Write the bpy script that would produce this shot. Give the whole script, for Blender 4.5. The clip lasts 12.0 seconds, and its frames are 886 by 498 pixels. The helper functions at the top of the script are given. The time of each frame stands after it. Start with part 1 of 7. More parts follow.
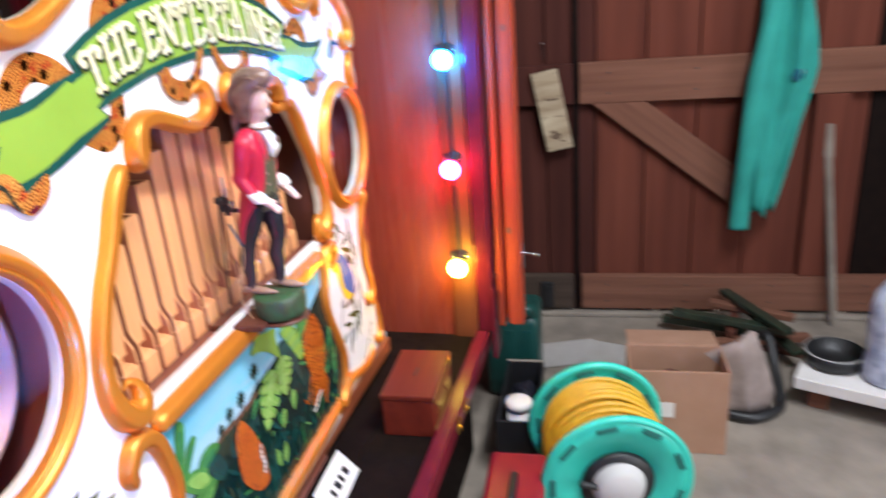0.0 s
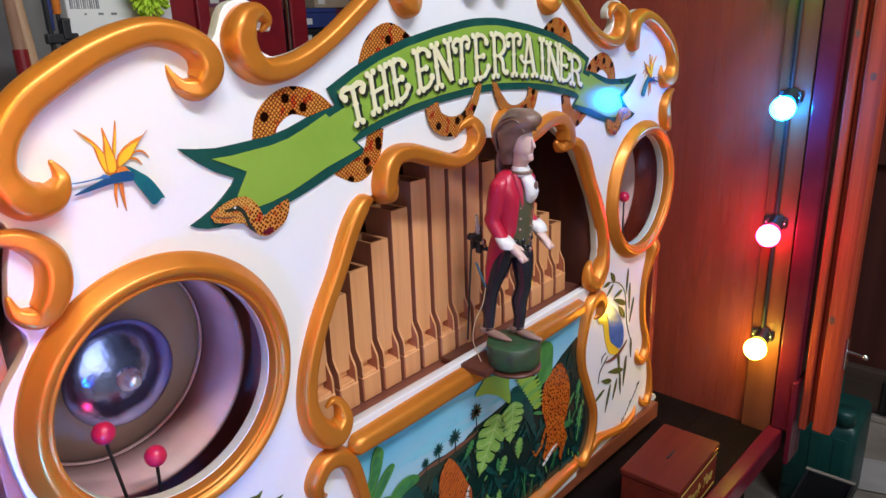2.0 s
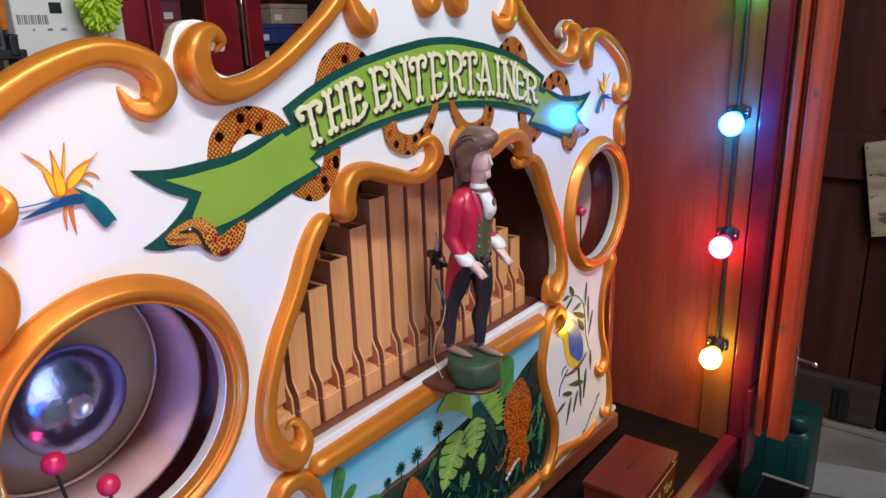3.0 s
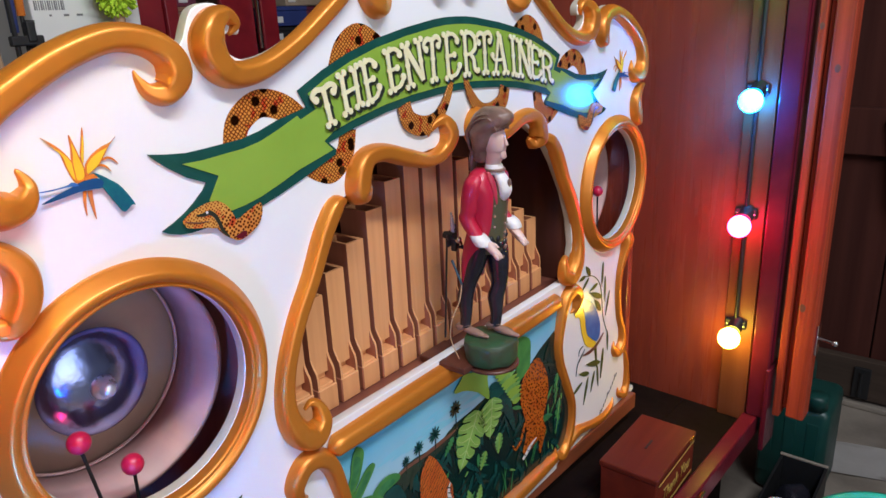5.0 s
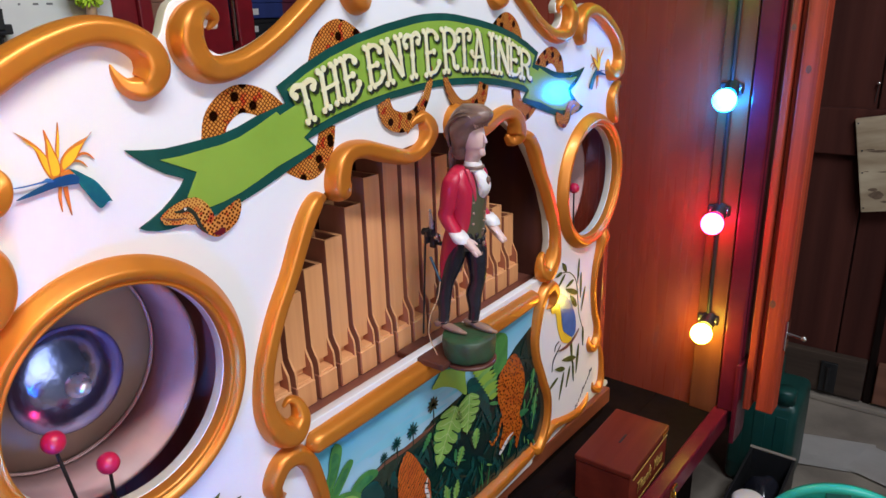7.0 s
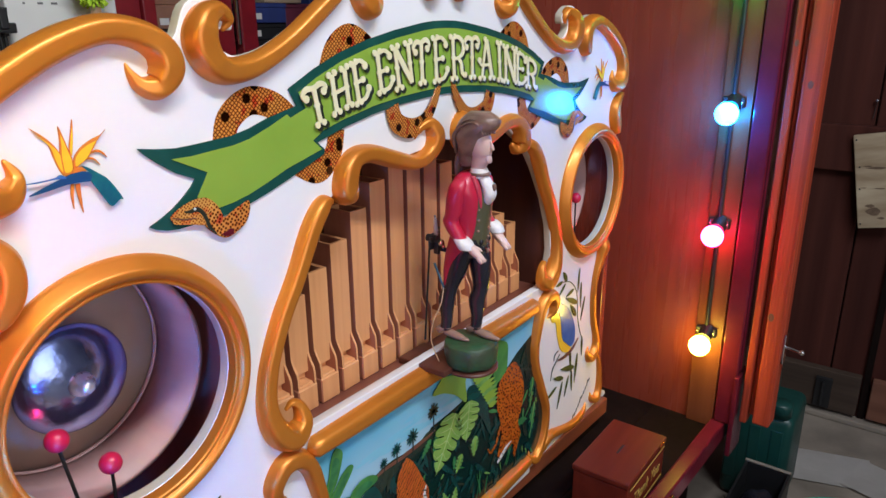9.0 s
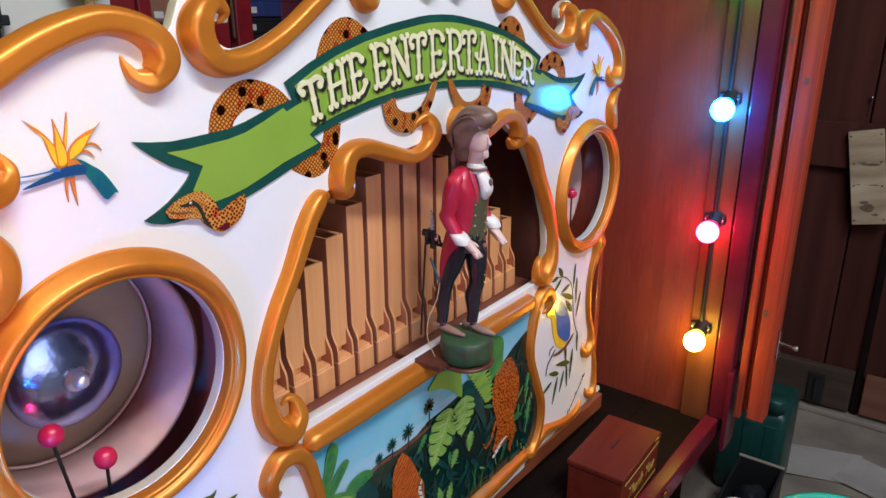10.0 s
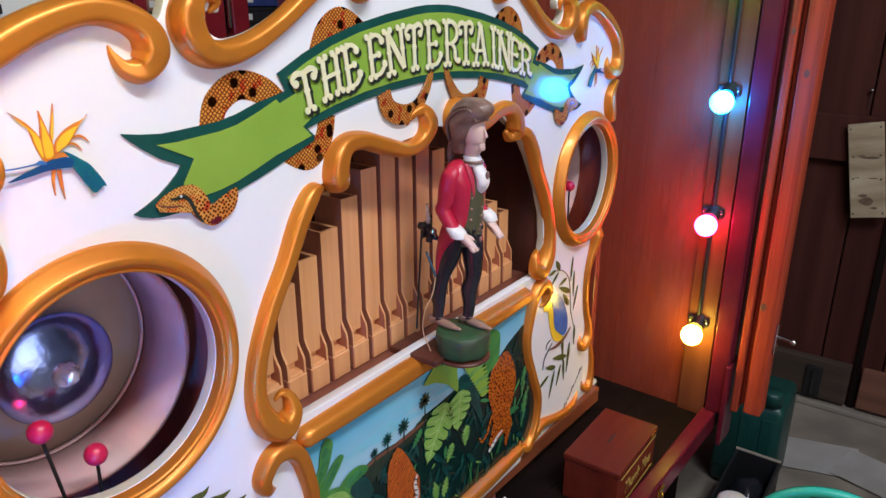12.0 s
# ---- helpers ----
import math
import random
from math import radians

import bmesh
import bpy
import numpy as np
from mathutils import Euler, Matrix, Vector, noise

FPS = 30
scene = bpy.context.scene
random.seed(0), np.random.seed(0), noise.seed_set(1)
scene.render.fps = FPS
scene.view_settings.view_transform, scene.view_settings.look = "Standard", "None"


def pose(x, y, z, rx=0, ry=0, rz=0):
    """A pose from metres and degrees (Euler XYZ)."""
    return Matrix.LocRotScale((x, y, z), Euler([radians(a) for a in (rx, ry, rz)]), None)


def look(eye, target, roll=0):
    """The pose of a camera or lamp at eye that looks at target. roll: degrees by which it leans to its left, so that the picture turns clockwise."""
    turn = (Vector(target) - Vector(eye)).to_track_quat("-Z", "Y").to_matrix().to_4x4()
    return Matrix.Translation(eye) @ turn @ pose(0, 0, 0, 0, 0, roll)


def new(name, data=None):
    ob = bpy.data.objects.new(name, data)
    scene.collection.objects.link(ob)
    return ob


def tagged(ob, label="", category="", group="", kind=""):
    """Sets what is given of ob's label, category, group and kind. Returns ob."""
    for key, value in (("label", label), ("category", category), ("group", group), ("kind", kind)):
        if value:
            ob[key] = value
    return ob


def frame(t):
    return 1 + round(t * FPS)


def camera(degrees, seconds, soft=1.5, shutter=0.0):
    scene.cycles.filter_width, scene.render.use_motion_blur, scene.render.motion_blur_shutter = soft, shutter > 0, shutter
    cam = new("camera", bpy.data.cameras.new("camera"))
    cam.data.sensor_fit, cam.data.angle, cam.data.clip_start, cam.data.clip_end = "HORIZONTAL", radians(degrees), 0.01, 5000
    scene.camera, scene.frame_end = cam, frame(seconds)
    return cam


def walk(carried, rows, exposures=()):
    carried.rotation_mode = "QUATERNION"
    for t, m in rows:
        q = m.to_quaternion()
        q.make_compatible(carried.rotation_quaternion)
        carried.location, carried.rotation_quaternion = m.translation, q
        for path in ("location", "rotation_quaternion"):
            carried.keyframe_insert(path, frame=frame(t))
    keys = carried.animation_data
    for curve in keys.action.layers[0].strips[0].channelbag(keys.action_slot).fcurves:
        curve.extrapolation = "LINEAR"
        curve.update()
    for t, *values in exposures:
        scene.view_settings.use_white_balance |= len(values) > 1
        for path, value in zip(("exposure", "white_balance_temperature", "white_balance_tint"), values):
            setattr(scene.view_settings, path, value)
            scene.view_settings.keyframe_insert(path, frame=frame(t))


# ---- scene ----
cam = camera(64.9, 12.0, shutter=0.5)
PATH = [
    (0, (-0.712, -0.401, 0.974), (1.12, 0.004, 0.281), -4.6),
    (0.5, (-0.641, -0.409, 0.98), (1.056, 0.447, 0.357), -5.6),
    (1, (-0.594, -0.446, 0.982), (0.899, 0.724, 0.345), -3.6),
    (1.5, (-0.601, -0.456, 0.994), (0.831, 0.805, 0.392), -2.6),
    (2, (-0.598, -0.458, 0.998), (0.833, 0.797, 0.382), -2.0),
    (2.5, (-0.597, -0.458, 0.999), (0.866, 0.772, 0.409), -1.9),
    (3, (-0.597, -0.46, 1.002), (0.913, 0.715, 0.42), -1.8),
    (3.2, (-0.593, -0.463, 1.003), (0.914, 0.721, 0.429), -1.8),
    (5, (-0.597, -0.461, 1.002), (0.87, 0.743, 0.371), -2.7),
    (5.5, (-0.594, -0.454, 1.002), (0.942, 0.65, 0.354), -0.6),
    (6, (-0.598, -0.455, 0.999), (0.944, 0.647, 0.36), -1.2),
    (6.5, (-0.605, -0.454, 1.001), (0.936, 0.653, 0.368), -1.2),
    (7, (-0.6, -0.458, 1.005), (0.907, 0.686, 0.356), -1.8),
    (9, (-0.608, -0.45, 1.003), (0.916, 0.685, 0.377), -0.5),
    (9.5, (-0.609, -0.449, 1.004), (0.91, 0.685, 0.365), -0.5),
    (10, (-0.608, -0.448, 1.002), (0.921, 0.672, 0.364), -0.2),
    (10.5, (-0.608, -0.447, 1.002), (0.926, 0.665, 0.36), -0.0),
    (11, (-0.608, -0.448, 1.002), (0.924, 0.661, 0.353), -0.0),
    (11.5, (-0.608, -0.446, 1.002), (0.92, 0.665, 0.346), -0.1),
    (12, (-0.6, -0.445, 1.002), (0.926, 0.666, 0.34), -0.0),
]
walk(cam, [(t, look(eye, target, roll)) for t, eye, target, roll in PATH],
     [(0.0, 1.1), (0.5, 0.7), (1.0, 0.25), (1.5, 0.1), (2.5, 0.0), (12.0, 0.0)])
DAY_W, TUBE_W = 18.0, 34.5
BULB_E = {"blue": 180.0, "red": 52.0, "yellow": 54.0, "left_red": 38.0, "left": 210.0, "green": 30.0}
# ---- world and lights ----
world = bpy.data.worlds.new("world")
scene.world = world
world.use_nodes = True
wn, wl = world.node_tree.nodes, world.node_tree.links
sky = wn.new("ShaderNodeTexSky")
sky.sky_type, sky.sun_disc = "NISHITA", False
sky.sun_elevation, sky.sun_rotation = radians(35), radians(200)
wl.new(sky.outputs["Color"], wn["Background"].inputs["Color"])
wn["Background"].inputs["Strength"].default_value = 0.1
scene.view_settings.exposure = 0.0


def area_lamp(name, eye, target, size, size_y, watts, colour):
    lamp = bpy.data.lights.new(name, "AREA")
    lamp.shape, lamp.size, lamp.size_y, lamp.energy, lamp.color = "RECTANGLE", size, size_y, watts, colour
    ob = new(name, lamp)
    ob.matrix_world = look(eye, target)
    return ob


# daylight through the open doorway behind the camera, and the tube lamp on the ceiling
area_lamp("doorway_daylight", (-0.90, -2.35, 1.25), (-0.1, 0.0, 0.75), 1.5, 1.9, DAY_W, (0.745, 0.785, 0.89))
area_lamp("tube_light", (-0.30, -0.95, 2.12), (0.0, 0.0, 0.8), 1.2, 0.10, TUBE_W, (0.78, 0.825, 0.90))

BLUE, RED, YELLOW, GREEN = (0.003, 0.23, 1.0), (1.0, 0.02, 0.11), (1.0, 0.78, 0.07), (0.02, 1.0, 0.30)


# ---- materials ----
def material(name, colour, rough=0.5, metal=0.0, colour2=None, scale=20.0, amount=0.5, bump=0.0, bump_scale=80.0,
             coat=0.0, stretch=(1, 1, 1), detail=6.0, spec=0.5, coat_rough=0.12):
    """Two-scale mottled surface: colour to colour2 by noise, fine bump, roughness that wanders."""
    m = bpy.data.materials.new(name)
    m.use_nodes = True
    n, l = m.node_tree.nodes, m.node_tree.links
    b = n["Principled BSDF"]
    b.inputs["Metallic"].default_value = metal
    b.inputs["Specular IOR Level"].default_value = spec
    b.inputs["Coat Weight"].default_value = coat
    b.inputs["Coat Roughness"].default_value = coat_rough
    co = n.new("ShaderNodeTexCoord")
    mp = n.new("ShaderNodeMapping")
    mp.inputs["Scale"].default_value = stretch
    l.new(co.outputs["Object"], mp.inputs["Vector"])
    t1 = n.new("ShaderNodeTexNoise")
    t1.inputs["Scale"].default_value, t1.inputs["Detail"].default_value = scale, detail
    l.new(mp.outputs["Vector"], t1.inputs["Vector"])
    t2 = n.new("ShaderNodeTexNoise")
    t2.inputs["Scale"].default_value, t2.inputs["Detail"].default_value = bump_scale, 4.0
    l.new(mp.outputs["Vector"], t2.inputs["Vector"])
    ramp = n.new("ShaderNodeValToRGB")
    c2 = colour2 or tuple(c * 0.8 for c in colour)
    ramp.color_ramp.elements[0].position, ramp.color_ramp.elements[1].position = 0.5 - 0.5 * amount * 0.6, 0.5 + 0.5 * amount * 0.6
    ramp.color_ramp.elements[0].color, ramp.color_ramp.elements[1].color = (*c2, 1), (*colour, 1)
    l.new(t1.outputs["Fac"], ramp.inputs["Fac"])
    l.new(ramp.outputs["Color"], b.inputs["Base Color"])
    mr = n.new("ShaderNodeMapRange")
    mr.inputs["To Min"].default_value, mr.inputs["To Max"].default_value = max(0.02, rough * 0.8), min(1.0, rough * 1.2)
    l.new(t2.outputs["Fac"], mr.inputs["Value"])
    l.new(mr.outputs["Result"], b.inputs["Roughness"])
    if bump:
        bp = n.new("ShaderNodeBump")
        bp.inputs["Strength"].default_value, bp.inputs["Distance"].default_value = bump, 0.002
        l.new(t2.outputs["Fac"], bp.inputs["Height"])
        l.new(bp.outputs["Normal"], b.inputs["Normal"])
    return m


def scale_pattern(name, colour, colour2, net, scale, spot_scale, spot=(0.13, 0.18), line=(0.05, 0.11), regular=0.5, bands=0.0, dots=False, rough=0.3, ruddy=(1.0, 0.6, 0.6)):
    """Painted hide: a net of small cells over an orange ground, with dark spots or bands."""
    m = material(name, colour, rough, 0, colour2, 45, 0.9)
    n, l = m.node_tree.nodes, m.node_tree.links
    b = n["Principled BSDF"]
    co = n.new("ShaderNodeTexCoord")
    sep = n.new("ShaderNodeSeparateXYZ")
    com = n.new("ShaderNodeCombineXYZ")
    l.new(co.outputs["Object"], sep.inputs["Vector"])
    for op, side in (("ADD", "X"), ("SUBTRACT", "Y")):
        turn = n.new("ShaderNodeMath")
        turn.operation = op
        l.new(sep.outputs["X"], turn.inputs[0])
        l.new(sep.outputs["Z"], turn.inputs[1])
        l.new(turn.outputs[0], com.inputs[side])

    def cells(feature, size, lo, hi, dark, rand):
        v = n.new("ShaderNodeTexVoronoi")
        v.voronoi_dimensions, v.feature = "2D", feature
        v.inputs["Scale"].default_value, v.inputs["Randomness"].default_value = size, rand
        l.new(com.outputs["Vector"], v.inputs["Vector"])
        r = n.new("ShaderNodeValToRGB")
        r.color_ramp.elements[0].position, r.color_ramp.elements[1].position = lo, hi
        r.color_ramp.elements[0].color, r.color_ramp.elements[1].color = (*dark, 1), (1, 1, 1, 1)
        l.new(v.outputs["Distance"], r.inputs["Fac"])
        return r.outputs["Color"]

    patch = n.new("ShaderNodeTexNoise")
    patch.inputs["Scale"].default_value, patch.inputs["Detail"].default_value = spot_scale * 2.2, 3.0
    l.new(com.outputs["Vector"], patch.inputs["Vector"])
    red = n.new("ShaderNodeValToRGB")
    red.color_ramp.elements[0].position, red.color_ramp.elements[1].position = 0.56, 0.62
    red.color_ramp.elements[0].color, red.color_ramp.elements[1].color = (1, 1, 1, 1), (*ruddy, 1)
    l.new(patch.outputs["Fac"], red.inputs["Fac"])
    layers = [red.outputs["Color"], cells("F1" if dots else "DISTANCE_TO_EDGE", scale, *line, net, regular), cells("F1", spot_scale, *spot, (0.03, 0.02, 0.015), 0.9)]
    if bands:
        w = n.new("ShaderNodeTexWave")
        w.bands_direction = "Y"
        w.inputs["Scale"].default_value, w.inputs["Distortion"].default_value, w.inputs["Detail Scale"].default_value = bands, 5.0, 3.0
        l.new(com.outputs["Vector"], w.inputs["Vector"])
        r = n.new("ShaderNodeValToRGB")
        r.color_ramp.elements[0].position, r.color_ramp.elements[1].position = 0.08, 0.20
        r.color_ramp.elements[0].color, r.color_ramp.elements[1].color = (0.03, 0.02, 0.015, 1), (1, 1, 1, 1)
        l.new(w.outputs["Fac"], r.inputs["Fac"])
        layers.append(r.outputs["Color"])
    src = b.inputs["Base Color"].links[0].from_socket
    for lay in layers:
        c = n.new("ShaderNodeMix")
        c.data_type, c.blend_type = "RGBA", "MULTIPLY"
        c.inputs["Factor"].default_value = 1.0
        l.new(src, c.inputs["A"])
        l.new(lay, c.inputs["B"])
        src = c.outputs["Result"]
    l.new(src, b.inputs["Base Color"])
    return m


def wood(name, dark, light, rough=0.35, grain=(1, 1, 0.06), scale=60.0, coat=0.0, bump=0.15):
    return material(name, light, rough, 0, dark, scale, 1.0, bump, scale * 2.5, coat, grain, 8.0)


def glow(name, colour, strength):
    m = bpy.data.materials.new(name)
    m.use_nodes = True
    b = m.node_tree.nodes["Principled BSDF"]
    b.inputs["Base Color"].default_value = (0.8, 0.8, 0.8, 1)
    b.inputs["Emission Color"].default_value = (*colour, 1)
    b.inputs["Emission Strength"].default_value = strength
    return m


WHITE = material("white_gloss_paint", (0.785, 0.78, 0.80), 0.22, 0, (0.745, 0.74, 0.755), 7, 0.9, 0.03, 130, 0.8, coat_rough=0.07)
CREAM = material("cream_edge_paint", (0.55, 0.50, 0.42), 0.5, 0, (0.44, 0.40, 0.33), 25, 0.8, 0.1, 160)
CARTON_W = material("white_carton_board", (0.86, 0.85, 0.83), 0.6, 0, (0.78, 0.77, 0.75), 10, 0.9)
LIP = material("maroon_lip_paint", (0.13, 0.010, 0.020), 0.30, 0, (0.08, 0.006, 0.013), 22, 0.8, 0.15, 80, 0.0, spec=0.15)
GOLD = material("gold_enamel", (0.72, 0.252, 0.028), 0.38, 0.50, (0.52, 0.155, 0.018), 11, 0.9, 0.06, 60, 0.12, detail=4.0)
GREEN_D = material("dark_green_paint", (0.013, 0.075, 0.060), 0.12, 0, (0.008, 0.05, 0.042), 40, 0.8)
GREEN_L = material("leaf_green_paint", (0.235, 0.375, 0.055), 0.125, 0, (0.205, 0.335, 0.045), 18, 0.8)
LETTER = material("ivory_letter_paint", (0.76, 0.72, 0.48), 0.3, 0, (0.66, 0.60, 0.36), 60, 0.9)
SHADOW = material("black_letter_shade_paint", (0.02, 0.025, 0.015), 0.4)
SNAKE = scale_pattern("scaled_hide_paint", (0.68, 0.30, 0.06), (0.55, 0.18, 0.035), (0.13, 0.032, 0.020), 250, 36, (0.17, 0.24), (0.05, 0.27), 0.40, rough=0.12, ruddy=(0.80, 0.22, 0.40))
SNAKE_NECK = scale_pattern("dotted_neck_paint", (0.62, 0.29, 0.065), (0.50, 0.16, 0.035), (0.13, 0.035, 0.022), 240, 36, (0.0, 0.01), (0.24, 0.46), 0.42, rough=0.12, ruddy=(0.80, 0.26, 0.42), dots=True)
SNAKE_HEAD = scale_pattern("tan_head_paint", (0.64, 0.36, 0.085), (0.46, 0.17, 0.04), (0.30, 0.11, 0.05), 330, 42, (0.0, 0.01), (0.20, 0.42), 0.4, rough=0.12, dots=True)
SPOTS = scale_pattern("spotted_hide_paint", (0.52, 0.135, 0.014), (0.29, 0.052, 0.009), (0.75, 0.6, 0.5), 85, 135, (0.20, 0.30), (0.0, 0.02), 0.8, rough=0.13)
STRIPES = scale_pattern("striped_hide_paint", (0.62, 0.16, 0.02), (0.42, 0.07, 0.015), (0.8, 0.7, 0.6), 106, 212, (0.0, 0.01), (0.0, 0.02), 0.8, 44.0)
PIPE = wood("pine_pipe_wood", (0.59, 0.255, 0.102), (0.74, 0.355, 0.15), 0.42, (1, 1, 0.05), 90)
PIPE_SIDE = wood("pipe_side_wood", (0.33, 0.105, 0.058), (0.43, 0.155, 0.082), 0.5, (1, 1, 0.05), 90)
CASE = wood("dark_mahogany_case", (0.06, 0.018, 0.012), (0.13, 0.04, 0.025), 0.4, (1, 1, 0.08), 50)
PANEL = wood("varnished_brown_panel", (0.190, 0.032, 0.019), (0.285, 0.054, 0.030), 0.28, (1, 1, 0.04), 26, 0.25, 0.05)
BATTEN = wood("brown_batten_wood", (0.125, 0.034, 0.015), (0.19, 0.058, 0.024), 0.35, (1, 1, 0.04), 60)
MAROON = material("maroon_gloss_paint", (0.13, 0.011, 0.024), 0.20, 0, (0.085, 0.007, 0.016), 20, 0.8, 0.08, 90, 0.0)
ORANGE = wood("red_cedar_boards", (0.12, 0.014, 0.007), (0.52, 0.074, 0.030), 0.6, (1, 1, 0.012), 130, 0.0, 0.6)
LEDGE = wood("dark_ledge_board", (0.032, 0.021, 0.016), (0.074, 0.049, 0.035), 0.85, (1, 0.05, 1), 40, 0, 0.5)
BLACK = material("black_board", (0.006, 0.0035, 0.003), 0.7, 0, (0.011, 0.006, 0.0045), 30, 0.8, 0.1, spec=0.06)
RUBBER = material("black_cable", (0.012, 0.012, 0.013), 0.45)
STRIP_WOOD = wood("red_brown_base_wood", (0.15, 0.04, 0.018), (0.26, 0.075, 0.03), 0.35, (0.05, 1, 1), 60)
BOXWOOD = wood("mahogany_stained_box", (0.085, 0.011, 0.006), (0.145, 0.021, 0.010), 0.45, (0.06, 1, 1), 50, 0.0, 0.06)
BRASS = material("brass", (0.75, 0.52, 0.18), 0.25, 1.0)
CHROME = material("chrome", (0.82, 0.82, 0.84), 0.05, 1.0, (0.78, 0.78, 0.8))
GOLDLINE = material("gold_lettering", (0.62, 0.42, 0.10), 0.35, 0.3)
TEAL = material("teal_cloth", (0.02, 0.30, 0.24), 0.85, 0, (0.012, 0.22, 0.18), 14, 0.9, 0.5, 400)
TEAL_PLASTIC = material("teal_plastic", (0.035, 0.52, 0.39), 0.35, 0, (0.025, 0.42, 0.32), 20, 0.8)
TEAL_DARK = material("shaded_teal_plastic", (0.012, 0.15, 0.12), 0.5, 0, (0.008, 0.11, 0.09), 20, 0.8)
CLOUDED = material("clouded_plastic", (0.62, 0.68, 0.80), 0.35, 0, (0.20, 0.23, 0.36), 34, 0.7, 0.4, 60)
YELLOW_CABLE = material("yellow_cable", (0.60, 0.34, 0.02), 0.45, 0, (0.48, 0.26, 0.015), 60, 0.8)
GREEN_CAN = material("dark_green_plastic", (0.006, 0.055, 0.045), 0.4, 0, (0.004, 0.035, 0.03), 20, 0.8, 0.1)
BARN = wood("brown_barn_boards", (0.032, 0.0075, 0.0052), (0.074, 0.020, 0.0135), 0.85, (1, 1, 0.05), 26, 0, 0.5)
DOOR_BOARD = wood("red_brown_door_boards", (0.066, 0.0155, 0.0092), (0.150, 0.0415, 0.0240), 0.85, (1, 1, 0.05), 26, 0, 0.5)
BARN_RAIL = wood("worn_ledge_board", (0.11, 0.044, 0.027), (0.20, 0.088, 0.055), 0.85, (1, 0.05, 1), 40, 0, 0.5)
CONCRETE = material("grey_concrete", (0.30, 0.255, 0.205), 0.85, 0, (0.13, 0.106, 0.085), 9, 1.0, 0.4, 120)
SACK = material("grey_sackcloth", (0.34, 0.27, 0.24), 0.9, 0, (0.22, 0.17, 0.15), 30, 0.9, 0.5, 300)
CARD = material("brown_cardboard", (0.36, 0.20, 0.13), 0.8, 0, (0.29, 0.155, 0.095), 16, 0.8, 0.2, 200)
PAPER = material("off_white_card", (0.68, 0.65, 0.62), 0.7, 0, (0.54, 0.51, 0.48), 12, 0.9)
NOTICE = material("old_pale_board", (0.46, 0.37, 0.25), 0.85, 0, (0.20, 0.13, 0.07), 22, 0.8, 0.3, 90, stretch=(1, 0.35, 1.6))
STAIN = material("brown_stain", (0.17, 0.11, 0.07), 0.85, 0, (0.08, 0.05, 0.03), 70, 0.9)
WALLS = material("shed_wall_paint", (0.50, 0.485, 0.47), 0.9, 0, (0.39, 0.375, 0.36), 5, 0.9, 0.3)
STEEL_RED = material("red_rack_steel", (0.26, 0.012, 0.02), 0.35, 0, (0.17, 0.008, 0.014), 20, 0.8)
LIME = material("lime_microfibre", (0.62, 0.86, 0.07), 0.9, 0, (0.46, 0.70, 0.03), 90, 0.9, 0.8, 300)
HANDLE = wood("pale_broom_handle", (0.42, 0.25, 0.14), (0.56, 0.36, 0.22), 0.5)
CLOUD = material("pale_cloud_paint", (0.26, 0.56, 0.66), 0.15, 0, (0.14, 0.46, 0.61), 12, 0.9)
LEAF3 = material("blue_green_leaf_paint", (0.010, 0.070, 0.055), 0.13, 0, (0.005, 0.032, 0.034), 50, 0.9)
PERCH = material("brown_perch_paint", (0.16, 0.06, 0.035), 0.3)
LAPEL = material("rose_lapel_paint", (0.50, 0.035, 0.07), 0.3)
SHELF_WOOD = wood("brown_shelf_wood", (0.14, 0.042, 0.028), (0.21, 0.07, 0.045), 0.4, (0.08, 1, 1), 50)
SKY_PAINT = material("sky_blue_paint", (0.055, 0.34, 0.54), 0.13, 0, (0.17, 0.50, 0.63), 7, 1.0)
sky_nodes, sky_links = SKY_PAINT.node_tree.nodes, SKY_PAINT.node_tree.links
sky_at, sky_z, sky_far, sky_mix = [sky_nodes.new("ShaderNode" + k) for k in ("TexCoord", "SeparateXYZ", "MapRange", "Mix")]
sky_mix.data_type = "RGBA"
for k, v in (("From Min", 0.590), ("From Max", 0.535), ("To Min", 0.0), ("To Max", 0.75)):
    sky_far.inputs[k].default_value = v
sky_mix.inputs["B"].default_value = (0.40, 0.57, 0.66, 1)
sky_base = sky_nodes["Principled BSDF"].inputs["Base Color"]
sky_links.new(sky_at.outputs["Object"], sky_z.inputs["Vector"])
sky_links.new(sky_z.outputs["Z"], sky_far.inputs["Value"])
sky_links.new(sky_far.outputs["Result"], sky_mix.inputs["Factor"])
sky_links.new(sky_base.links[0].from_socket, sky_mix.inputs["A"])
sky_links.new(sky_mix.outputs["Result"], sky_base)
HILL = material("dark_hill_paint", (0.032, 0.044, 0.026), 0.2, 0, (0.014, 0.024, 0.020), 30, 0.9)
JUNGLE = material("jungle_green_paint", (0.005, 0.030, 0.020), 0.13, 0, (0.0025, 0.013, 0.016), 25, 0.9)
LEAF = material("bright_leaf_paint", (0.24, 0.42, 0.11), 0.13, 0, (0.06, 0.20, 0.05), 60, 0.9)
LEAF2 = material("mid_leaf_paint", (0.06, 0.24, 0.07), 0.13, 0, (0.012, 0.09, 0.04), 70, 0.9)
SPRIG = material("olive_sprig_paint", (0.10, 0.11, 0.025), 0.13, 0, (0.05, 0.06, 0.015), 60, 0.9)
BLUE_P = material("blue_paint", (0.05, 0.16, 0.44), 0.13, 0, (0.03, 0.09, 0.30), 60, 0.9)
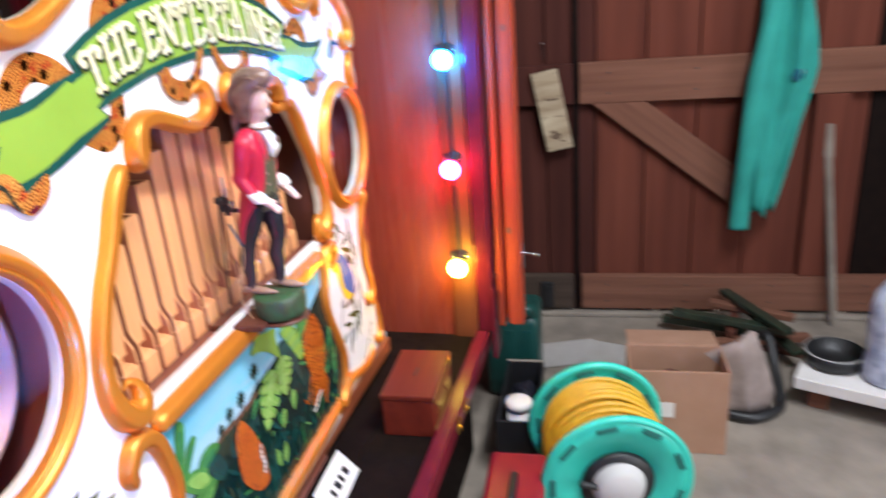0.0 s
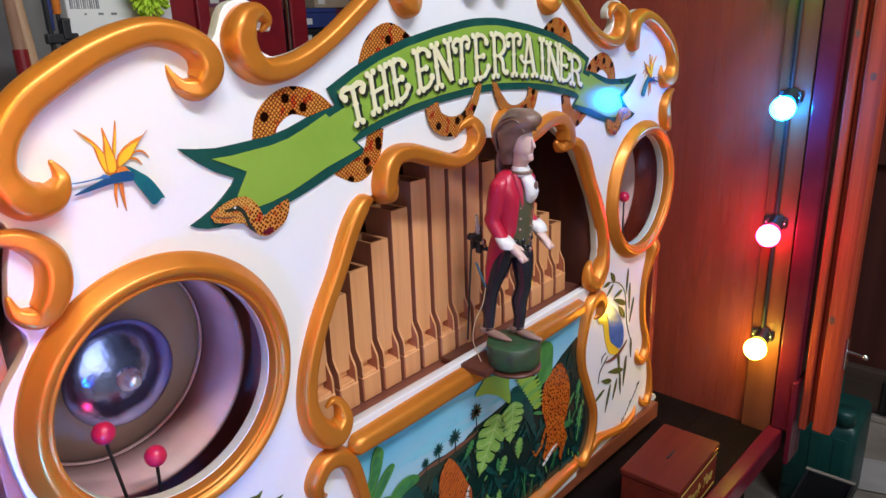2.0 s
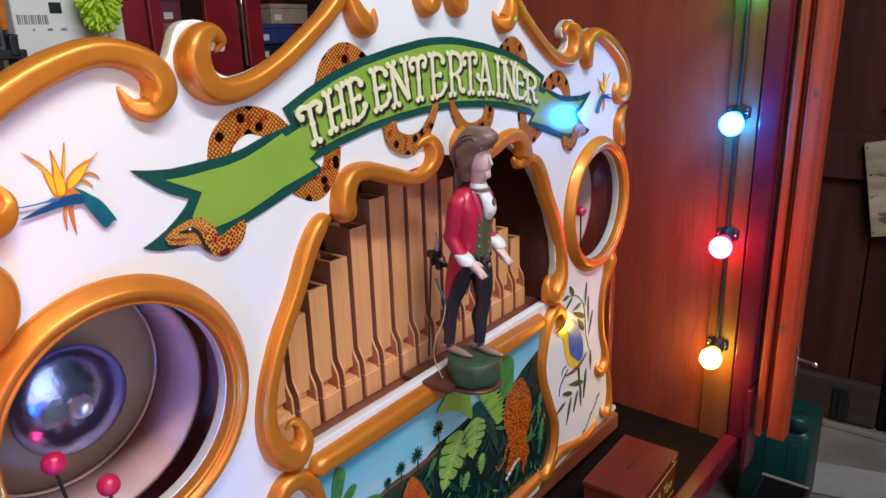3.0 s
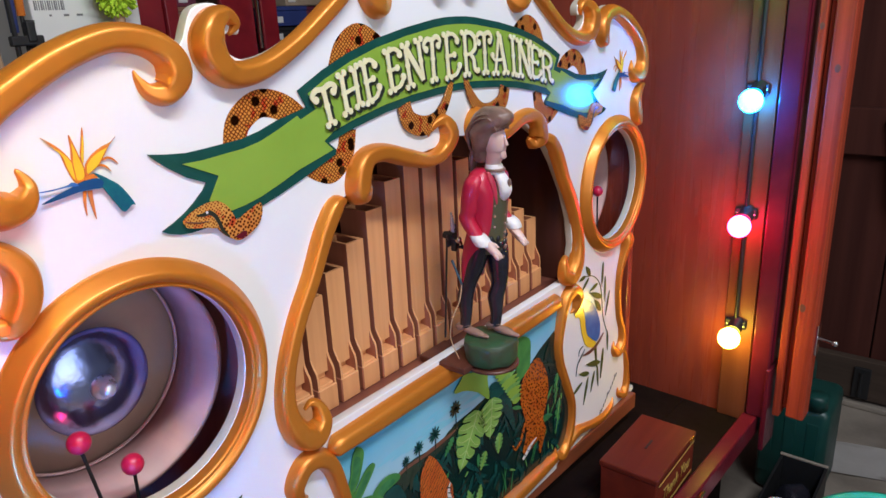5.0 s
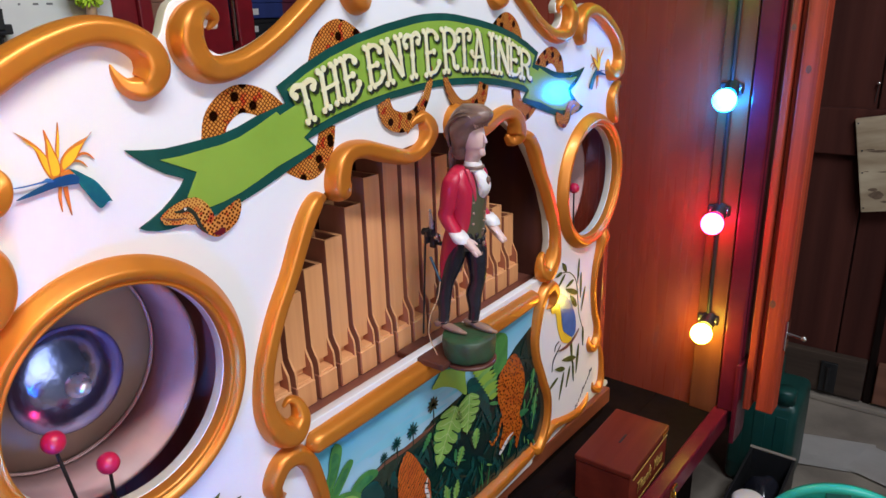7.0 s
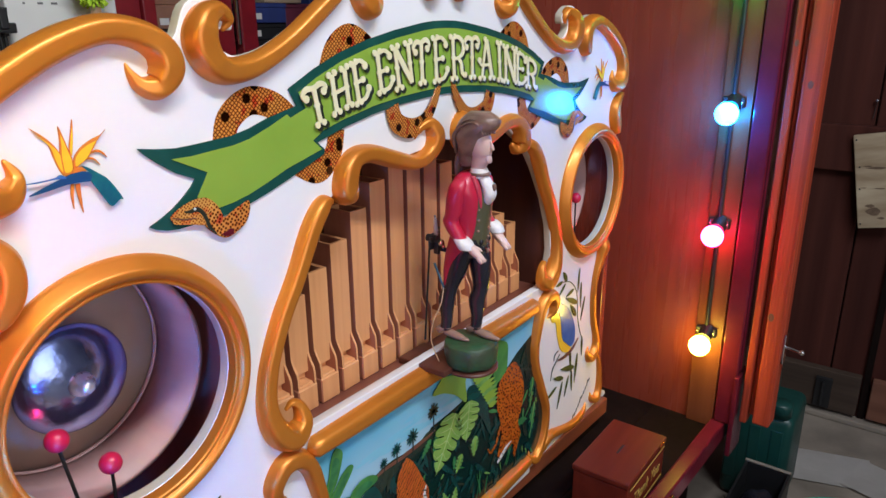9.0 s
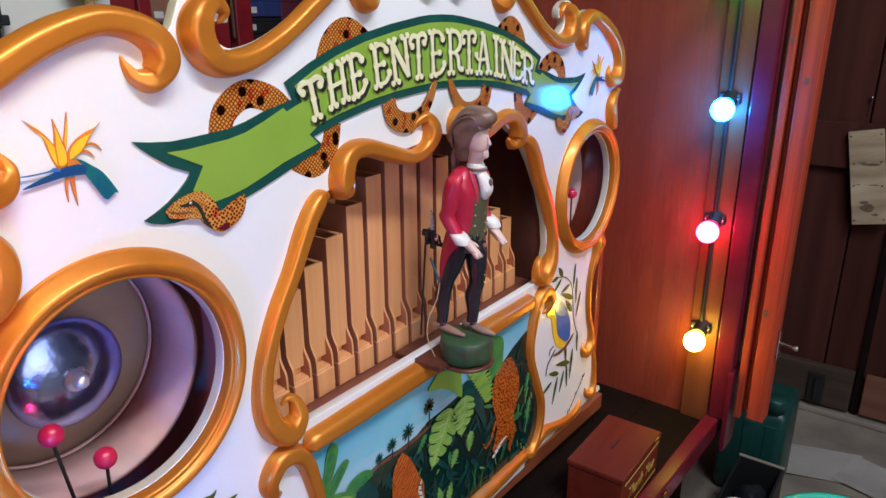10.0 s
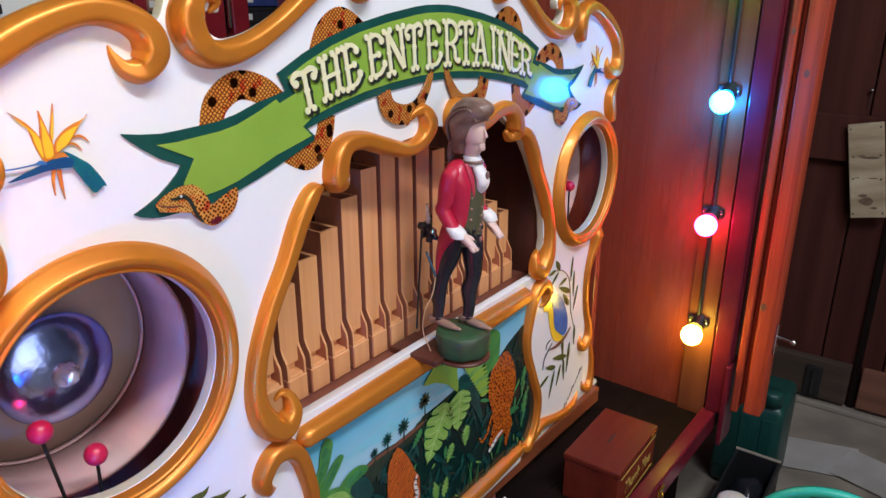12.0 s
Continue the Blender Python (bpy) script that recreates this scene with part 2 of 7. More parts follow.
DEEP_P = material("deep_blue_paint", (0.012, 0.055, 0.19), 0.13, 0, (0.010, 0.07, 0.12), 60, 0.9)
NAVY_P = material("dark_teal_paint", (0.01, 0.09, 0.16), 0.13, 0, (0.01, 0.05, 0.08), 50, 0.9)
YELL_P = material("yellow_paint", (0.78, 0.55, 0.035), 0.13, 0, (0.76, 0.43, 0.03), 60, 0.9)
TEAL_P = material("teal_leaf_paint", (0.012, 0.16, 0.15), 0.13, 0, (0.008, 0.07, 0.13), 90, 0.9)
RUST_P = material("rust_petal_paint", (0.56, 0.13, 0.035), 0.13, 0, (0.62, 0.22, 0.03), 90, 0.9)
FOOT_P = material("broad_leaf_paint", (0.085, 0.27, 0.055), 0.13, 0, (0.035, 0.145, 0.035), 45, 0.9)
MON_P = material("split_leaf_paint", (0.25, 0.43, 0.10), 0.13, 0, (0.15, 0.31, 0.06), 70, 0.9)
VEIN_P = material("pale_vein_paint", (0.40, 0.52, 0.20), 0.13, 0, (0.30, 0.43, 0.13), 70, 0.9)
ORAN_P = material("orange_paint", (0.70, 0.24, 0.03), 0.13, 0, (0.55, 0.12, 0.03), 60, 0.9)
RED_BALL = material("red_beater", (0.55, 0.012, 0.06), 0.3)
COAT = material("crimson_coat_paint", (0.50, 0.014, 0.052), 0.36, 0, (0.38, 0.009, 0.034), 30, 0.9, 0.12, 110, 0.1)
SKIN = material("pale_pink_paint", (0.66, 0.46, 0.41), 0.4, 0, (0.58, 0.38, 0.34), 40, 0.8)
HAIR = material("grey_brown_paint", (0.27, 0.165, 0.13), 0.32, 0, (0.09, 0.05, 0.04), 110, 0.7, 0.8, 200, 0, (1, 0.25, 0.5))
TROUSER = material("black_gloss_paint", (0.012, 0.012, 0.018), 0.22, 0, (0.02, 0.02, 0.028), 30)
VEST = material("olive_paint", (0.09, 0.085, 0.045), 0.4)
LACE = material("white_lace_paint", (0.78, 0.75, 0.74), 0.4, 0, (0.62, 0.58, 0.58), 120, 0.9, 0.4, 250)
SHOE = material("tan_shoe_paint", (0.34, 0.20, 0.15), 0.35)
MOSS = material("moss_green_paint", (0.016, 0.100, 0.036), 0.50, 0, (0.045, 0.042, 0.026), 48, 0.9, 1.0, 70)
DRUM_WOOD = wood("drum_shell_wood", (0.42, 0.25, 0.24), (0.55, 0.34, 0.32), 0.5, (1, 0.06, 1), 30, 0.0)
DRUM_HEAD = material("grey_drum_skin", (0.50, 0.37, 0.29), 0.5, 0, (0.41, 0.30, 0.235), 15)
# lighter inner wood; its pale tone also makes up for scant light in the case
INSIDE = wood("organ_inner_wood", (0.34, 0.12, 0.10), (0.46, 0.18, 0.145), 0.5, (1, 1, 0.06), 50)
NUT = material("bright_nut_metal", (0.85, 0.86, 0.92), 0.28, 0.7, (0.6, 0.62, 0.75), 60)
for m in (ORANGE, BARN, DOOR_BOARD, LEDGE, BARN_RAIL, BOXWOOD, BATTEN):
    m.node_tree.nodes["Principled BSDF"].inputs["Specular IOR Level"].default_value = 0.2
# chrome with the blue light on it mixed into its own colour
BOSS = material("blue_lit_chrome", (0.46, 0.57, 0.98), 0.22, 1.0, (0.30, 0.38, 0.80), 26, 0.5, 0.9, 30, detail=2.0)


# ---- building helpers ----
LIFT = 0.48  # the facade's drawing is laid out from a datum this far under the floor


def obj(name, bm, mats, parent=None, label="", smooth=False):
    me = bpy.data.meshes.new(name)
    bm.to_mesh(me)
    bm.free()
    for m in mats if isinstance(mats, (list, tuple)) else [mats]:
        me.materials.append(m)
    if smooth:
        me.shade_smooth()
    ob = new(name, me)
    if parent:
        ob.parent = parent
        ob.matrix_parent_inverse = parent.matrix_basis.inverted()
    if label:
        ob["label"] = label
    return ob


def part(name, bm, mats, parent, label="", smooth=False):
    return obj(name, bm, mats, parent, label, smooth)


def thing(name, at, label, category, group="", kind=""):
    e = new(name)
    e.empty_display_size = 0.05
    e.matrix_basis = Matrix.Translation(at)
    return tagged(e, label, category, group, kind)


def box(x0, x1, y0, y1, z0, z1, bevel=0.0, bm=None, segments=2):
    bm = bm or bmesh.new()
    made = bmesh.ops.create_cube(bm, size=1.0)["verts"]
    for v in made:
        v.co = Vector((x0 + (v.co.x + 0.5) * (x1 - x0), y0 + (v.co.y + 0.5) * (y1 - y0), z0 + (v.co.z + 0.5) * (z1 - z0)))
    if bevel:
        edges = list({e for v in made for e in v.link_edges})
        bmesh.ops.bevel(bm, geom=edges, offset=bevel, segments=segments, affect="EDGES", profile=0.5)
    return bm


def tube(a, b, r0, r1=None, bm=None, seg=16, index=0):
    """A closed cylinder or cone from a to b."""
    bm = bm or bmesh.new()
    a, b = Vector(a), Vector(b)
    m = Matrix.Translation((a + b) / 2) @ (b - a).to_track_quat("Z", "Y").to_matrix().to_4x4()
    made = bmesh.ops.create_cone(bm, cap_ends=True, segments=seg, radius1=r0, radius2=r0 if r1 is None else r1, depth=(b - a).length, matrix=m)["verts"]
    for f in {f for v in made for f in v.link_faces}:
        f.material_index = index
    return bm


def ball(c, r, bm=None, index=0, turn=(0, 0, 0), u=18, v=12):
    """An ellipsoid at c with radii r (a number or three)."""
    bm = bm or bmesh.new()
    r = (r, r, r) if isinstance(r, (int, float)) else r
    m = pose(*c, *turn) @ Matrix.Diagonal((*r, 1))
    made = bmesh.ops.create_uvsphere(bm, u_segments=u, v_segments=v, radius=1.0, matrix=m)["verts"]
    for f in {f for w in made for f in w.link_faces}:
        f.material_index = index
        f.smooth = True
    return bm


def lathe(profile, centre, axis="Y", seg=48, bm=None, smooth=True):
    """A profile of (radius, along) turned about an axis through centre; the ends stay open where the radius is not 0."""
    bm = bm or bmesh.new()
    rings = []
    for r, h in profile:
        ring = []
        for i in range(seg):
            a = 2 * math.pi * i / seg
            c, s = r * math.cos(a), r * math.sin(a)
            p = {"Y": (c, h, s), "Z": (c, s, h), "X": (h, c, s)}[axis]
            ring.append(bm.verts.new(Vector(centre) + Vector(p)))
        rings.append(ring)
    for a, b in zip(rings, rings[1:]):
        for i in range(seg):
            j = (i + 1) % seg
            f = bm.faces.new((a[i], a[j], b[j], b[i]))
            f.smooth = smooth
    bmesh.ops.remove_doubles(bm, verts=bm.verts, dist=1e-6)
    bmesh.ops.recalc_face_normals(bm, faces=bm.faces)
    return bm


def spline(points, steps=7, closed=False):
    """A smooth run through the points (Catmull-Rom), any number of coordinates each."""
    p = [np.array(q, float) for q in points]
    n = len(p)
    out = []
    for i in range(n if closed else n - 1):
        a, b, c, d = (p[(i + k) % n] if closed else p[min(max(i + k, 0), n - 1)] for k in (-1, 0, 1, 2))
        for s in range(steps):
            t = s / steps
            out.append(0.5 * (2 * b + (c - a) * t + (2 * a - 5 * b + 4 * c - d) * t * t + (3 * b - a - 3 * c + d) * t ** 3))
    if not closed:
        out.append(p[-1])
    return [tuple(float(v) for v in q) for q in out]


def mirror(points):
    return [(-q[0], *q[1:]) for q in points]


def both(points):
    """A left half, drawn from the centre line outwards, closed with its mirror image."""
    return list(points) + mirror(points)[::-1]


def plate(name, loops, y, thick, mats, parent, label="", bevel=0.0):
    """A flat board cut to the closed loops of (x, z) on the facade, holes included, from y back to y + thick."""
    cu = bpy.data.curves.new(name, "CURVE")
    cu.dimensions, cu.fill_mode, cu.extrude = "2D", "BOTH", thick / 2
    for loop in loops:
        sp = cu.splines.new("POLY")
        sp.points.add(len(loop) - 1)
        for k, (px, pz) in enumerate(loop):
            sp.points[k].co = (px, pz - LIFT, 0, 1)
        sp.use_cyclic_u = True
    if bevel:
        cu.bevel_depth, cu.bevel_resolution, cu.offset, cu.extrude = bevel, 2, -bevel, thick / 2 - bevel
    tmp = new(name + "_drawing", cu)
    me = bpy.data.meshes.new_from_object(tmp.evaluated_get(bpy.context.evaluated_depsgraph_get()))
    bpy.data.objects.remove(tmp)
    bpy.data.curves.remove(cu)
    me.transform(Matrix.Translation((0, y + thick / 2, 0)) @ pose(0, 0, 0, 90, 0, 0))
    bm = bmesh.new()
    bm.from_mesh(me)
    bpy.data.meshes.remove(me)
    bmesh.ops.remove_doubles(bm, verts=bm.verts, dist=1e-6)
    bmesh.ops.recalc_face_normals(bm, faces=bm.faces)
    return obj(name, bm, mats, parent, label)


def stroke(points, steps=6):
    """The outline of a brush stroke along (x, z, width)."""
    s = spline(points, steps)
    left, right = [], []
    for i, (x, z, w) in enumerate(s):
        a, b = s[max(i - 1, 0)], s[min(i + 1, len(s) - 1)]
        dx, dz = b[0] - a[0], b[1] - a[1]
        d = math.hypot(dx, dz) or 1.0
        nx, nz = -dz / d, dx / d
        left.append((x + nx * w / 2, z + nz * w / 2))
        right.append((x - nx * w / 2, z - nz * w / 2))
    return left + right[::-1]


def inset(loop, d):
    """The loop moved inwards by d."""
    loop = [q for i, q in enumerate(loop) if math.hypot(q[0] - loop[i - 1][0], q[1] - loop[i - 1][1]) > 1e-6]
    area = sum(a[0] * b[1] - b[0] * a[1] for a, b in zip(loop, loop[1:] + loop[:1]))
    sign = 1 if area > 0 else -1
    out = []
    n = len(loop)
    for i in range(n):
        a, b, c = loop[i - 1], loop[i], loop[(i + 1) % n]
        n1 = Vector((-(b[1] - a[1]), b[0] - a[0])).normalized()
        n2 = Vector((-(c[1] - b[1]), c[0] - b[0])).normalized()
        m = n1 + n2
        k = min(2.2, 2.0 / max(m.length_squared, 1e-6) * 1.0)
        out.append((b[0] + sign * d * m.x * k, b[1] + sign * d * m.y * k))
    return out


# height across a moulding: a narrow fillet and a slope on each side of a flat crown
FILLET = (0.0, 0.28, 0.40, 0.63, 0.87, 0.985, 1.0, 1.0, 1.0, 0.985, 0.87, 0.63, 0.40, 0.28, 0.0)


def moulding(name, points, parent, y=0.0, height=0.62, most=0.015, label=""):
    """Carved gilt scrollwork: a half-round swept along (x, z, width), as high as its width allows, tapering to its tips."""
    s = spline(points, 8)
    k = 14
    bm = bmesh.new()
    rows = []
    for i, (x, z, w) in enumerate(s):
        a, b = s[max(i - 1, 0)], s[min(i + 1, len(s) - 1)]
        dx, dz = b[0] - a[0], b[1] - a[1]
        d = math.hypot(dx, dz) or 1.0
        nx, nz = -dz / d, dx / d
        w = max(w, 0.0016)
        h = min(height * w, most)
        row = []
        for j in range(k + 1):
            t = math.pi * j / k
            c = math.cos(t)
            o = math.copysign(abs(c) ** 0.8, c) * w / 2
            up = h * FILLET[j]
            row.append(bm.verts.new((x + nx * o, y - up, z + nz * o - LIFT)))
        row.append(bm.verts.new((x - nx * w / 2, y + 0.002, z - nz * w / 2 - LIFT)))
        row.append(bm.verts.new((x + nx * w / 2, y + 0.002, z + nz * w / 2 - LIFT)))
        rows.append(row)
    m = k + 3
    for a, b in zip(rows, rows[1:]):
        for j in range(m):
            f = bm.faces.new((a[j], a[(j + 1) % m], b[(j + 1) % m], b[j]))
            f.smooth = j < k
    # domed ends
    for row, s0, s1 in ((rows[0], s[0], s[1]), (rows[-1], s[-1], s[-2])):
        w, d = max(s0[2], 0.0016), math.hypot(s0[0] - s1[0], s0[1] - s1[1]) or 1.0
        tip = bm.verts.new((s0[0] + (s0[0] - s1[0]) / d * w * 0.45, y - min(height * w, most) * 0.35, s0[1] + (s0[1] - s1[1]) / d * w * 0.45 - LIFT))
        for j in range(m):
            f = bm.faces.new((row[j], row[(j + 1) % m], tip))
            f.smooth = j < k
    bmesh.ops.recalc_face_normals(bm, faces=bm.faces)
    return obj(name, bm, GOLD, parent, label)


def pair(name, points, parent, **more):
    moulding(name, points, parent, **more)
    moulding(name, mirror(points), parent, **more)


# ---- the shed ----
FAR_X = 1.30
part_floor = tagged(obj("floor", box(-2.8, 1.75, -2.6, 2.6, -0.12, 0.0), CONCRETE), "worn grey concrete floor of a shed", "floor", kind="structure")
tagged(obj("ceiling", box(-2.8, 1.75, -2.6, 2.6, 2.25, 2.35), WALLS), "plain dull shed ceiling", "ceiling", kind="structure")
tagged(obj("wall_back", box(-2.8, 1.75, 2.5, 2.6, 0, 2.25), WALLS), "plain dark shed wall behind the racks", "wall", kind="structure")
tagged(obj("wall_west", box(-2.8, -2.7, -2.5, 2.5, 0, 2.25), WALLS), "plain shed side wall", "wall", kind="structure")
bm = box(-2.7, -1.75, -2.6, -2.5, 0, 2.25)
box(-0.25, 1.75, -2.6, -2.5, 0, 2.25, bm=bm)
box(-1.75, -0.25, -2.6, -2.5, 2.1, 2.25, bm=bm)
tagged(obj("wall_front", bm, WALLS), "plain shed wall with an open doorway", "wall", kind="structure")

# boarded far wall: each board is a piece of its own
far_wall = tagged(obj("wall_east", box(FAR_X + 0.03, 1.75, -2.5, 2.5, 0.0, 2.25), CASE), "dark boarded wall and door of brown planks", "wall", kind="structure")
y = -2.45
rng = random.Random(4)
while y < 1.2:
    w = rng.uniform(0.13, 0.17)
    # planks beyond the door's edge are blackened to stand for a shadowed opening
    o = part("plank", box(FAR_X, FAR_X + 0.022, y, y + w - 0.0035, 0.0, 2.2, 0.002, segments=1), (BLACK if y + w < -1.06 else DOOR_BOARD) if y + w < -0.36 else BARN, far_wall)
    y += w


# ---- the organ ----
organ = thing("fairground_organ", (0, 0.1, 0.307), "white fairground organ front with gilded scrollwork and painted jungle", "organ")

RING_X, RING_Z = 0.3855, 1.225
WINDOW = [(0.0, 1.359), (-0.030, 1.354), (-0.086, 1.349), (-0.131, 1.355), (-0.152, 1.341), (-0.176, 1.328), (-0.205, 1.292), (-0.235, 1.244),
          (-0.253, 1.201), (-0.259, 1.162), (-0.253, 1.134), (-0.235, 1.1125), (0.0, 1.1115)]
EDGE = [(0, 1.674), (-0.0280, 1.653), (-0.0820, 1.595), (-0.1240, 1.542), (-0.1607, 1.507), (-0.1919, 1.484), (-0.2284, 1.465), (-0.2580, 1.458), (-0.2733, 1.462),
        (-0.2810, 1.473), (-0.2733, 1.478), (-0.2647, 1.477), (-0.2647, 1.489), (-0.2829, 1.499), (-0.3022, 1.495), (-0.3149, 1.472), (-0.3286, 1.480),
        (-0.3502, 1.4875), (-0.3747, 1.4865), (-0.3973, 1.4795), (-0.4316, 1.4595), (-0.4493, 1.4425), (-0.4709, 1.414), (-0.4758, 1.385), (-0.4670, 1.369),
        (-0.4728, 1.344), (-0.4768, 1.316), (-0.4709, 1.296), (-0.4940, 1.262), (-0.4955, 1.225), (-0.4880, 1.180), (-0.4680, 1.145), (-0.4520, 1.120), (-0.4410, 1.098),
        (-0.4270, 1.052), (-0.4370, 0.985), (-0.4580, 0.945), (-0.4500, 0.915), (-0.4640, 0.886), (-0.4700, 0.840), (-0.4700, 0.806), (0, 0.806)]


def circle(x, z, r, n=64):
    return [(x + r * math.cos(2 * math.pi * i / n), z + r * math.sin(2 * math.pi * i / n)) for i in range(n)]


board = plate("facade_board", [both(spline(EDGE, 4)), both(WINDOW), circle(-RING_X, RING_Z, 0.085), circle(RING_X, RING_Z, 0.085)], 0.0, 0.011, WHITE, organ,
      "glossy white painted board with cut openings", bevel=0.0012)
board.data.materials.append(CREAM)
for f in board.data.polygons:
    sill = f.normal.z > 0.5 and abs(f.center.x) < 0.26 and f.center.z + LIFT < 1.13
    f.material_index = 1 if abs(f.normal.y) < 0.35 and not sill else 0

# round gilt frames
for s in (-1, 1):
    prof = [(0.0855, 0.001), (0.0856, -0.0080), (0.0862, -0.0098), (0.0875, -0.0104), (0.0886, -0.0098), (0.0891, -0.0088), (0.0900, -0.0108), (0.0915, -0.0128), (0.0935, -0.0139), (0.0957, -0.0141), (0.0972, -0.0136),
            (0.0982, -0.0126), (0.1010, -0.0090), (0.1040, -0.0050), (0.1058, -0.0026), (0.1062, -0.0010), (0.1062, 0.001)]
    part("round_frame", lathe(prof, (s * RING_X, 0, RING_Z - LIFT), "Y", 96), GOLD, organ, "round gilt frame", True)

# scrollwork, drawn on the left half
pair("shoulder_scroll", [(-0.4365, 1.4060, 0.003), (-0.4326, 1.3950, 0.011), (-0.4405, 1.3850, 0.020), (-0.4562, 1.3860, 0.025), (-0.4660, 1.4020, 0.022),
                         (-0.4621, 1.4220, 0.021), (-0.4473, 1.4410, 0.021), (-0.4248, 1.4560, 0.021), (-0.3973, 1.4700, 0.020), (-0.3669, 1.4790, 0.019),
                         (-0.3433, 1.4760, 0.020), (-0.3277, 1.4660, 0.023), (-0.3247, 1.4520, 0.024), (-0.3335, 1.4410, 0.019), (-0.3443, 1.4430, 0.012),
                         (-0.3502, 1.4510, 0.006), (-0.3522, 1.4570, 0.002)], organ, label="large gilt shoulder scroll")
pair("crest_scroll", [(-0.2733, 1.4770, 0.003), (-0.2685, 1.4840, 0.009), (-0.2762, 1.4910, 0.013), (-0.2896, 1.4850, 0.021), (-0.2954, 1.4710, 0.027),
                      (-0.2896, 1.4560, 0.025), (-0.2743, 1.4480, 0.021), (-0.2475, 1.4510, 0.018), (-0.2160, 1.4650, 0.016), (-0.1861, 1.4840, 0.016),
                      (-0.1548, 1.5070, 0.016), (-0.1290, 1.5350, 0.015), (-0.0940, 1.5770, 0.015), (-0.0390, 1.6320, 0.015), (0.0000, 1.6580, 0.015)], organ)
pair("crest_drop", [(-0.0990, 1.5080, 0.003), (-0.1030, 1.4980, 0.012), (-0.1160, 1.4940, 0.023), (-0.1280, 1.5050, 0.021), (-0.1330, 1.5220, 0.013),
                    (-0.1300, 1.5370, 0.006)], organ)
pair("centre_drop", [(-0.0070, 1.5670, 0.004), (-0.0100, 1.5410, 0.014), (-0.0170, 1.5190, 0.022), (-0.0280, 1.5120, 0.022), (-0.0390, 1.5250, 0.012),
                     (-0.0400, 1.5460, 0.004)], organ)
pair("side_scroll", [(-0.4836, 1.367, 0.006), (-0.4640, 1.363, 0.014), (-0.4493, 1.348, 0.020), (-0.4503, 1.328, 0.022), (-0.4611, 1.313, 0.018), (-0.4728, 1.317, 0.010), (-0.4758, 1.329, 0.003)], organ)
pair("lower_side_scroll", [(-0.4370, 1.1390, 0.010), (-0.4370, 1.1230, 0.024), (-0.4290, 1.1000, 0.017), (-0.4170, 1.0690, 0.013), (-0.4140, 1.0350, 0.012),
                           (-0.4200, 0.9950, 0.012), (-0.4330, 0.9610, 0.014), (-0.4330, 0.9380, 0.018), (-0.4160, 0.9240, 0.018), (-0.4050, 0.9350, 0.010),
                           (-0.4090, 0.9460, 0.003)], organ)
pair("foot_scroll", [(-0.450, 0.918, 0.004), (-0.457, 0.895, 0.010), (-0.461, 0.870, 0.011), (-0.459, 0.842, 0.015), (-0.447, 0.829, 0.017), (-0.432, 0.836, 0.009), (-0.431, 0.847, 0.003)], organ)
pair("window_side_scroll", [(-0.1740, 1.3270, 0.006), (-0.1880, 1.3260, 0.017), (-0.2050, 1.3060, 0.019), (-0.2250, 1.2690, 0.018), (-0.2460, 1.2350, 0.018),
                            (-0.2630, 1.1960, 0.018), (-0.2690, 1.1600, 0.020), (-0.2610, 1.1320, 0.025), (-0.2450, 1.1170, 0.026), (-0.2300, 1.1260, 0.019),
                            (-0.2310, 1.1420, 0.012), (-0.2390, 1.1490, 0.006), (-0.2460, 1.1450, 0.002)], organ)
pair("window_top_scroll", [(-0.1410, 1.3340, 0.006), (-0.1490, 1.3270, 0.014), (-0.1590, 1.3330, 0.025), (-0.1560, 1.3510, 0.024), (-0.1430, 1.3620, 0.020),
                           (-0.1190, 1.3620, 0.018), (-0.0880, 1.3520, 0.018), (-0.0540, 1.3430, 0.016), (-0.0300, 1.3500, 0.018), (-0.0210, 1.3660, 0.022),
                           (-0.0300, 1.3800, 0.016), (-0.0450, 1.3760, 0.007), (-0.0510, 1.3670, 0.002)], organ)
moulding("window_rail", [(-0.220, 1.0925, 0.022), (-0.10, 1.0925, 0.026), (0.0, 1.0925, 0.026), (0.10, 1.0925, 0.026), (0.208, 1.0925, 0.022)], organ,
         label="straight gilt rail under the window")
pair("panel_side_scroll", [(-0.256, 1.056, 0.003), (-0.266, 1.061, 0.013), (-0.271, 1.077, 0.019), (-0.259, 1.093, 0.021), (-0.242, 1.092, 0.021),
                           (-0.227, 1.076, 0.019), (-0.218, 1.046, 0.017), (-0.214, 1.020, 0.016), (-0.220, 0.990, 0.015), (-0.240, 0.945, 0.015),
                           (-0.257, 0.905, 0.015), (-0.257, 0.868, 0.015), (-0.244, 0.840, 0.016), (-0.227, 0.827, 0.018), (-0.213, 0.835, 0.010), (-0.212, 0.847, 0.003)], organ)
pair("foot_corner_scroll", [(-0.244, 0.812, 0.005), (-0.250, 0.832, 0.014), (-0.276, 0.842, 0.016), (-0.307, 0.834, 0.014), (-0.343, 0.824, 0.013), (-0.377, 0.820, 0.012), (-0.404, 0.826, 0.009), (-0.412, 0.836, 0.003)], organ)
moulding("panel_foot_rail", [(-0.215, 0.8350, 0.018), (-0.1, 0.8350, 0.022), (0.1, 0.8350, 0.022), (0.205, 0.8350, 0.018)], organ, label="gilt rail under the painted panel")

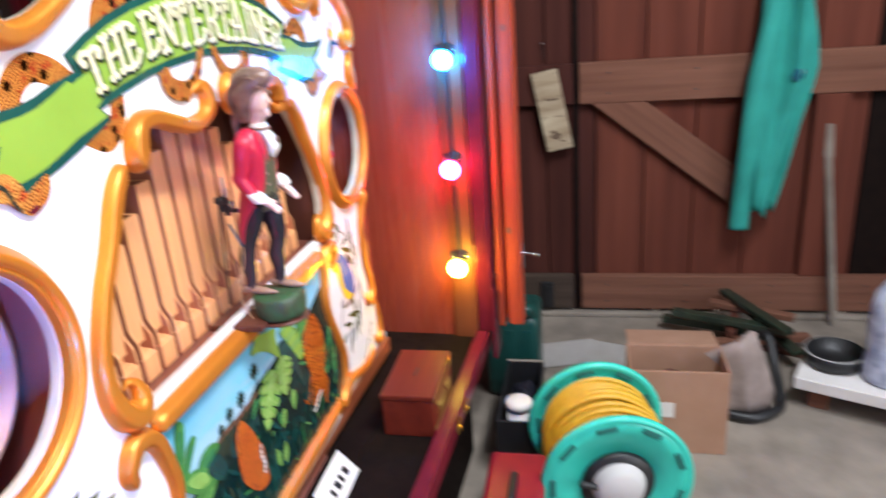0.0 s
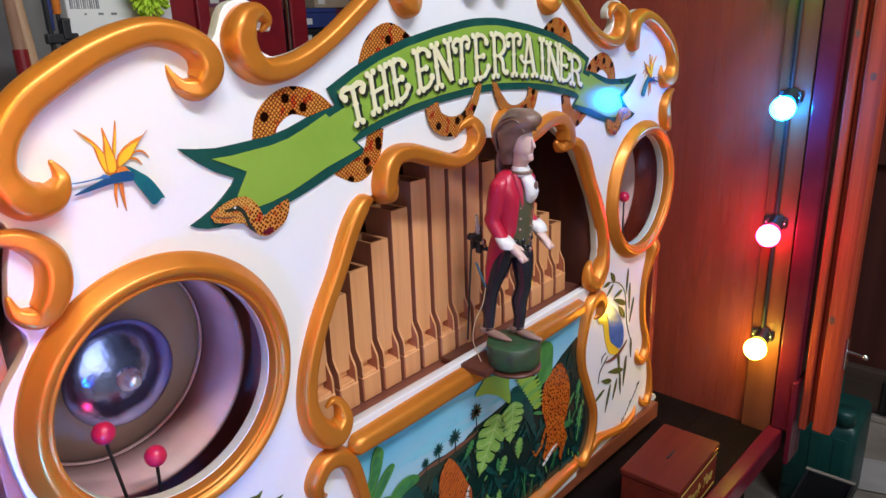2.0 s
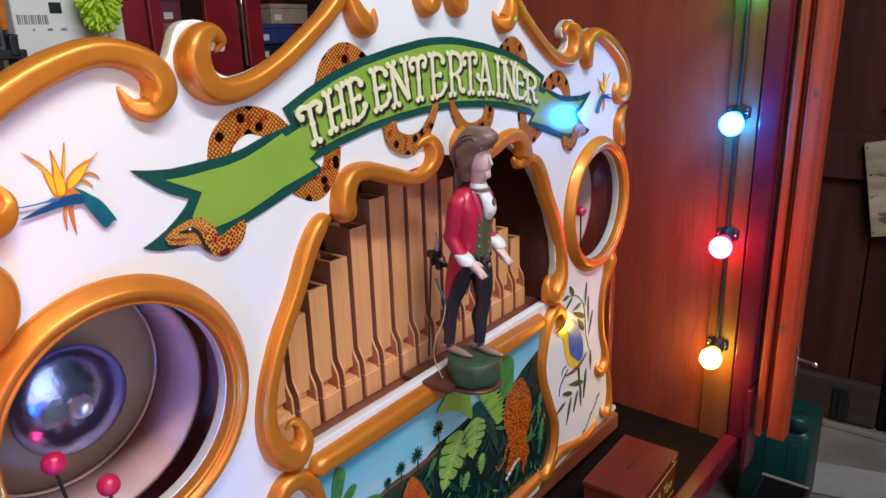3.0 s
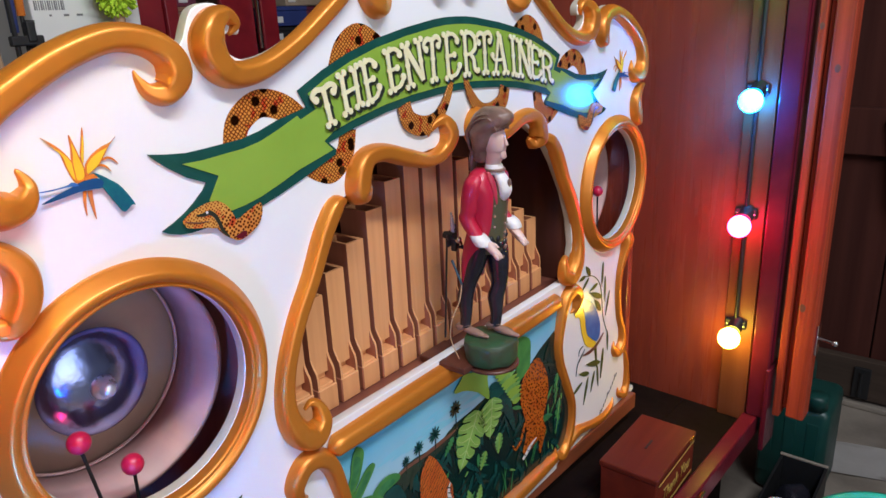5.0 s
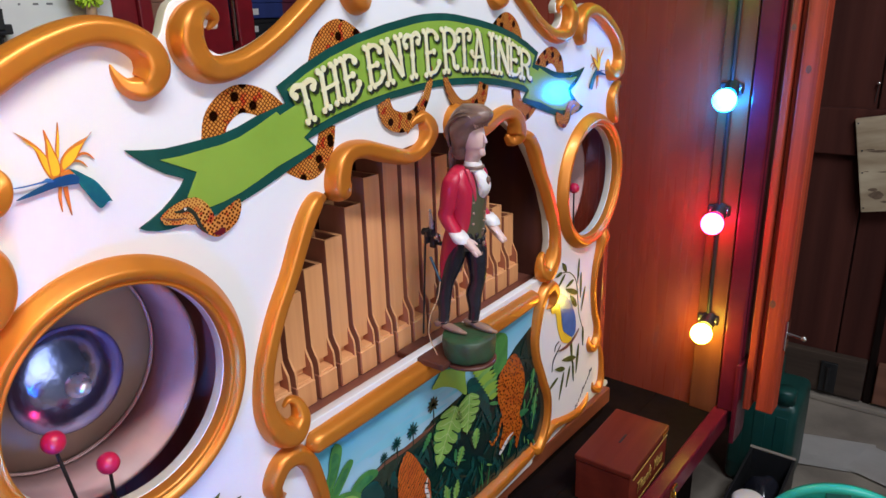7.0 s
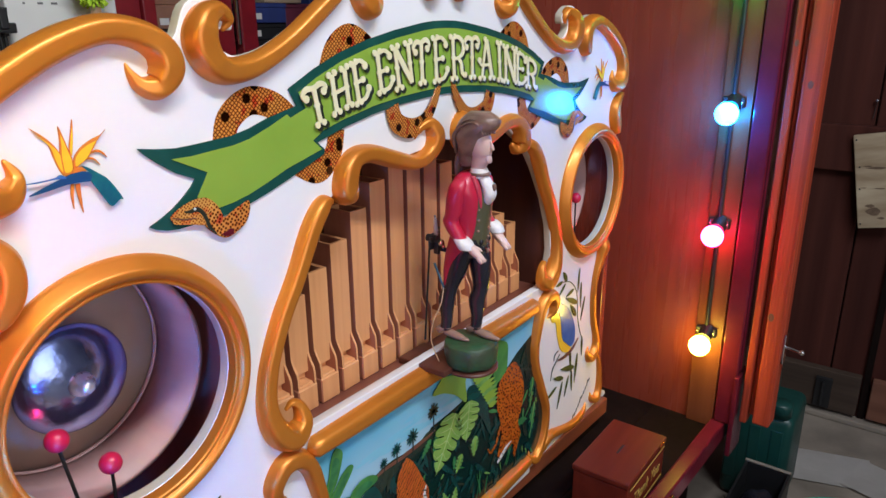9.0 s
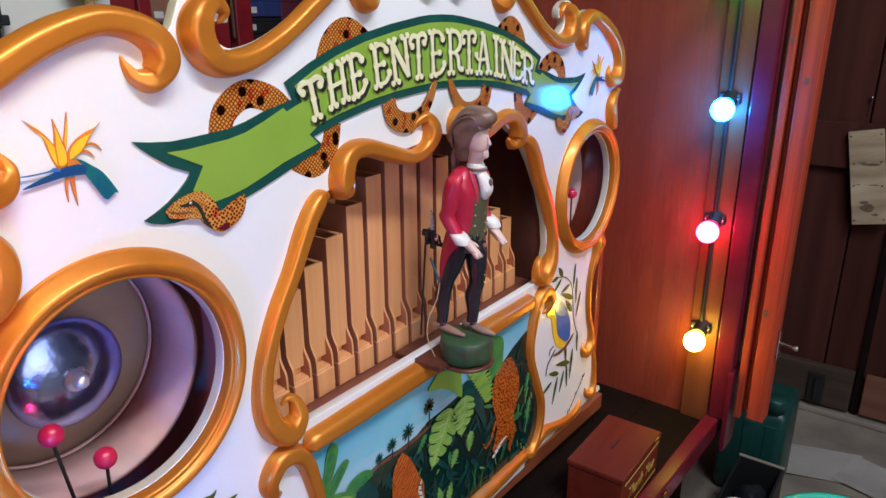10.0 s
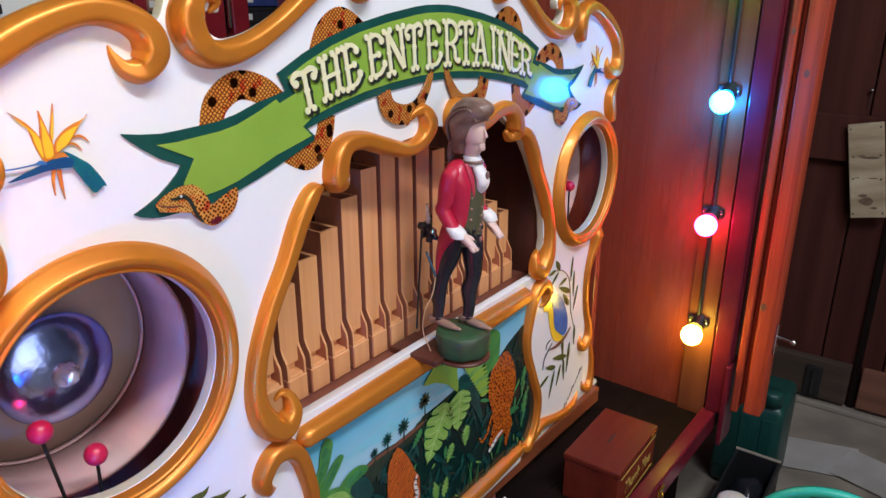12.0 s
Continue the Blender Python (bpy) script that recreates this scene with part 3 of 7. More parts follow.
# ribbon with its title
MAIN = both([(0.0000, 1.4822), (-0.0180, 1.4818), (-0.0360, 1.4802), (-0.0790, 1.4740), (-0.1200, 1.4660), (-0.1560, 1.4560), (-0.1870, 1.4440), (-0.2160, 1.4300), (-0.2070, 1.4130),
             (-0.2010, 1.3990), (-0.1890, 1.3820), (-0.1540, 1.3910), (-0.1130, 1.3990), (-0.0730, 1.4040), (-0.0320, 1.4070), (0.0000, 1.4080)])
TAIL = [(-0.1980, 1.4180), (-0.2394, 1.4090), (-0.2586, 1.4030), (-0.2749, 1.3997), (-0.2920, 1.3986), (-0.3098, 1.3976), (-0.3236, 1.3971), (-0.3395, 1.3987), (-0.3531, 1.4009),
        (-0.3484, 1.3958), (-0.3396, 1.3885), (-0.3262, 1.3792), (-0.3116, 1.3726), (-0.3155, 1.3674), (-0.3243, 1.3600), (-0.3328, 1.3541), (-0.3424, 1.3492), (-0.3525, 1.3450),
        (-0.3479, 1.3422), (-0.3394, 1.3395), (-0.3304, 1.3383), (-0.3194, 1.3386), (-0.3046, 1.3392), (-0.2919, 1.3393), (-0.2821, 1.3402), (-0.2654, 1.3435), (-0.2457, 1.3489), (-0.2251, 1.3554), (-0.2033, 1.3629), (-0.1804, 1.3709), (-0.1790, 1.3750), (-0.1870, 1.3820)]
TAIL_IN = [(-0.2197, 1.4099), (-0.2402, 1.4016), (-0.2595, 1.3951), (-0.2758, 1.3922), (-0.2929, 1.3911), (-0.3124, 1.3897), (-0.3291, 1.3900),
           (-0.3007, 1.3758), (-0.3058, 1.3677), (-0.3118, 1.3589), (-0.3046, 1.3524), (-0.2944, 1.3469), (-0.2811, 1.3483), (-0.2644, 1.3518), (-0.2448, 1.3581), (-0.2241, 1.3655), (-0.2026, 1.3709), (-0.1834, 1.3759)]
for flip in (False, True):
    t, u = (mirror(TAIL), mirror(TAIL_IN)) if flip else (TAIL, TAIL_IN)
    plate("ribbon_tail_edge", [t], -0.0017, 0.0020, GREEN_D, organ, "dark green ribbon edge")
    plate("ribbon_tail", [u], -0.0024, 0.0012, GREEN_L, organ, "leaf green ribbon tail")
plate("ribbon_edge", [MAIN], -0.0020, 0.0014, GREEN_D, organ, "dark green ribbon edge")
plate("ribbon", [inset(MAIN, 0.0075)], -0.0026, 0.0012, GREEN_L, organ, "leaf green painted ribbon")


def prism(outline, low, high, bm):
    """A flat-sided piece standing on a closed outline of (x, z): from y = low (in front) back to high."""
    front = [bm.verts.new((u, low, w - LIFT)) for u, w in outline]
    back = [bm.verts.new((u, high, w - LIFT)) for u, w in outline]
    bm.faces.new(front)
    bm.faces.new(back[::-1])
    n = len(outline)
    for k in range(n):
        bm.faces.new((front[k], back[k], back[(k + 1) % n], front[(k + 1) % n]))


# show letters: strokes in a unit box as (x, z, weight), then round terminals as (x, z, size)
def stem(x):
    """An upright with a swelling half way up and forked feet."""
    return [(x, 0.02, 1.0), (x, 0.40, 0.85), (x, 0.5, 1.25), (x, 0.60, 0.85), (x, 0.98, 1.0)]


def feet(*xs, ends=(0.0, 1.0)):
    return [(x + o, z, 0.95) for x in xs for z in ends for o in (-0.15, 0.15)]


LETTERS = {
    "T": ([stem(0.5), [(0.06, 0.74, 0.5), (0.0, 0.88, 0.7), (0.2, 0.99, 0.9), (0.5, 0.95, 0.8), (0.8, 0.99, 0.9), (1.0, 0.88, 0.7), (0.94, 0.76, 0.5)]],
          [(0.12, 0.76, 1.1), (0.88, 0.77, 1.1), (0.36, 0.0, 0.95), (0.64, 0.0, 0.95)]),
    "H": ([stem(0.16), stem(0.84), [(0.16, 0.5, 0.6), (0.84, 0.5, 0.6)]], feet(0.16, 0.84)),
    "E": ([stem(0.2), [(0.2, 0.97, 0.6), (0.62, 0.98, 0.7), (0.92, 0.84, 0.8)], [(0.2, 0.03, 0.6), (0.68, 0.03, 0.7), (0.98, 0.20, 0.8)], [(0.2, 0.5, 0.6), (0.66, 0.5, 0.6)]],
          feet(0.2) + [(0.90, 0.80, 1.15), (0.96, 0.22, 1.15), (0.66, 0.50, 1.0)]),
}
LETTERS.update({
    "N": ([stem(0.14), stem(0.86), [(0.12, 0.98, 1.0), (0.5, 0.50, 1.15), (0.86, 0.03, 1.0)]], feet(0.14, ends=(0.0, 1.0)) + feet(0.86, ends=(1.0,))),
    "R": ([stem(0.2), [(0.2, 0.97, 0.6), (0.60, 0.98, 0.8), (0.90, 0.82, 1.0), (0.86, 0.60, 0.9), (0.55, 0.49, 0.6), (0.2, 0.48, 0.6)], [(0.50, 0.49, 0.7), (0.72, 0.34, 0.95), (0.76, 0.12, 0.95), (0.96, 0.02, 0.7)]],
          feet(0.2) + [(0.98, 0.06, 1.0)]),
    "A": ([[(0.14, 0.02, 0.7), (0.46, 0.98, 0.7)], [(0.86, 0.02, 1.15), (0.50, 0.98, 1.1)], [(-0.02, 0.42, 0.6), (0.16, 0.34, 0.6), (0.74, 0.36, 0.6)]],
          feet(0.14, 0.86, ends=(0.0,)) + [(-0.02, 0.46, 1.1), (0.40, 1.0, 0.95)]),
    "I": ([stem(0.5)], [(0.25, 0.0, 0.95), (0.75, 0.0, 0.95), (0.25, 1.0, 0.95), (0.75, 1.0, 0.95)]),
})
TITLE = "THEENTERTAINER"
# for each letter: middle of its foot, the way across it, and the way up it
TITLE_AT = [(-0.1850, 1.3985, 0.0285, 0.0065, -0.0065, 0.0320), (-0.1570, 1.4078, 0.0242, 0.0065, -0.0045, 0.0335), (-0.1303, 1.4132, 0.0205, 0.0058, -0.0055, 0.0355),
            (-0.0980, 1.4197, 0.0240, 0.0045, -0.0045, 0.0365), (-0.0690, 1.4215, 0.0285, 0.0048, -0.0055, 0.0390), (-0.0425, 1.4225, 0.0265, 0.0032, -0.0015, 0.0410),
            (-0.0110, 1.4230, 0.0265, 0.0018, -0.0025, 0.0430), (0.0205, 1.4230, 0.0275, 0.0004, -0.0030, 0.0430), (0.0470, 1.4220, 0.0285, 0.0000, -0.0020, 0.0425),
            (0.0765, 1.4190, 0.0300, -0.0015, -0.0020, 0.0425), (0.1045, 1.4150, 0.0150, -0.0020, -0.0040, 0.0420), (0.1275, 1.4110, 0.0295, -0.0040, -0.0025, 0.0400),
            (0.1520, 1.4070, 0.0270, -0.0055, -0.0010, 0.0360), (0.1785, 1.4005, 0.0285, -0.0060, -0.0025, 0.0340)]
HEAVY = 0.0054  # a full stroke's width


def letter_row(name, mats, front, back, dx, dz, grow):
    """The title, letter by letter, along the ribbon."""
    for ch, (x, z, ax, az, ux, uz) in zip(TITLE, TITLE_AT):
        ax *= 0.95
        at = lambda u, v: (x + dx + (u - 0.5) * ax + v * ux, z + dz + (u - 0.5) * az + v * uz)
        bm = bmesh.new()
        strokes, dots = LETTERS[ch]
        for k, st in enumerate(strokes):
            prism(stroke([(*at(u, v), HEAVY * wt + grow) for u, v, wt in st], 5), front - 2e-5 * k, back, bm)
        for k, (u, v, size) in enumerate(dots):
            cx, cz = at(u, v)
            prism(circle(cx, cz, 0.0031 * size + grow / 2, 12), front - 2e-5 * (k + 4), back, bm)
        bmesh.ops.recalc_face_normals(bm, faces=bm.faces)
        obj(name, bm, mats, organ)


letter_row("letter_shade", SHADOW, -0.0040, -0.0028, 0.0044, -0.0026, 0.0008)
letter_row("letter", LETTER, -0.0054, -0.0043, 0.0, 0.0, 0.0)

# painted coils winding behind the ribbon
COILS = [[(-0.2830, 1.3910, 0.020), (-0.2760, 1.4120, 0.022), (-0.2550, 1.4240, 0.022), (-0.2310, 1.4180, 0.022), (-0.2120, 1.4030, 0.020)],
         [(-0.1700, 1.4410, 0.020), (-0.1590, 1.4600, 0.022), (-0.1400, 1.4700, 0.021), (-0.1200, 1.4620, 0.020), (-0.1080, 1.4510, 0.018)],
         [(-0.1620, 1.3910, 0.020), (-0.1680, 1.3700, 0.021), (-0.1850, 1.3570, 0.022), (-0.2040, 1.3630, 0.020), (-0.2170, 1.3720, 0.018)],
         [(-0.0880, 1.4030, 0.018), (-0.0810, 1.3870, 0.020), (-0.0600, 1.3790, 0.020), (-0.0380, 1.3840, 0.015), (-0.0210, 1.4010, 0.011), (-0.0120, 1.4190, 0.006), (-0.0100, 1.4300, 0.001)]]
for i, c in enumerate(COILS):
    for flip in (False, True):
        p = mirror(c) if flip else c
        front = i == 3
        plate("painted_coil", [stroke(p)], -0.0034 if front else -0.0003, 0.0018 if front else 0.0006, SNAKE, organ, "orange scaled painted coil")

NECK = [(-0.3088, 1.3573), (-0.3025, 1.3556), (-0.2966, 1.3496), (-0.2936, 1.3434), (-0.2907, 1.3388), (-0.2821, 1.3425), (-0.2730, 1.3458), (-0.2672, 1.3474), (-0.2668, 1.3395), (-0.2722, 1.3300), (-0.2841, 1.3238), (-0.2922, 1.3225), (-0.2987, 1.3259), (-0.3044, 1.3306), (-0.3091, 1.3366), (-0.3120, 1.3453)]
HEAD = [(-0.3365, 1.3493), (-0.3281, 1.3545), (-0.3168, 1.3578), (-0.3087, 1.3579), (-0.3025, 1.3552), (-0.2999, 1.3500), (-0.3065, 1.3441), (-0.3095, 1.3374), (-0.3192, 1.3397), (-0.3329, 1.3429), (-0.3351, 1.3451)]
DARK = [(-0.3256, 1.3508, 0.0008), (-0.3202, 1.3500, 0.0026), (-0.3154, 1.3506, 0.0036), (-0.3109, 1.3477, 0.0032), (-0.3077, 1.3414, 0.0028), (-0.3053, 1.3342, 0.0026), (-0.3002, 1.3278, 0.001)]
JAW = [(-0.3358, 1.3485, 0.0006), (-0.3263, 1.3453, 0.0013), (-0.3162, 1.3441, 0.0006)]
BLOTCH = [(-0.2952, 1.3265), (-0.2917, 1.3272), (-0.2870, 1.3291), (-0.2841, 1.3269), (-0.2858, 1.3243), (-0.2915, 1.3238)]
for flip in (False, True):
    side_of = mirror if flip else list
    plate("painted_coil", [side_of(spline(NECK, 4, True))], -0.0036, 0.0010, SNAKE_NECK, organ, "orange scaled painted coil")
    plate("painted_head", [side_of(spline(HEAD, 4, True))], -0.0040, 0.0008, SNAKE_HEAD, organ, "tan painted coil end")
    plate("painted_dark_line", [stroke(side_of(DARK))], -0.0044, 0.0006, SHADOW, organ)
    plate("painted_dark_line", [stroke(side_of(JAW))], -0.0044, 0.0006, PERCH, organ)
    plate("painted_blotch", [side_of(spline(BLOTCH, 3, True))], -0.0042, 0.0006, LIP, organ)
    plate("painted_pale_dot", [circle(0.3168 if flip else -0.3168, 1.3512, 0.0010, 12)], -0.0048, 0.0006, LACE, organ)
# the ribbon's folds: one green runs on from tail to middle
FOLD = [(-0.226, 1.4030), (-0.205, 1.4105), (-0.192, 1.4150), (-0.178, 1.4050), (-0.178, 1.3960), (-0.183, 1.3905), (-0.196, 1.3830), (-0.216, 1.3725), (-0.226, 1.3720)]
for q in (FOLD, mirror(FOLD)):
    plate("ribbon_fold", [q], -0.00250, 0.0013, GREEN_L, organ)
# painted flowers
PETALS = [[(-0.4194, 1.4230), (-0.4119, 1.4171), (-0.4069, 1.4113), (-0.4039, 1.4057), (-0.4020, 1.3990), (-0.4034, 1.3912), (-0.4062, 1.3961), (-0.4083, 1.4035), (-0.4097, 1.4108), (-0.4126, 1.4164)],
          [(-0.4025, 1.4222), (-0.4008, 1.4169), (-0.3988, 1.4085), (-0.3971, 1.4006), (-0.3980, 1.3924), (-0.4034, 1.3912), (-0.4040, 1.3981), (-0.4040, 1.4063), (-0.4029, 1.4143)],
          [(-0.3935, 1.4256), (-0.3942, 1.4178), (-0.3956, 1.4098), (-0.3974, 1.4030), (-0.3981, 1.4081), (-0.3965, 1.4146)],
          [(-0.3736, 1.4168), (-0.3793, 1.4112), (-0.3833, 1.4058), (-0.3878, 1.4004), (-0.3932, 1.3970), (-0.3973, 1.3951), (-0.3967, 1.4011), (-0.3942, 1.4049), (-0.3900, 1.4085), (-0.3835, 1.4118), (-0.3770, 1.4140)]]
WISPS = [[(-0.3850, 1.4029, 0.0006), (-0.3811, 1.4040, 0.0016), (-0.3776, 1.4023, 0.0012), (-0.3747, 1.3987, 0.0003)], [(-0.3898, 1.3993, 0.0006), (-0.3867, 1.4000, 0.0016), (-0.3832, 1.3985, 0.0012), (-0.3802, 1.3946, 0.0003)],
         [(-0.3997, 1.3855, 0.0022), (-0.4012, 1.3785, 0.0018), (-0.4015, 1.3694, 0.0003)],
         [(-0.3967, 1.3850, 0.003), (-0.3968, 1.3776, 0.0024), (-0.3961, 1.3658, 0.0003)]]
SEPALS = [(ORAN_P, [(-0.3988, 1.3923), (-0.3976, 1.3950), (-0.3920, 1.3955), (-0.3901, 1.3928), (-0.3953, 1.3920)]), (DEEP_P, [(-0.4274, 1.3828), (-0.4192, 1.3861), (-0.4085, 1.3895), (-0.4000, 1.3921), (-0.3916, 1.3925), (-0.3876, 1.3894), (-0.3885, 1.3857), (-0.3951, 1.3859), (-0.4046, 1.3858), (-0.4151, 1.3842)]),
          (TEAL_P, [(-0.3928, 1.3961), (-0.3889, 1.3943), (-0.3834, 1.3900), (-0.3779, 1.3853), (-0.3728, 1.3774), (-0.3691, 1.3697), (-0.3716, 1.3699), (-0.3774, 1.3664), (-0.3814, 1.3721), (-0.3852, 1.3791), (-0.3885, 1.3857), (-0.3876, 1.3892), (-0.3905, 1.3930)]), (BLUE_P, [(-0.4296, 1.3907), (-0.4194, 1.3908), (-0.4104, 1.3915), (-0.4073, 1.3928), (-0.4047, 1.3914), (-0.4042, 1.3899), (-0.4106, 1.3904), (-0.4228, 1.3900)])]


def shrunk(loop, k, foot):
    """The loop drawn in towards a point between its middle and its foot."""
    mx, mz = sum(q[0] for q in loop) / len(loop), sum(q[1] for q in loop) / len(loop)
    cx, cz = 0.55 * mx + 0.45 * foot[0], 0.55 * mz + 0.45 * foot[1]
    return [(cx + (a - cx) * k, cz + (b - cz) * k) for a, b in loop]


for s in (-1, 1):
    side_of = list if s < 0 else mirror
    for k, q in enumerate(PETALS):
        q = spline(q, 4, True)
        for j, (size, paint) in enumerate(((1.0, RUST_P), (0.88, ORAN_P), (0.76, YELL_P))):
            plate("flower_petal" if j == 0 else "petal_heart", [side_of(shrunk(q, size, (-0.400, 1.393)))], -0.0008 - 0.00016 * (3 * k + j), 0.0010, paint, organ)
    for k, q in enumerate(WISPS):
        plate("flower_wisp", [stroke(side_of(q))], -0.0014 - 0.0001 * k, 0.0008, ORAN_P if k < 3 else RUST_P, organ)
    for k, (m, q) in enumerate(SEPALS):
        plate("flower_sepal", [side_of(spline(q, 4, True))], -0.0030 - 0.0002 * k, 0.0012, m, organ)

# painted jungle panel inside the lower frame
SKYP = both([(0, 1.086), (-0.222, 1.086), (-0.216, 1.045), (-0.213, 1.02), (-0.22, 0.99), (-0.24, 0.945), (-0.256, 0.905), (-0.256, 0.868), (-0.24, 0.836), (0, 0.836)])
plate("panel_sky", [SKYP], -0.0004, 0.0008, SKY_PAINT, organ, "sky blue painted ground")
plate("panel_jungle", [[(-0.236, 0.95), (-0.178, 0.985), (-0.142, 1.004), (-0.113, 1.010), (-0.084, 1.004), (-0.05, 1.004), (-0.031, 1.016), (0.0, 1.017), (0.029, 1.020), (0.067, 1.026), (0.095, 1.033), (0.123, 1.018), (0.145, 1.022), (0.167, 1.033),
                      (0.207, 1.046), (0.213, 1.02), (0.22, 0.99), (0.24, 0.945), (0.256, 0.905), (0.256, 0.868), (0.24, 0.838), (-0.24, 0.838), (-0.255, 0.87), (-0.255, 0.905)]], -0.0012, 0.0010, JUNGLE, organ, "dark jungle paint")
plate("panel_ridge", [spline([(-0.215, 0.965), (-0.178, 0.988), (-0.142, 1.004), (-0.122, 1.0095), (-0.102, 1.0105), (-0.086, 1.008), (-0.068, 1.007), (-0.050, 1.009), (-0.039, 1.013), (-0.022, 1.010), (-0.040, 1.000), (-0.068, 0.995), (-0.10, 0.992), (-0.16, 0.965)], 4, True)], -0.0016, 0.0010, HILL, organ)
plate("panel_ridge_edge", [stroke([(-0.150, 0.999, 0.001), (-0.122, 1.007, 0.004), (-0.086, 1.0055, 0.005), (-0.050, 1.0065, 0.005), (-0.025, 1.009, 0.001)])], -0.0018, 0.0010, PERCH, organ)


def leaf_shape(x, z, length, width, angle, notch=0):
    """A leaf blade from its foot, with side notches where asked."""
    out = []
    n = 22
    for side in (1, -1):
        for i in range(n + 1) if side > 0 else range(n, -1, -1):
            t = i / n
            w = width * math.sin(math.pi * t ** 0.75) ** 0.9
            if notch and i % 4 == 2 and 0.15 < t < 0.9:
                w *= 1 - notch
            out.append((t * length, side * w / 2))
    c, s = math.cos(radians(angle)), math.sin(radians(angle))
    return [(x + a * c - b * s, z + a * s + b * c) for a, b in out]


def leaf(x, z, length, width, angle, mats, y, notch=0, name="painted_leaf"):
    plate(name, [leaf_shape(x, z, length, width, angle, notch)], y, 0.0009, mats, organ)
    c, s = math.cos(radians(angle)), math.sin(radians(angle))
    if width > 0.012:
        plate("leaf_rib", [stroke([(x, z, 0.0012), (x + length * 0.5 * c, z + length * 0.5 * s, 0.0010), (x + length * 0.95 * c, z + length * 0.95 * s, 0.0004)])], y - 0.0006, 0.0008,
              LEAF if mats is not LEAF else GREEN_L, organ)


# broad foot leaves, monstera leaves and ferns: foot, length, width, direction, paint, notches
rng = random.Random(11)
LEAVES = [(-0.165, 0.960, 0.040, 0.016, 55, LEAF2, 0), (-0.215, 0.960, 0.080, 0.028, 12, FOOT_P, 0), (-0.225, 0.950, 0.060, 0.024, -6, FOOT_P, 0)]
FERNS = [(0.168, 0.919, 0.034, 0.012, 348, LEAF2, 0.5), (0.062, 0.955, 0.030, 0.018, 262, LEAF, 0.6), (0.030, 0.945, 0.026, 0.016, 240, LEAF, 0.6), (0.215, 0.975, 0.05, 0.014, 262, LEAF2, 0.5), (0.222, 0.930, 0.06, 0.016, 258, LEAF2, 0.5),
         (-0.020, 1.004, 0.030, 0.012, 250, LEAF2, 0.6), (-0.035, 1.002, 0.026, 0.010, 225, LEAF2, 0.6), (-0.005, 0.880, 0.03, 0.014, 100, LEAF, 0.6), (0.010, 0.874, 0.03, 0.014, 75, LEAF, 0.6)]
for x, z, ln, w, a, m, nt in LEAVES + FERNS:
    leaf(x, z, ln, w, a, m, -0.0024 - 0.0004 * rng.random(), nt)
BROAD = [[(-0.2082, 1.0318), (-0.2018, 1.0461), (-0.1990, 1.0602), (-0.1931, 1.0724), (-0.1877, 1.0732), (-0.1812, 1.0635), (-0.1889, 1.0406), (-0.1965, 1.0291), (-0.2068, 1.0171)],
         [(-0.2055, 1.0163), (-0.1938, 1.0297), (-0.1820, 1.0411), (-0.1721, 1.0445), (-0.1673, 1.0405), (-0.1729, 1.0321), (-0.1835, 1.0210), (-0.1909, 1.0139), (-0.2021, 1.0094)],
         [(-0.1784, 0.9939), (-0.1731, 1.0085), (-0.1597, 1.0158), (-0.1449, 1.0153), (-0.1331, 1.0087), (-0.1334, 1.0022), (-0.1458, 0.9999), (-0.1579, 0.9977), (-0.1704, 0.9861)],
         [(-0.2100, 1.0099), (-0.1937, 1.0133), (-0.1719, 1.0054), (-0.1568, 0.9909), (-0.1520, 0.9715), (-0.1823, 0.9794)],
         [(-0.1613, 0.9901), (-0.1519, 0.9988), (-0.1368, 0.9968), (-0.1268, 0.9780), (-0.1258, 0.9671), (-0.1417, 0.9647)]]
for k, q in enumerate(BROAD):
    q = spline(q, 4, True)
    plate("broad_leaf", [q], -0.0026 - 0.0003 * k, 0.0008, FOOT_P if k < 4 else LEAF3, organ)
    if k < 4:
        mx, mz = sum(a for a, b in q) / len(q), sum(b for a, b in q) / len(q)
        plate("leaf_shine", [[(mx + (a - mx) * 0.62, mz + (b - mz) * 0.62) for a, b in q]], -0.0027 - 0.0003 * k, 0.0008, MON_P if k == 3 else LEAF2, organ)
BIG = [(LEAF3, [(0.0438, 1.0338), (0.0604, 1.0322), (0.0781, 1.0116), (0.0916, 0.9844), (0.0966, 0.9406), (0.0845, 0.9619), (0.0687, 0.9860), (0.0537, 1.0061), (0.0431, 1.0174)]), (FOOT_P, [(0.1041, 1.0266), (0.1051, 1.0544), (0.1022, 1.0771), (0.1364, 1.0636), (0.1397, 1.0400), (0.1364, 1.0188), (0.1236, 1.0130), (0.1116, 1.0088), (0.1075, 0.9913)]),
       (GREEN_L, [(-0.0303, 1.0589), (-0.0178, 1.0694), (-0.0095, 1.0741), (0.0163, 1.0670), (0.0397, 1.0596), (0.0371, 1.0474), (0.0393, 1.0177), (0.0164, 1.0377), (-0.0096, 1.0526)])]
for k, (m, q) in enumerate(BIG):
    plate("painted_cloth" if k == 2 else "painted_leaf", [spline(q, 4, True)], -0.0029 - 0.0002 * k, 0.0008, m, organ)


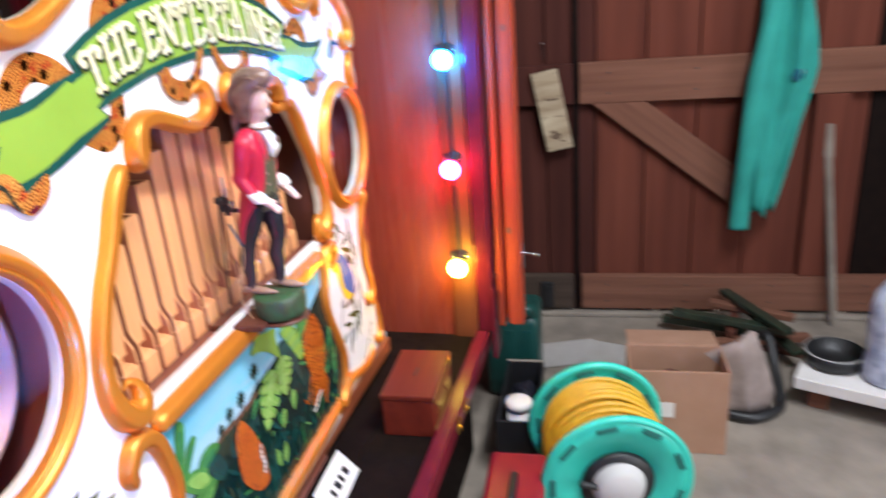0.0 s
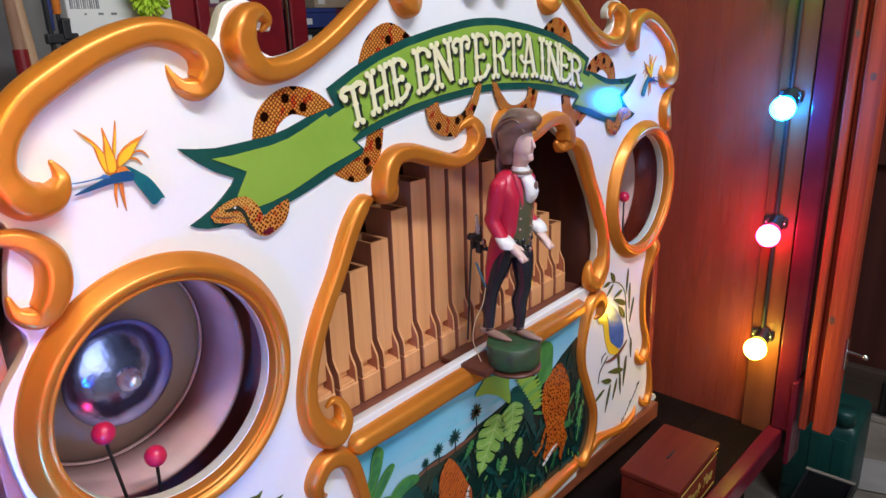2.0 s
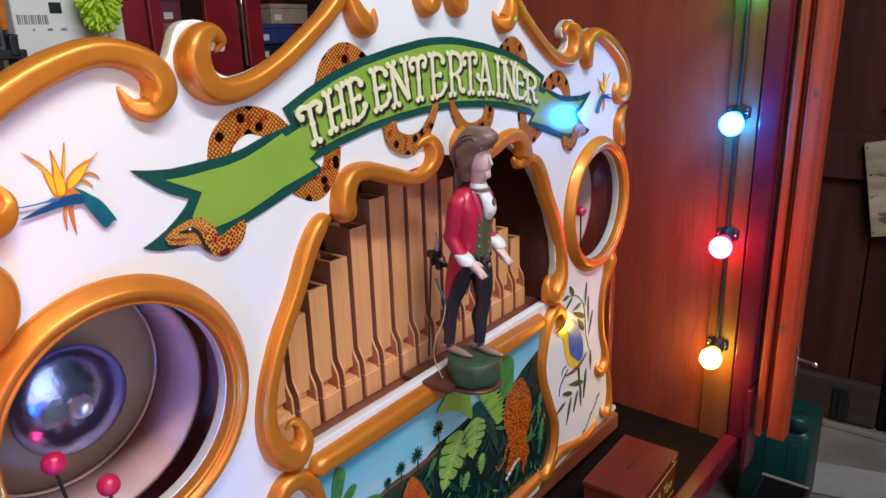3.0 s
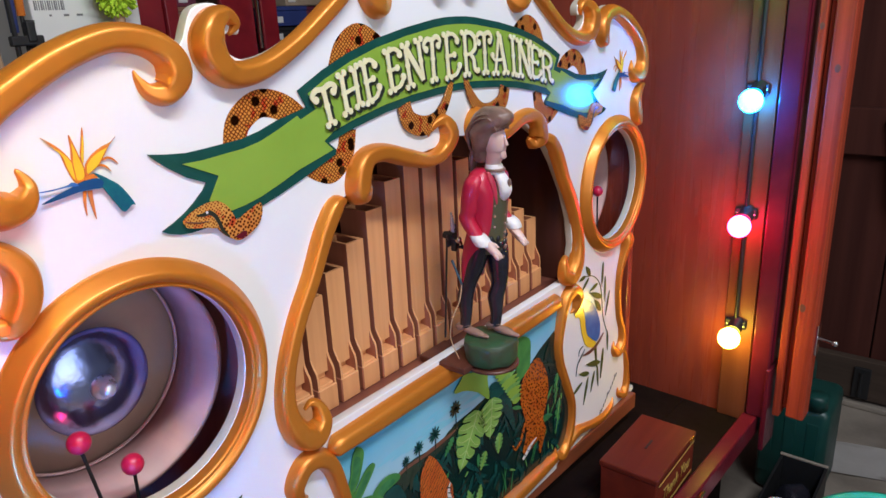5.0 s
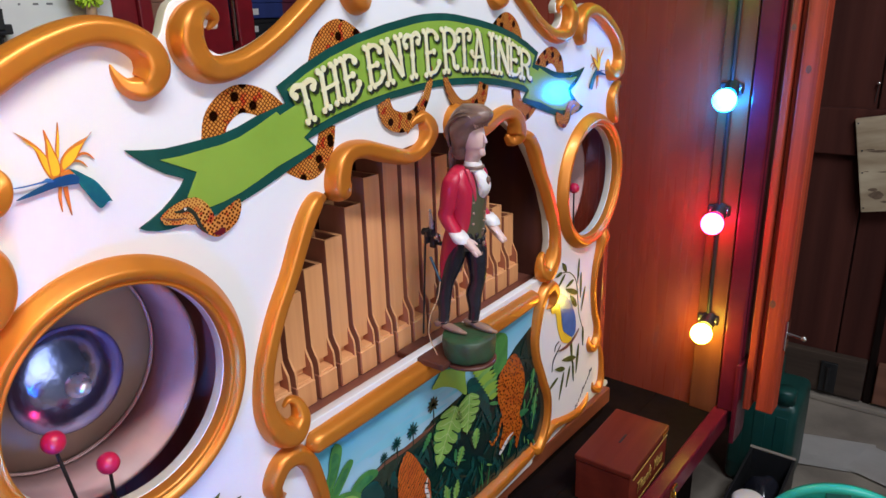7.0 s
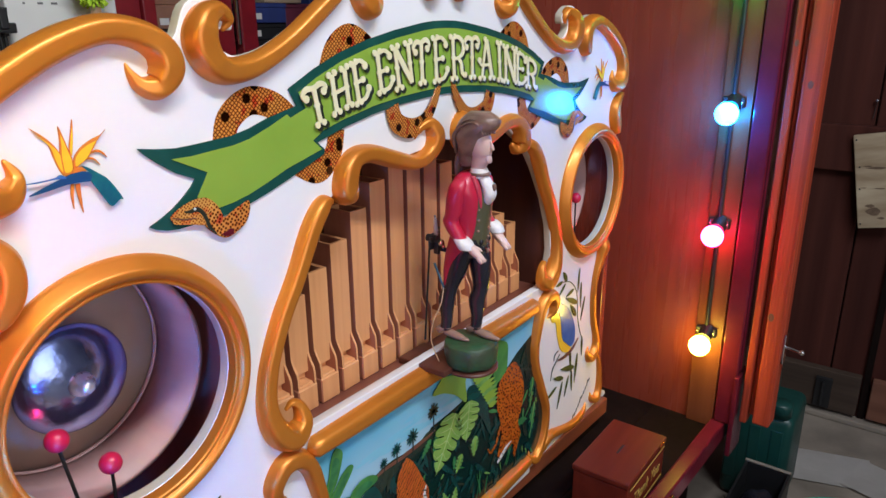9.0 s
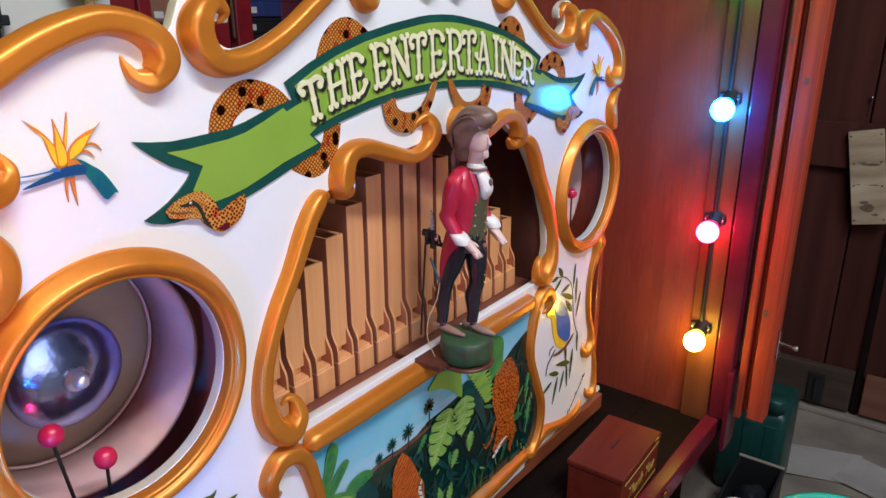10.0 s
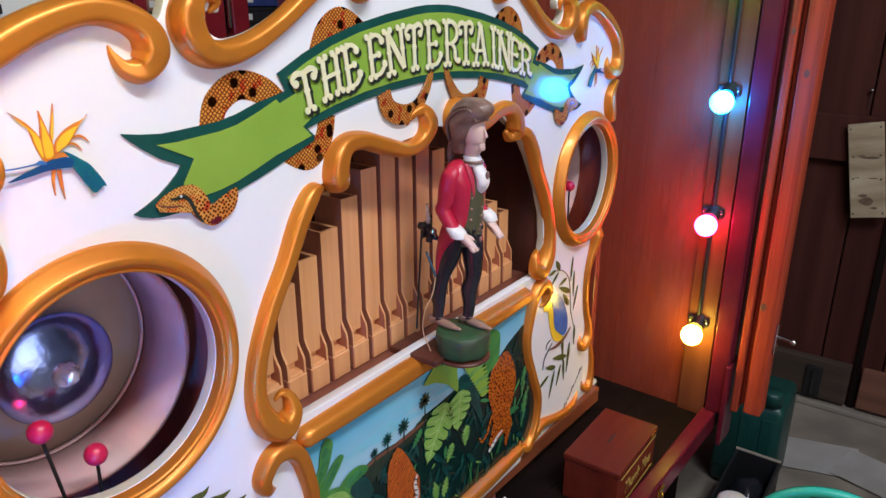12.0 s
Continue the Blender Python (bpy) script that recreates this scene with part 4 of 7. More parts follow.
def comb(a, b, teeth, reach, lean):
    """A frond: short blades side by side from the spine a-b."""
    for k in range(teeth):
        t = k / (teeth - 1)
        ln = reach * (0.35 + 0.65 * math.sin(math.pi * (0.25 + 0.65 * t)))
        plate("frond_blade", [leaf_shape(a[0] + (b[0] - a[0]) * t, a[1] + (b[1] - a[1]) * t, ln, 0.0085, lean - 14 * t)], -0.0034 - 0.00003 * k, 0.0008, GREEN_L if k % 3 else LEAF, organ)


comb((0.050, 1.046), (0.092, 0.986), 11, 0.040, 8)


def monstera(foot, tip, width, lobes=6):
    """A split leaf: lobes swept towards the tip, deep slits between, pale veins."""
    ax, az = tip[0] - foot[0], tip[1] - foot[1]
    size = math.hypot(ax, az)
    ax, az = ax / size, az / size
    put = lambda u, v: (foot[0] + ax * u - az * v, foot[1] + az * u + ax * v)
    halves = []
    for side in (1, -1):
        row = []
        for k in range(lobes):
            for f, d in ((0.06, 0.30), (0.10, 0.86), (0.40, 1.0), (0.75, 0.97), (0.92, 0.82), (0.97, 0.30)):
                t = (k + f) / lobes
                w = width / 2 * math.sin(math.pi * min(1.0, 0.10 + 0.90 * t) ** 0.72) ** 0.8 * d
                row.append((size * (t + 0.14 * d * (1 - t) - 0.05), side * w))
            if k < lobes - 1:
                t = (k + 0.5) / lobes
                w = width / 2 * math.sin(math.pi * (0.10 + 0.90 * t) ** 0.72) ** 0.8
                plate("leaf_vein", [stroke([(*put(size * (t - 0.07), 0.0), 0.0010), (*put(size * (t + 0.02), side * w * 0.5), 0.0008), (*put(size * (t + 0.13 * (1 - t) - 0.05), side * w * 0.92), 0.0004)], 3)], -0.0046, 0.0006, VEIN_P, organ)
        halves.append(row)
    plate("split_leaf", [[put(*q) for q in halves[0] + [(size, 0.0)] + halves[1][::-1]]], -0.0041, 0.0008, MON_P, organ)
    plate("leaf_rib", [stroke([(*put(0.0, 0.0), 0.0012), (*put(size * 0.5, 0.0), 0.0011), (*put(size * 0.97, 0.0), 0.0004)])], -0.0047, 0.0006, VEIN_P, organ)


monstera((0.014, 1.014), (-0.029, 0.946), 0.060, 5)
monstera((0.045, 1.016), (0.037, 0.959), 0.054, 5)
RIDGE = [(-0.25, 0.93), (-0.178, 0.985), (-0.113, 1.008), (-0.05, 1.002), (0.0, 1.015), (0.095, 1.030), (0.213, 1.02), (0.26, 0.90)]


def ridge(x):
    for (xa, za), (xb, zb) in zip(RIDGE, RIDGE[1:]):
        if xa <= x <= xb:
            return za + (zb - za) * (x - xa) / (xb - xa)
    return 0.9


def brush(name, count, mats, lengths, widths, angles, level, reach=(0.0, 1.0), across=(-0.235, 0.235), seed=1):
    """Many small flat paint strokes laid over one another under the ridge."""
    rg, bm = random.Random(seed), bmesh.new()
    for k in range(count):
        x = rg.uniform(*across)
        z = 0.842 + (ridge(x) - 0.010 - 0.842) * rg.uniform(*reach)
        if abs(x) > 0.213 + 0.3 * max(0.0, min(0.13, 1.02 - z)) * 0.9:
            continue
        q = leaf_shape(x, z, rg.uniform(*lengths), rg.uniform(*widths), rg.uniform(*angles))
        q = [(u, w) for u, w in q[::2] if abs(u) < 0.25 and w > 0.842]
        if len(q) > 4:
            bm.faces.new([bm.verts.new((u, level - 4e-6 * k, w - LIFT)) for u, w in q])
    bmesh.ops.recalc_face_normals(bm, faces=bm.faces)
    tagged(obj(name, bm, mats, organ), kind="stuff")


brush("dark_foliage_paint", 160, LEAF3, (0.02, 0.05), (0.003, 0.010), (200, 340), -0.0021, seed=2)
brush("olive_foliage_paint", 50, HILL, (0.015, 0.04), (0.003, 0.008), (20, 160), -0.0022, seed=3)
brush("green_foliage_paint", 34, LEAF2, (0.012, 0.035), (0.002, 0.007), (200, 340), -0.0023, (0.0, 0.85), seed=4)
brush("bright_foliage_paint", 12, LEAF, (0.008, 0.022), (0.0015, 0.004), (210, 330), -0.00235, (0.1, 0.8), seed=5)
brush("grass_paint", 8, LEAF2, (0.02, 0.05), (0.0015, 0.003), (60, 120), -0.0027, (0.0, 0.15), seed=6)
# streaks of cloud in the painted sky
rg, bm = random.Random(9), bmesh.new()
for k in range(14):
    x, z = rg.uniform(-0.17, 0.00), rg.uniform(1.022, 1.050)
    q = leaf_shape(x, z, rg.uniform(0.04, 0.10), rg.uniform(0.003, 0.007), rg.uniform(-3, 6))
    bm.faces.new([bm.verts.new((u, -0.0009 - 4e-6 * k, w - LIFT)) for u, w in q[::2]])
bmesh.ops.recalc_face_normals(bm, faces=bm.faces)
tagged(obj("cloud_paint", bm, CLOUD, organ), kind="stuff")
# small palms on the ridge
for x, z, h in [(-0.029, 1.010, 0.032), (-0.069, 1.006, 0.020), (-0.098, 1.008, 0.016), (-0.120, 1.006, 0.012)]:
    plate("palm_trunk", [stroke([(x, z - 0.005, 0.0014), (x + 0.001, z + h * 0.4, 0.0010), (x, z + h * 0.85, 0.0009)])], -0.0024, 0.0009, HILL, organ)
    for a in (5, 40, 80, 105, 140, 175, 205, 235, 305, 335):
        leaf(x, z + h * 0.85, h * (0.34 if h > 0.03 else 0.55), h * 0.13, a, LEAF3 if h < 0.03 else HILL, -0.0026, 0.5, "palm_frond")
# plain patterned animal shapes of the picture
plate("painted_spotted_shape", [spline([(0.1488, 1.0248), (0.1619, 1.0225), (0.1758, 1.0032), (0.1850, 0.9804), (0.1859, 0.9574), (0.1800, 0.9375), (0.1720, 0.9220), (0.1807, 0.8978), (0.1742, 0.8849), (0.1662, 0.8675), (0.1613, 0.8702), (0.1602, 0.8908), (0.1388, 0.8883), (0.1248, 0.8856), (0.1178, 0.8931), (0.1248, 0.9101), (0.1276, 0.9242), (0.1233, 0.9452), (0.1147, 0.9697), (0.1128, 0.9904), (0.1206, 1.0096), (0.1353, 1.0192)], 4, True)], -0.0036, 0.0009, SPOTS, organ, "orange spotted painted shape")
plate("painted_pale_patch", [stroke([(0.1535, 0.8985, 0.001), (0.1400, 0.8950, 0.0050), (0.1280, 0.8880, 0.0065), (0.1170, 0.8820, 0.0040)])], -0.0040, 0.0008, PAPER, organ)
plate("painted_tail_line", [stroke([(0.1253, 0.9374, 0.006), (0.1186, 0.9272, 0.005), (0.1115, 0.9139, 0.004), (0.0993, 0.9087, 0.004), (0.0921, 0.9178, 0.002)])], -0.0037, 0.0009, SPOTS, organ)
plate("painted_striped_shape", [spline([(-0.0846, 1.0018), (-0.0762, 0.9977), (-0.0644, 0.9804), (-0.0505, 0.9518), (-0.0425, 0.9359), (-0.0420, 0.9055), (-0.0435, 0.8880), (-0.0705, 0.8922), (-0.0978, 0.9248), (-0.1010, 0.9484), (-0.0999, 0.9741), (-0.0953, 0.9894)], 4, True)], -0.0036, 0.0009, STRIPES, organ, "orange striped painted shape")
plate("painted_pale_patch", [stroke([(-0.0469, 0.9447, 0.001), (-0.0509, 0.9327, 0.005), (-0.0475, 0.9165, 0.006), (-0.0515, 0.9049, 0.006)])], -0.0040, 0.0008, PAPER, organ)
for k in range(5):
    plate("painted_dark_line", [stroke([(-0.0545 + 0.0012 * (k % 2), 0.941 - 0.0075 * k, 0.0004), (-0.0500, 0.939 - 0.0075 * k, 0.0016), (-0.0460, 0.9365 - 0.0075 * k, 0.0004)])], -0.0044, 0.0006, SHADOW, organ)
for k in range(4):
    plate("painted_dark_line", [stroke([(0.118 + 0.009 * k, 0.8905 + 0.0020 * k, 0.0004), (0.121 + 0.009 * k, 0.8875 + 0.0022 * k, 0.0014), (0.125 + 0.009 * k, 0.8835 + 0.0022 * k, 0.0004)])], -0.0044, 0.0006, SHADOW, organ)

# bird-coloured shape and bamboo sprigs on the side fields
for s in (1, -1):
    sx = lambda q: [(s * a, r[0] - (0.045 if s < 0 else 0.0), *r[1:]) for a, *r in q]
    plate("painted_blue_wing", [sx(spline([(0.303, 1.062), (0.320, 1.052), (0.336, 1.034), (0.351, 1.006), (0.352, 0.982), (0.340, 0.976), (0.322, 0.988), (0.308, 1.002), (0.300, 1.034), (0.293, 1.055)], 5, True))], -0.0022, 0.0008, BLUE_P, organ)
    plate("painted_blue_head", [sx(spline([(0.280, 1.066), (0.294, 1.068), (0.306, 1.058), (0.298, 1.050), (0.282, 1.056)], 5, True))], -0.0018, 0.0008, BLUE_P, organ)
    plate("painted_yellow_breast", [sx(spline([(0.268, 1.052), (0.280, 1.064), (0.298, 1.052), (0.305, 1.018), (0.314, 0.996), (0.340, 0.974), (0.337, 0.967), (0.309, 0.979), (0.293, 1.006), (0.284, 1.036), (0.272, 1.042)], 5, True))], -0.0014, 0.0008, YELL_P, organ)
    plate("painted_tail", [sx(stroke([(0.304, 0.976, 0.0012), (0.290, 0.966, 0.0026), (0.280, 0.957, 0.0022), (0.276, 0.940, 0.0006)]))], -0.0012, 0.0008, SHADOW, organ)
    plate("painted_claw", [sx(stroke([(0.298, 0.984, 0.0016), (0.287, 0.981, 0.0018), (0.284, 0.972, 0.0008)]))], -0.0012, 0.0008, SHADOW, organ)
    plate("painted_perch", [sx(stroke([(0.367, 0.980, 0.002), (0.350, 0.970, 0.006), (0.323, 0.965, 0.006), (0.297, 0.968, 0.002)]))], -0.0019, 0.0008, PERCH, organ)
    plate("painted_stem", [sx(stroke([(0.301, 1.099, 0.0010), (0.330, 1.090, 0.0014), (0.354, 1.064, 0.0014), (0.365, 1.010, 0.0014), (0.383, 0.973, 0.0008)]))], -0.0010, 0.0008, SPRIG, organ)
    plate("painted_stalk", [sx(stroke([(0.340, 0.967, 0.008), (0.344, 0.945, 0.006), (0.347, 0.925, 0.002)]))], -0.0010, 0.0008, SPRIG, organ)
    for x, z, ln, w, a in [(0.316, 1.097, 0.022, 0.0100, 128), (0.301, 1.100, 0.020, 0.0070, 185), (0.312, 1.094, 0.027, 0.0060, 214), (0.279, 1.093, 0.019, 0.0060, 241), (0.342, 1.075, 0.025, 0.0070, 190), (0.358, 1.046, 0.045, 0.0100, 153),
                           (0.355, 1.024, 0.033, 0.0115, 130), (0.360, 1.105, 0.038, 0.0055, 265), (0.368, 1.079, 0.042, 0.0055, 272), (0.385, 1.049, 0.039, 0.0055, 253), (0.382, 0.978, 0.035, 0.0060, 274), (0.368, 0.952, 0.050, 0.0080, 263),
                           (0.359, 0.930, 0.050, 0.0110, 162), (0.320, 0.926, 0.035, 0.0095, 158), (0.348, 0.929, 0.039, 0.0060, 277), (0.339, 0.923, 0.034, 0.0065, 250), (0.297, 0.921, 0.035, 0.0070, 197), (0.317, 0.922, 0.044, 0.0070, 252)]:
        plate("painted_sprig_leaf", [sx(leaf_shape(x, z, ln * 1.08, w * 0.9, a))], -0.0016, 0.0008, SPRIG, organ)
# tips of tall sprig leaves on the other side field
for tip, foot in (((-0.3239, 1.1017), (-0.3392, 1.0978)), ((-0.304, 1.0856), (-0.3248, 1.086)), ((-0.2887, 1.0706), (-0.3075, 1.0715))):
    bend = (0.5 * (tip[0] + foot[0]) + 0.002, 0.5 * (tip[1] + foot[1]) - 0.002)
    low = (2 * foot[0] - bend[0], 2 * foot[1] - bend[1] - 0.004)
    plate("painted_sprig_leaf", [stroke([(*low, 0.0030), (*foot, 0.0072), (*bend, 0.0050), (*tip, 0.0004)])], -0.0020, 0.0008, SPRIG, organ)
# painter's signature: plain bars
for k in range(10):
    t = k / 9
    x, z = 0.364 + 0.058 * t, 0.824 + 0.050 * t
    plate("signature_bar", [stroke([(x, z, 0.0014), (x + 0.003, z + 0.006 + 0.005 * (k % 4 == 0), 0.0014)])], -0.0010, 0.0010, SHADOW, organ)

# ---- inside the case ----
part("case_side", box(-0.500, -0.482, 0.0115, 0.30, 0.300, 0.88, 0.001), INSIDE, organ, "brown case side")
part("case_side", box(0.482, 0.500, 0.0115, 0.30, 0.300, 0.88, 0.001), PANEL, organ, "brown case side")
part("case_back", box(-0.482, 0.482, 0.285, 0.300, 0.300, 0.88), INSIDE, organ)
part("case_top", box(-0.500, 0.500, 0.0115, 0.300, 0.880, 0.895), INSIDE, organ)
part("case_floor", box(-0.482, 0.482, 0.0115, 0.285, 0.284, 0.300), INSIDE, organ)
part("pipe_shelf", box(-0.262, 0.262, 0.0115, 0.20, 0.600, 0.622), SHELF_WOOD, organ, "dark brown pipe shelf")
part("pipe_backboard", box(-0.262, 0.262, 0.135, 0.147, 0.622, 0.878), CASE, organ)
for s in (-1, 1):
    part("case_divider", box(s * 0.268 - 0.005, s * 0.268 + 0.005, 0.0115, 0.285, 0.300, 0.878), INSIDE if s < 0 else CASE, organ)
TOPS = [0.874, 0.874, 0.839, 0.814, 0.787, 0.765, 0.745, 0.725]


def toned(bm):
    """Gives the side faces of a pipe the redder, darker wood."""
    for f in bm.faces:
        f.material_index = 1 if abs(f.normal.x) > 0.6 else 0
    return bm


def organ_pipe(x, top, label):
    """One square wooden pipe: open tube, slanted lip over its mouth, and the foot block."""
    w, yf, d = 0.0122, 0.044, 0.040
    bm = bmesh.new()
    rings = []
    for i, z in ((0, 0.676), (0, top), (0.004, top - 0.0005), (0.004, top - 0.09)):
        rings.append([bm.verts.new((x + u, v, z)) for u, v in ((-w + i, yf + i), (w - i, yf + i), (w - i, yf + d - i), (-w + i, yf + d - i))])
    for p, q in zip(rings, rings[1:]):
        for k2 in range(4):
            bm.faces.new((p[k2], p[(k2 + 1) % 4], q[(k2 + 1) % 4], q[k2]))
    bm.faces.new(rings[-1])
    bm.faces.new(rings[0][::-1])
    bmesh.ops.recalc_face_normals(bm, faces=bm.faces)
    pipe = part("organ_pipe", toned(bm), [PIPE, PIPE_SIDE], organ, label)
    part("pipe_foot", toned(box(x - w - 0.0008, x + w + 0.0008, yf - 0.009, yf + d, 0.6221, 0.6500, 0.0012, segments=1)), [PIPE, PIPE_SIDE], pipe)
    # the cheeks swell forward in an ogee to the foot block; the front board stops between them above the mouth
    back = ((yf + d, 0.6501), (yf + d, 0.6759), (yf + 0.0003, 0.6759))
    cheek = back + ((yf + 0.0003, 0.683), (yf - 0.0009, 0.679), (yf - 0.0038, 0.673), (yf - 0.0068, 0.668), (yf - 0.0078, 0.663), (yf - 0.0080, 0.6501))
    mouth = back + ((yf + 0.0003, 0.662), (yf + 0.0075, 0.659), (yf + 0.0075, 0.6530), (yf - 0.0050, 0.6520), (yf - 0.0060, 0.6501))
    for nm, xa, xb, prof in (("pipe_mouth", x - w + 0.0026, x + w - 0.0026, mouth), ("pipe_cheek", x - w, x - w + 0.0025, cheek), ("pipe_cheek", x + w - 0.0025, x + w, cheek)):
        bm = bmesh.new()
        l, r = [[bm.verts.new((u, v, z)) for v, z in prof] for u in (xa, xb)]
        for k2 in range(len(prof)):
            k3 = (k2 + 1) % len(prof)
            bm.faces.new((l[k2], l[k3], r[k3], r[k2]))
        bm.faces.new(l)
        bm.faces.new(r[::-1])
        bmesh.ops.recalc_face_normals(bm, faces=bm.faces)
        part(nm, toned(bm), [PIPE, PIPE_SIDE], pipe, "hollowed pipe mouth" if nm == "pipe_mouth" else "")


for k in range(8):
    for s in ((-1, 1) if k else (1,)):
        organ_pipe(s * 0.0312 * k, TOPS[k], "square pale wooden organ pipe" if k == 0 else "")

# drums behind the round frames: an open wooden shell, its rear skin and a mirror dome
for s in (-1, 1):
    drum = thing("bass_drum", (s * 0.383, 0.12, 0.65), "open wooden drum shell with a chrome dome on its rear skin", "drum", "drums in the organ")
    c = (s * 0.386, 0.054, 0.735)
    part("shell", lathe([(0.0925, 0.0), (0.0975, 0.0), (0.0975, 0.070), (0.0925, 0.070), (0.0925, 0.0)], c, "Y", 72), DRUM_WOOD, drum, "pale varnished wooden shell", True)
    part("rear_skin", lathe([(0.0, 0.066), (0.0924, 0.066), (0.0924, 0.068), (0.0, 0.068)], c, "Y", 72), DRUM_HEAD, drum, "greyish tan rear skin", True)
    part("hoop", lathe([(0.0924 - 0.0026 * (1 - math.cos(2 * math.pi * k / 10)) / 2 - 0.0001, 0.0635 + 0.0024 * math.sin(2 * math.pi * k / 10)) for k in range(11)], c, "Y", 72), DRUM_WOOD, drum, "pale inner hoop", True)
    z0 = c[2] - 0.003
    part("boss", lathe([(0.0, 0.0180), (0.008, 0.0183), (0.016, 0.0193), (0.024, 0.0210), (0.031, 0.0233), (0.038, 0.0264), (0.0430, 0.0296), (0.0455, 0.0318), (0.0460, 0.0332), (0.0440, 0.0345), (0.0300, 0.0420), (0.0280, 0.0655), (0.0, 0.0655)], (c[0], c[1], z0), "Y", 72), BOSS, drum,
         "domed mirror chrome boss", True)
    part("nut", lathe([(0.0, 0.005), (0.004, 0.0055), (0.0062, 0.009), (0.0062, 0.014), (0.0095, 0.015), (0.0105, 0.0186), (0.0, 0.0189)], (c[0], c[1], z0), "Y", 20), NUT, drum, "chrome acorn nut", True)
    for bx, bz, px in (((0.396, 0.728, 0.401),) if s > 0 else ((0.394, 0.681, 0.398), (0.428, 0.719, 0.405))):
        beater = thing("drum_beater", (s * px, 0.03, 0.53), "red ball drum beater on a thin black rod", "beater", "drum beaters")
        part("ball", ball((s * bx, 0.030, bz), 0.0086), RED_BALL, beater, "red ball")
        part("rod", tube((s * px, 0.030, 0.535), (s * bx, 0.030, bz - 0.006), 0.0014, seg=10), RUBBER, beater)
        part("pivot", box(s * px - 0.012, s * px + 0.012, 0.0115, 0.045, 0.525, 0.543, 0.002), CASE, beater)

# ---- conductor figure on its bracket: one plain mesh ----
FX, FY, F0 = -0.008, -0.036, 0.656


def loft(bm, rings, index, seg=20):
    """A smooth limb through ellipses of centre x, y, z and half widths across and along."""
    s = spline(rings, 5)
    made = [[bm.verts.new((FX + x + rx * math.cos(2 * math.pi * k / seg), FY + y + ry * math.sin(2 * math.pi * k / seg), F0 + z)) for k in range(seg)] for x, y, z, rx, ry in s]
    faces = []
    for a, c in zip(made, made[1:]):
        for k in range(seg):
            faces.append(bm.faces.new((a[k], a[(k + 1) % seg], c[(k + 1) % seg], c[k])))
    faces += [bm.faces.new(made[0][::-1]), bm.faces.new(made[-1])]
    for f in faces:
        f.material_index, f.smooth = index, True
    return bm


def fball(x, y, z, r, index, turn=(0, 0, 0)):
    ball((FX + x, FY + y, F0 + z), r, bm, index, turn, 16, 10)


bm = bmesh.new()
# legs and shoes: the right one set back, the left one forward
for s, o in ((-1, 0.012), (1, -0.015)):
    x = s * 0.0108
    loft(bm, [(x, o + 0.004, 0.008, 0.0058, 0.0066), (x, o + 0.004, 0.022, 0.0062, 0.0072), (x, o + 0.007, 0.042, 0.0088, 0.0098), (x, o + 0.004, 0.058, 0.0088, 0.0094), (x * 0.98, o * 0.7 + 0.002, 0.078, 0.0108, 0.0118),
              (x * 0.9, o * 0.4 + 0.002, 0.100, 0.0122, 0.0142), (x * 0.8, 0.002, 0.116, 0.0118, 0.0150)], 3)
    loft(bm, [(x, o + 0.010, 0.003, 0.0045, 0.0040), (x, o + 0.008, 0.007, 0.0062, 0.0085), (x, o + 0.005, 0.0105, 0.0060, 0.0082)], 4)
    fball(x, o - 0.008, 0.0042, (0.0049, 0.0180, 0.0042), 4, (6, 0, 0))
    fball(x, o - 0.022, 0.0026, (0.0030, 0.0080, 0.0024), 4)
# hips, waistcoat, coat
fball(0, 0.002, 0.110, (0.0205, 0.0165, 0.0150), 3)
loft(bm, [(0, -0.004, 0.098, 0.014, 0.011), (0, -0.006, 0.115, 0.0155, 0.0128), (0, -0.007, 0.140, 0.0160, 0.0135), (0, -0.008, 0.165, 0.0160, 0.0130), (0, -0.006, 0.180, 0.012, 0.009)], 5)
for s in (-1, 1):
    loft(bm, [(s * 0.012, 0.018, 0.062, 0.0075, 0.0040), (s * 0.0125, 0.016, 0.085, 0.0105, 0.0075), (s * 0.0135, 0.008, 0.108, 0.0110, 0.0130), (s * 0.0125, 0.003, 0.125, 0.0105, 0.0150), (s * 0.0125, 0.002, 0.145, 0.0125, 0.0165),
              (s * 0.0140, 0.001, 0.165, 0.0145, 0.0165), (s * 0.0150, 0.002, 0.178, 0.0145, 0.0140), (s * 0.0100, 0.003, 0.188, 0.0110, 0.0100), (s * 0.004, 0.003, 0.192, 0.0080, 0.0075)], 0)
    loft(bm, [(s * 0.006, -0.0165, 0.140, 0.0018, 0.0014), (s * 0.0085, -0.0165, 0.160, 0.0036, 0.0022), (s * 0.0105, -0.0125, 0.178, 0.0042, 0.0030), (s * 0.0095, -0.006, 0.190, 0.0040, 0.0040)], 7)
fball(0, 0.004, 0.172, (0.0200, 0.0140, 0.0170), 0)
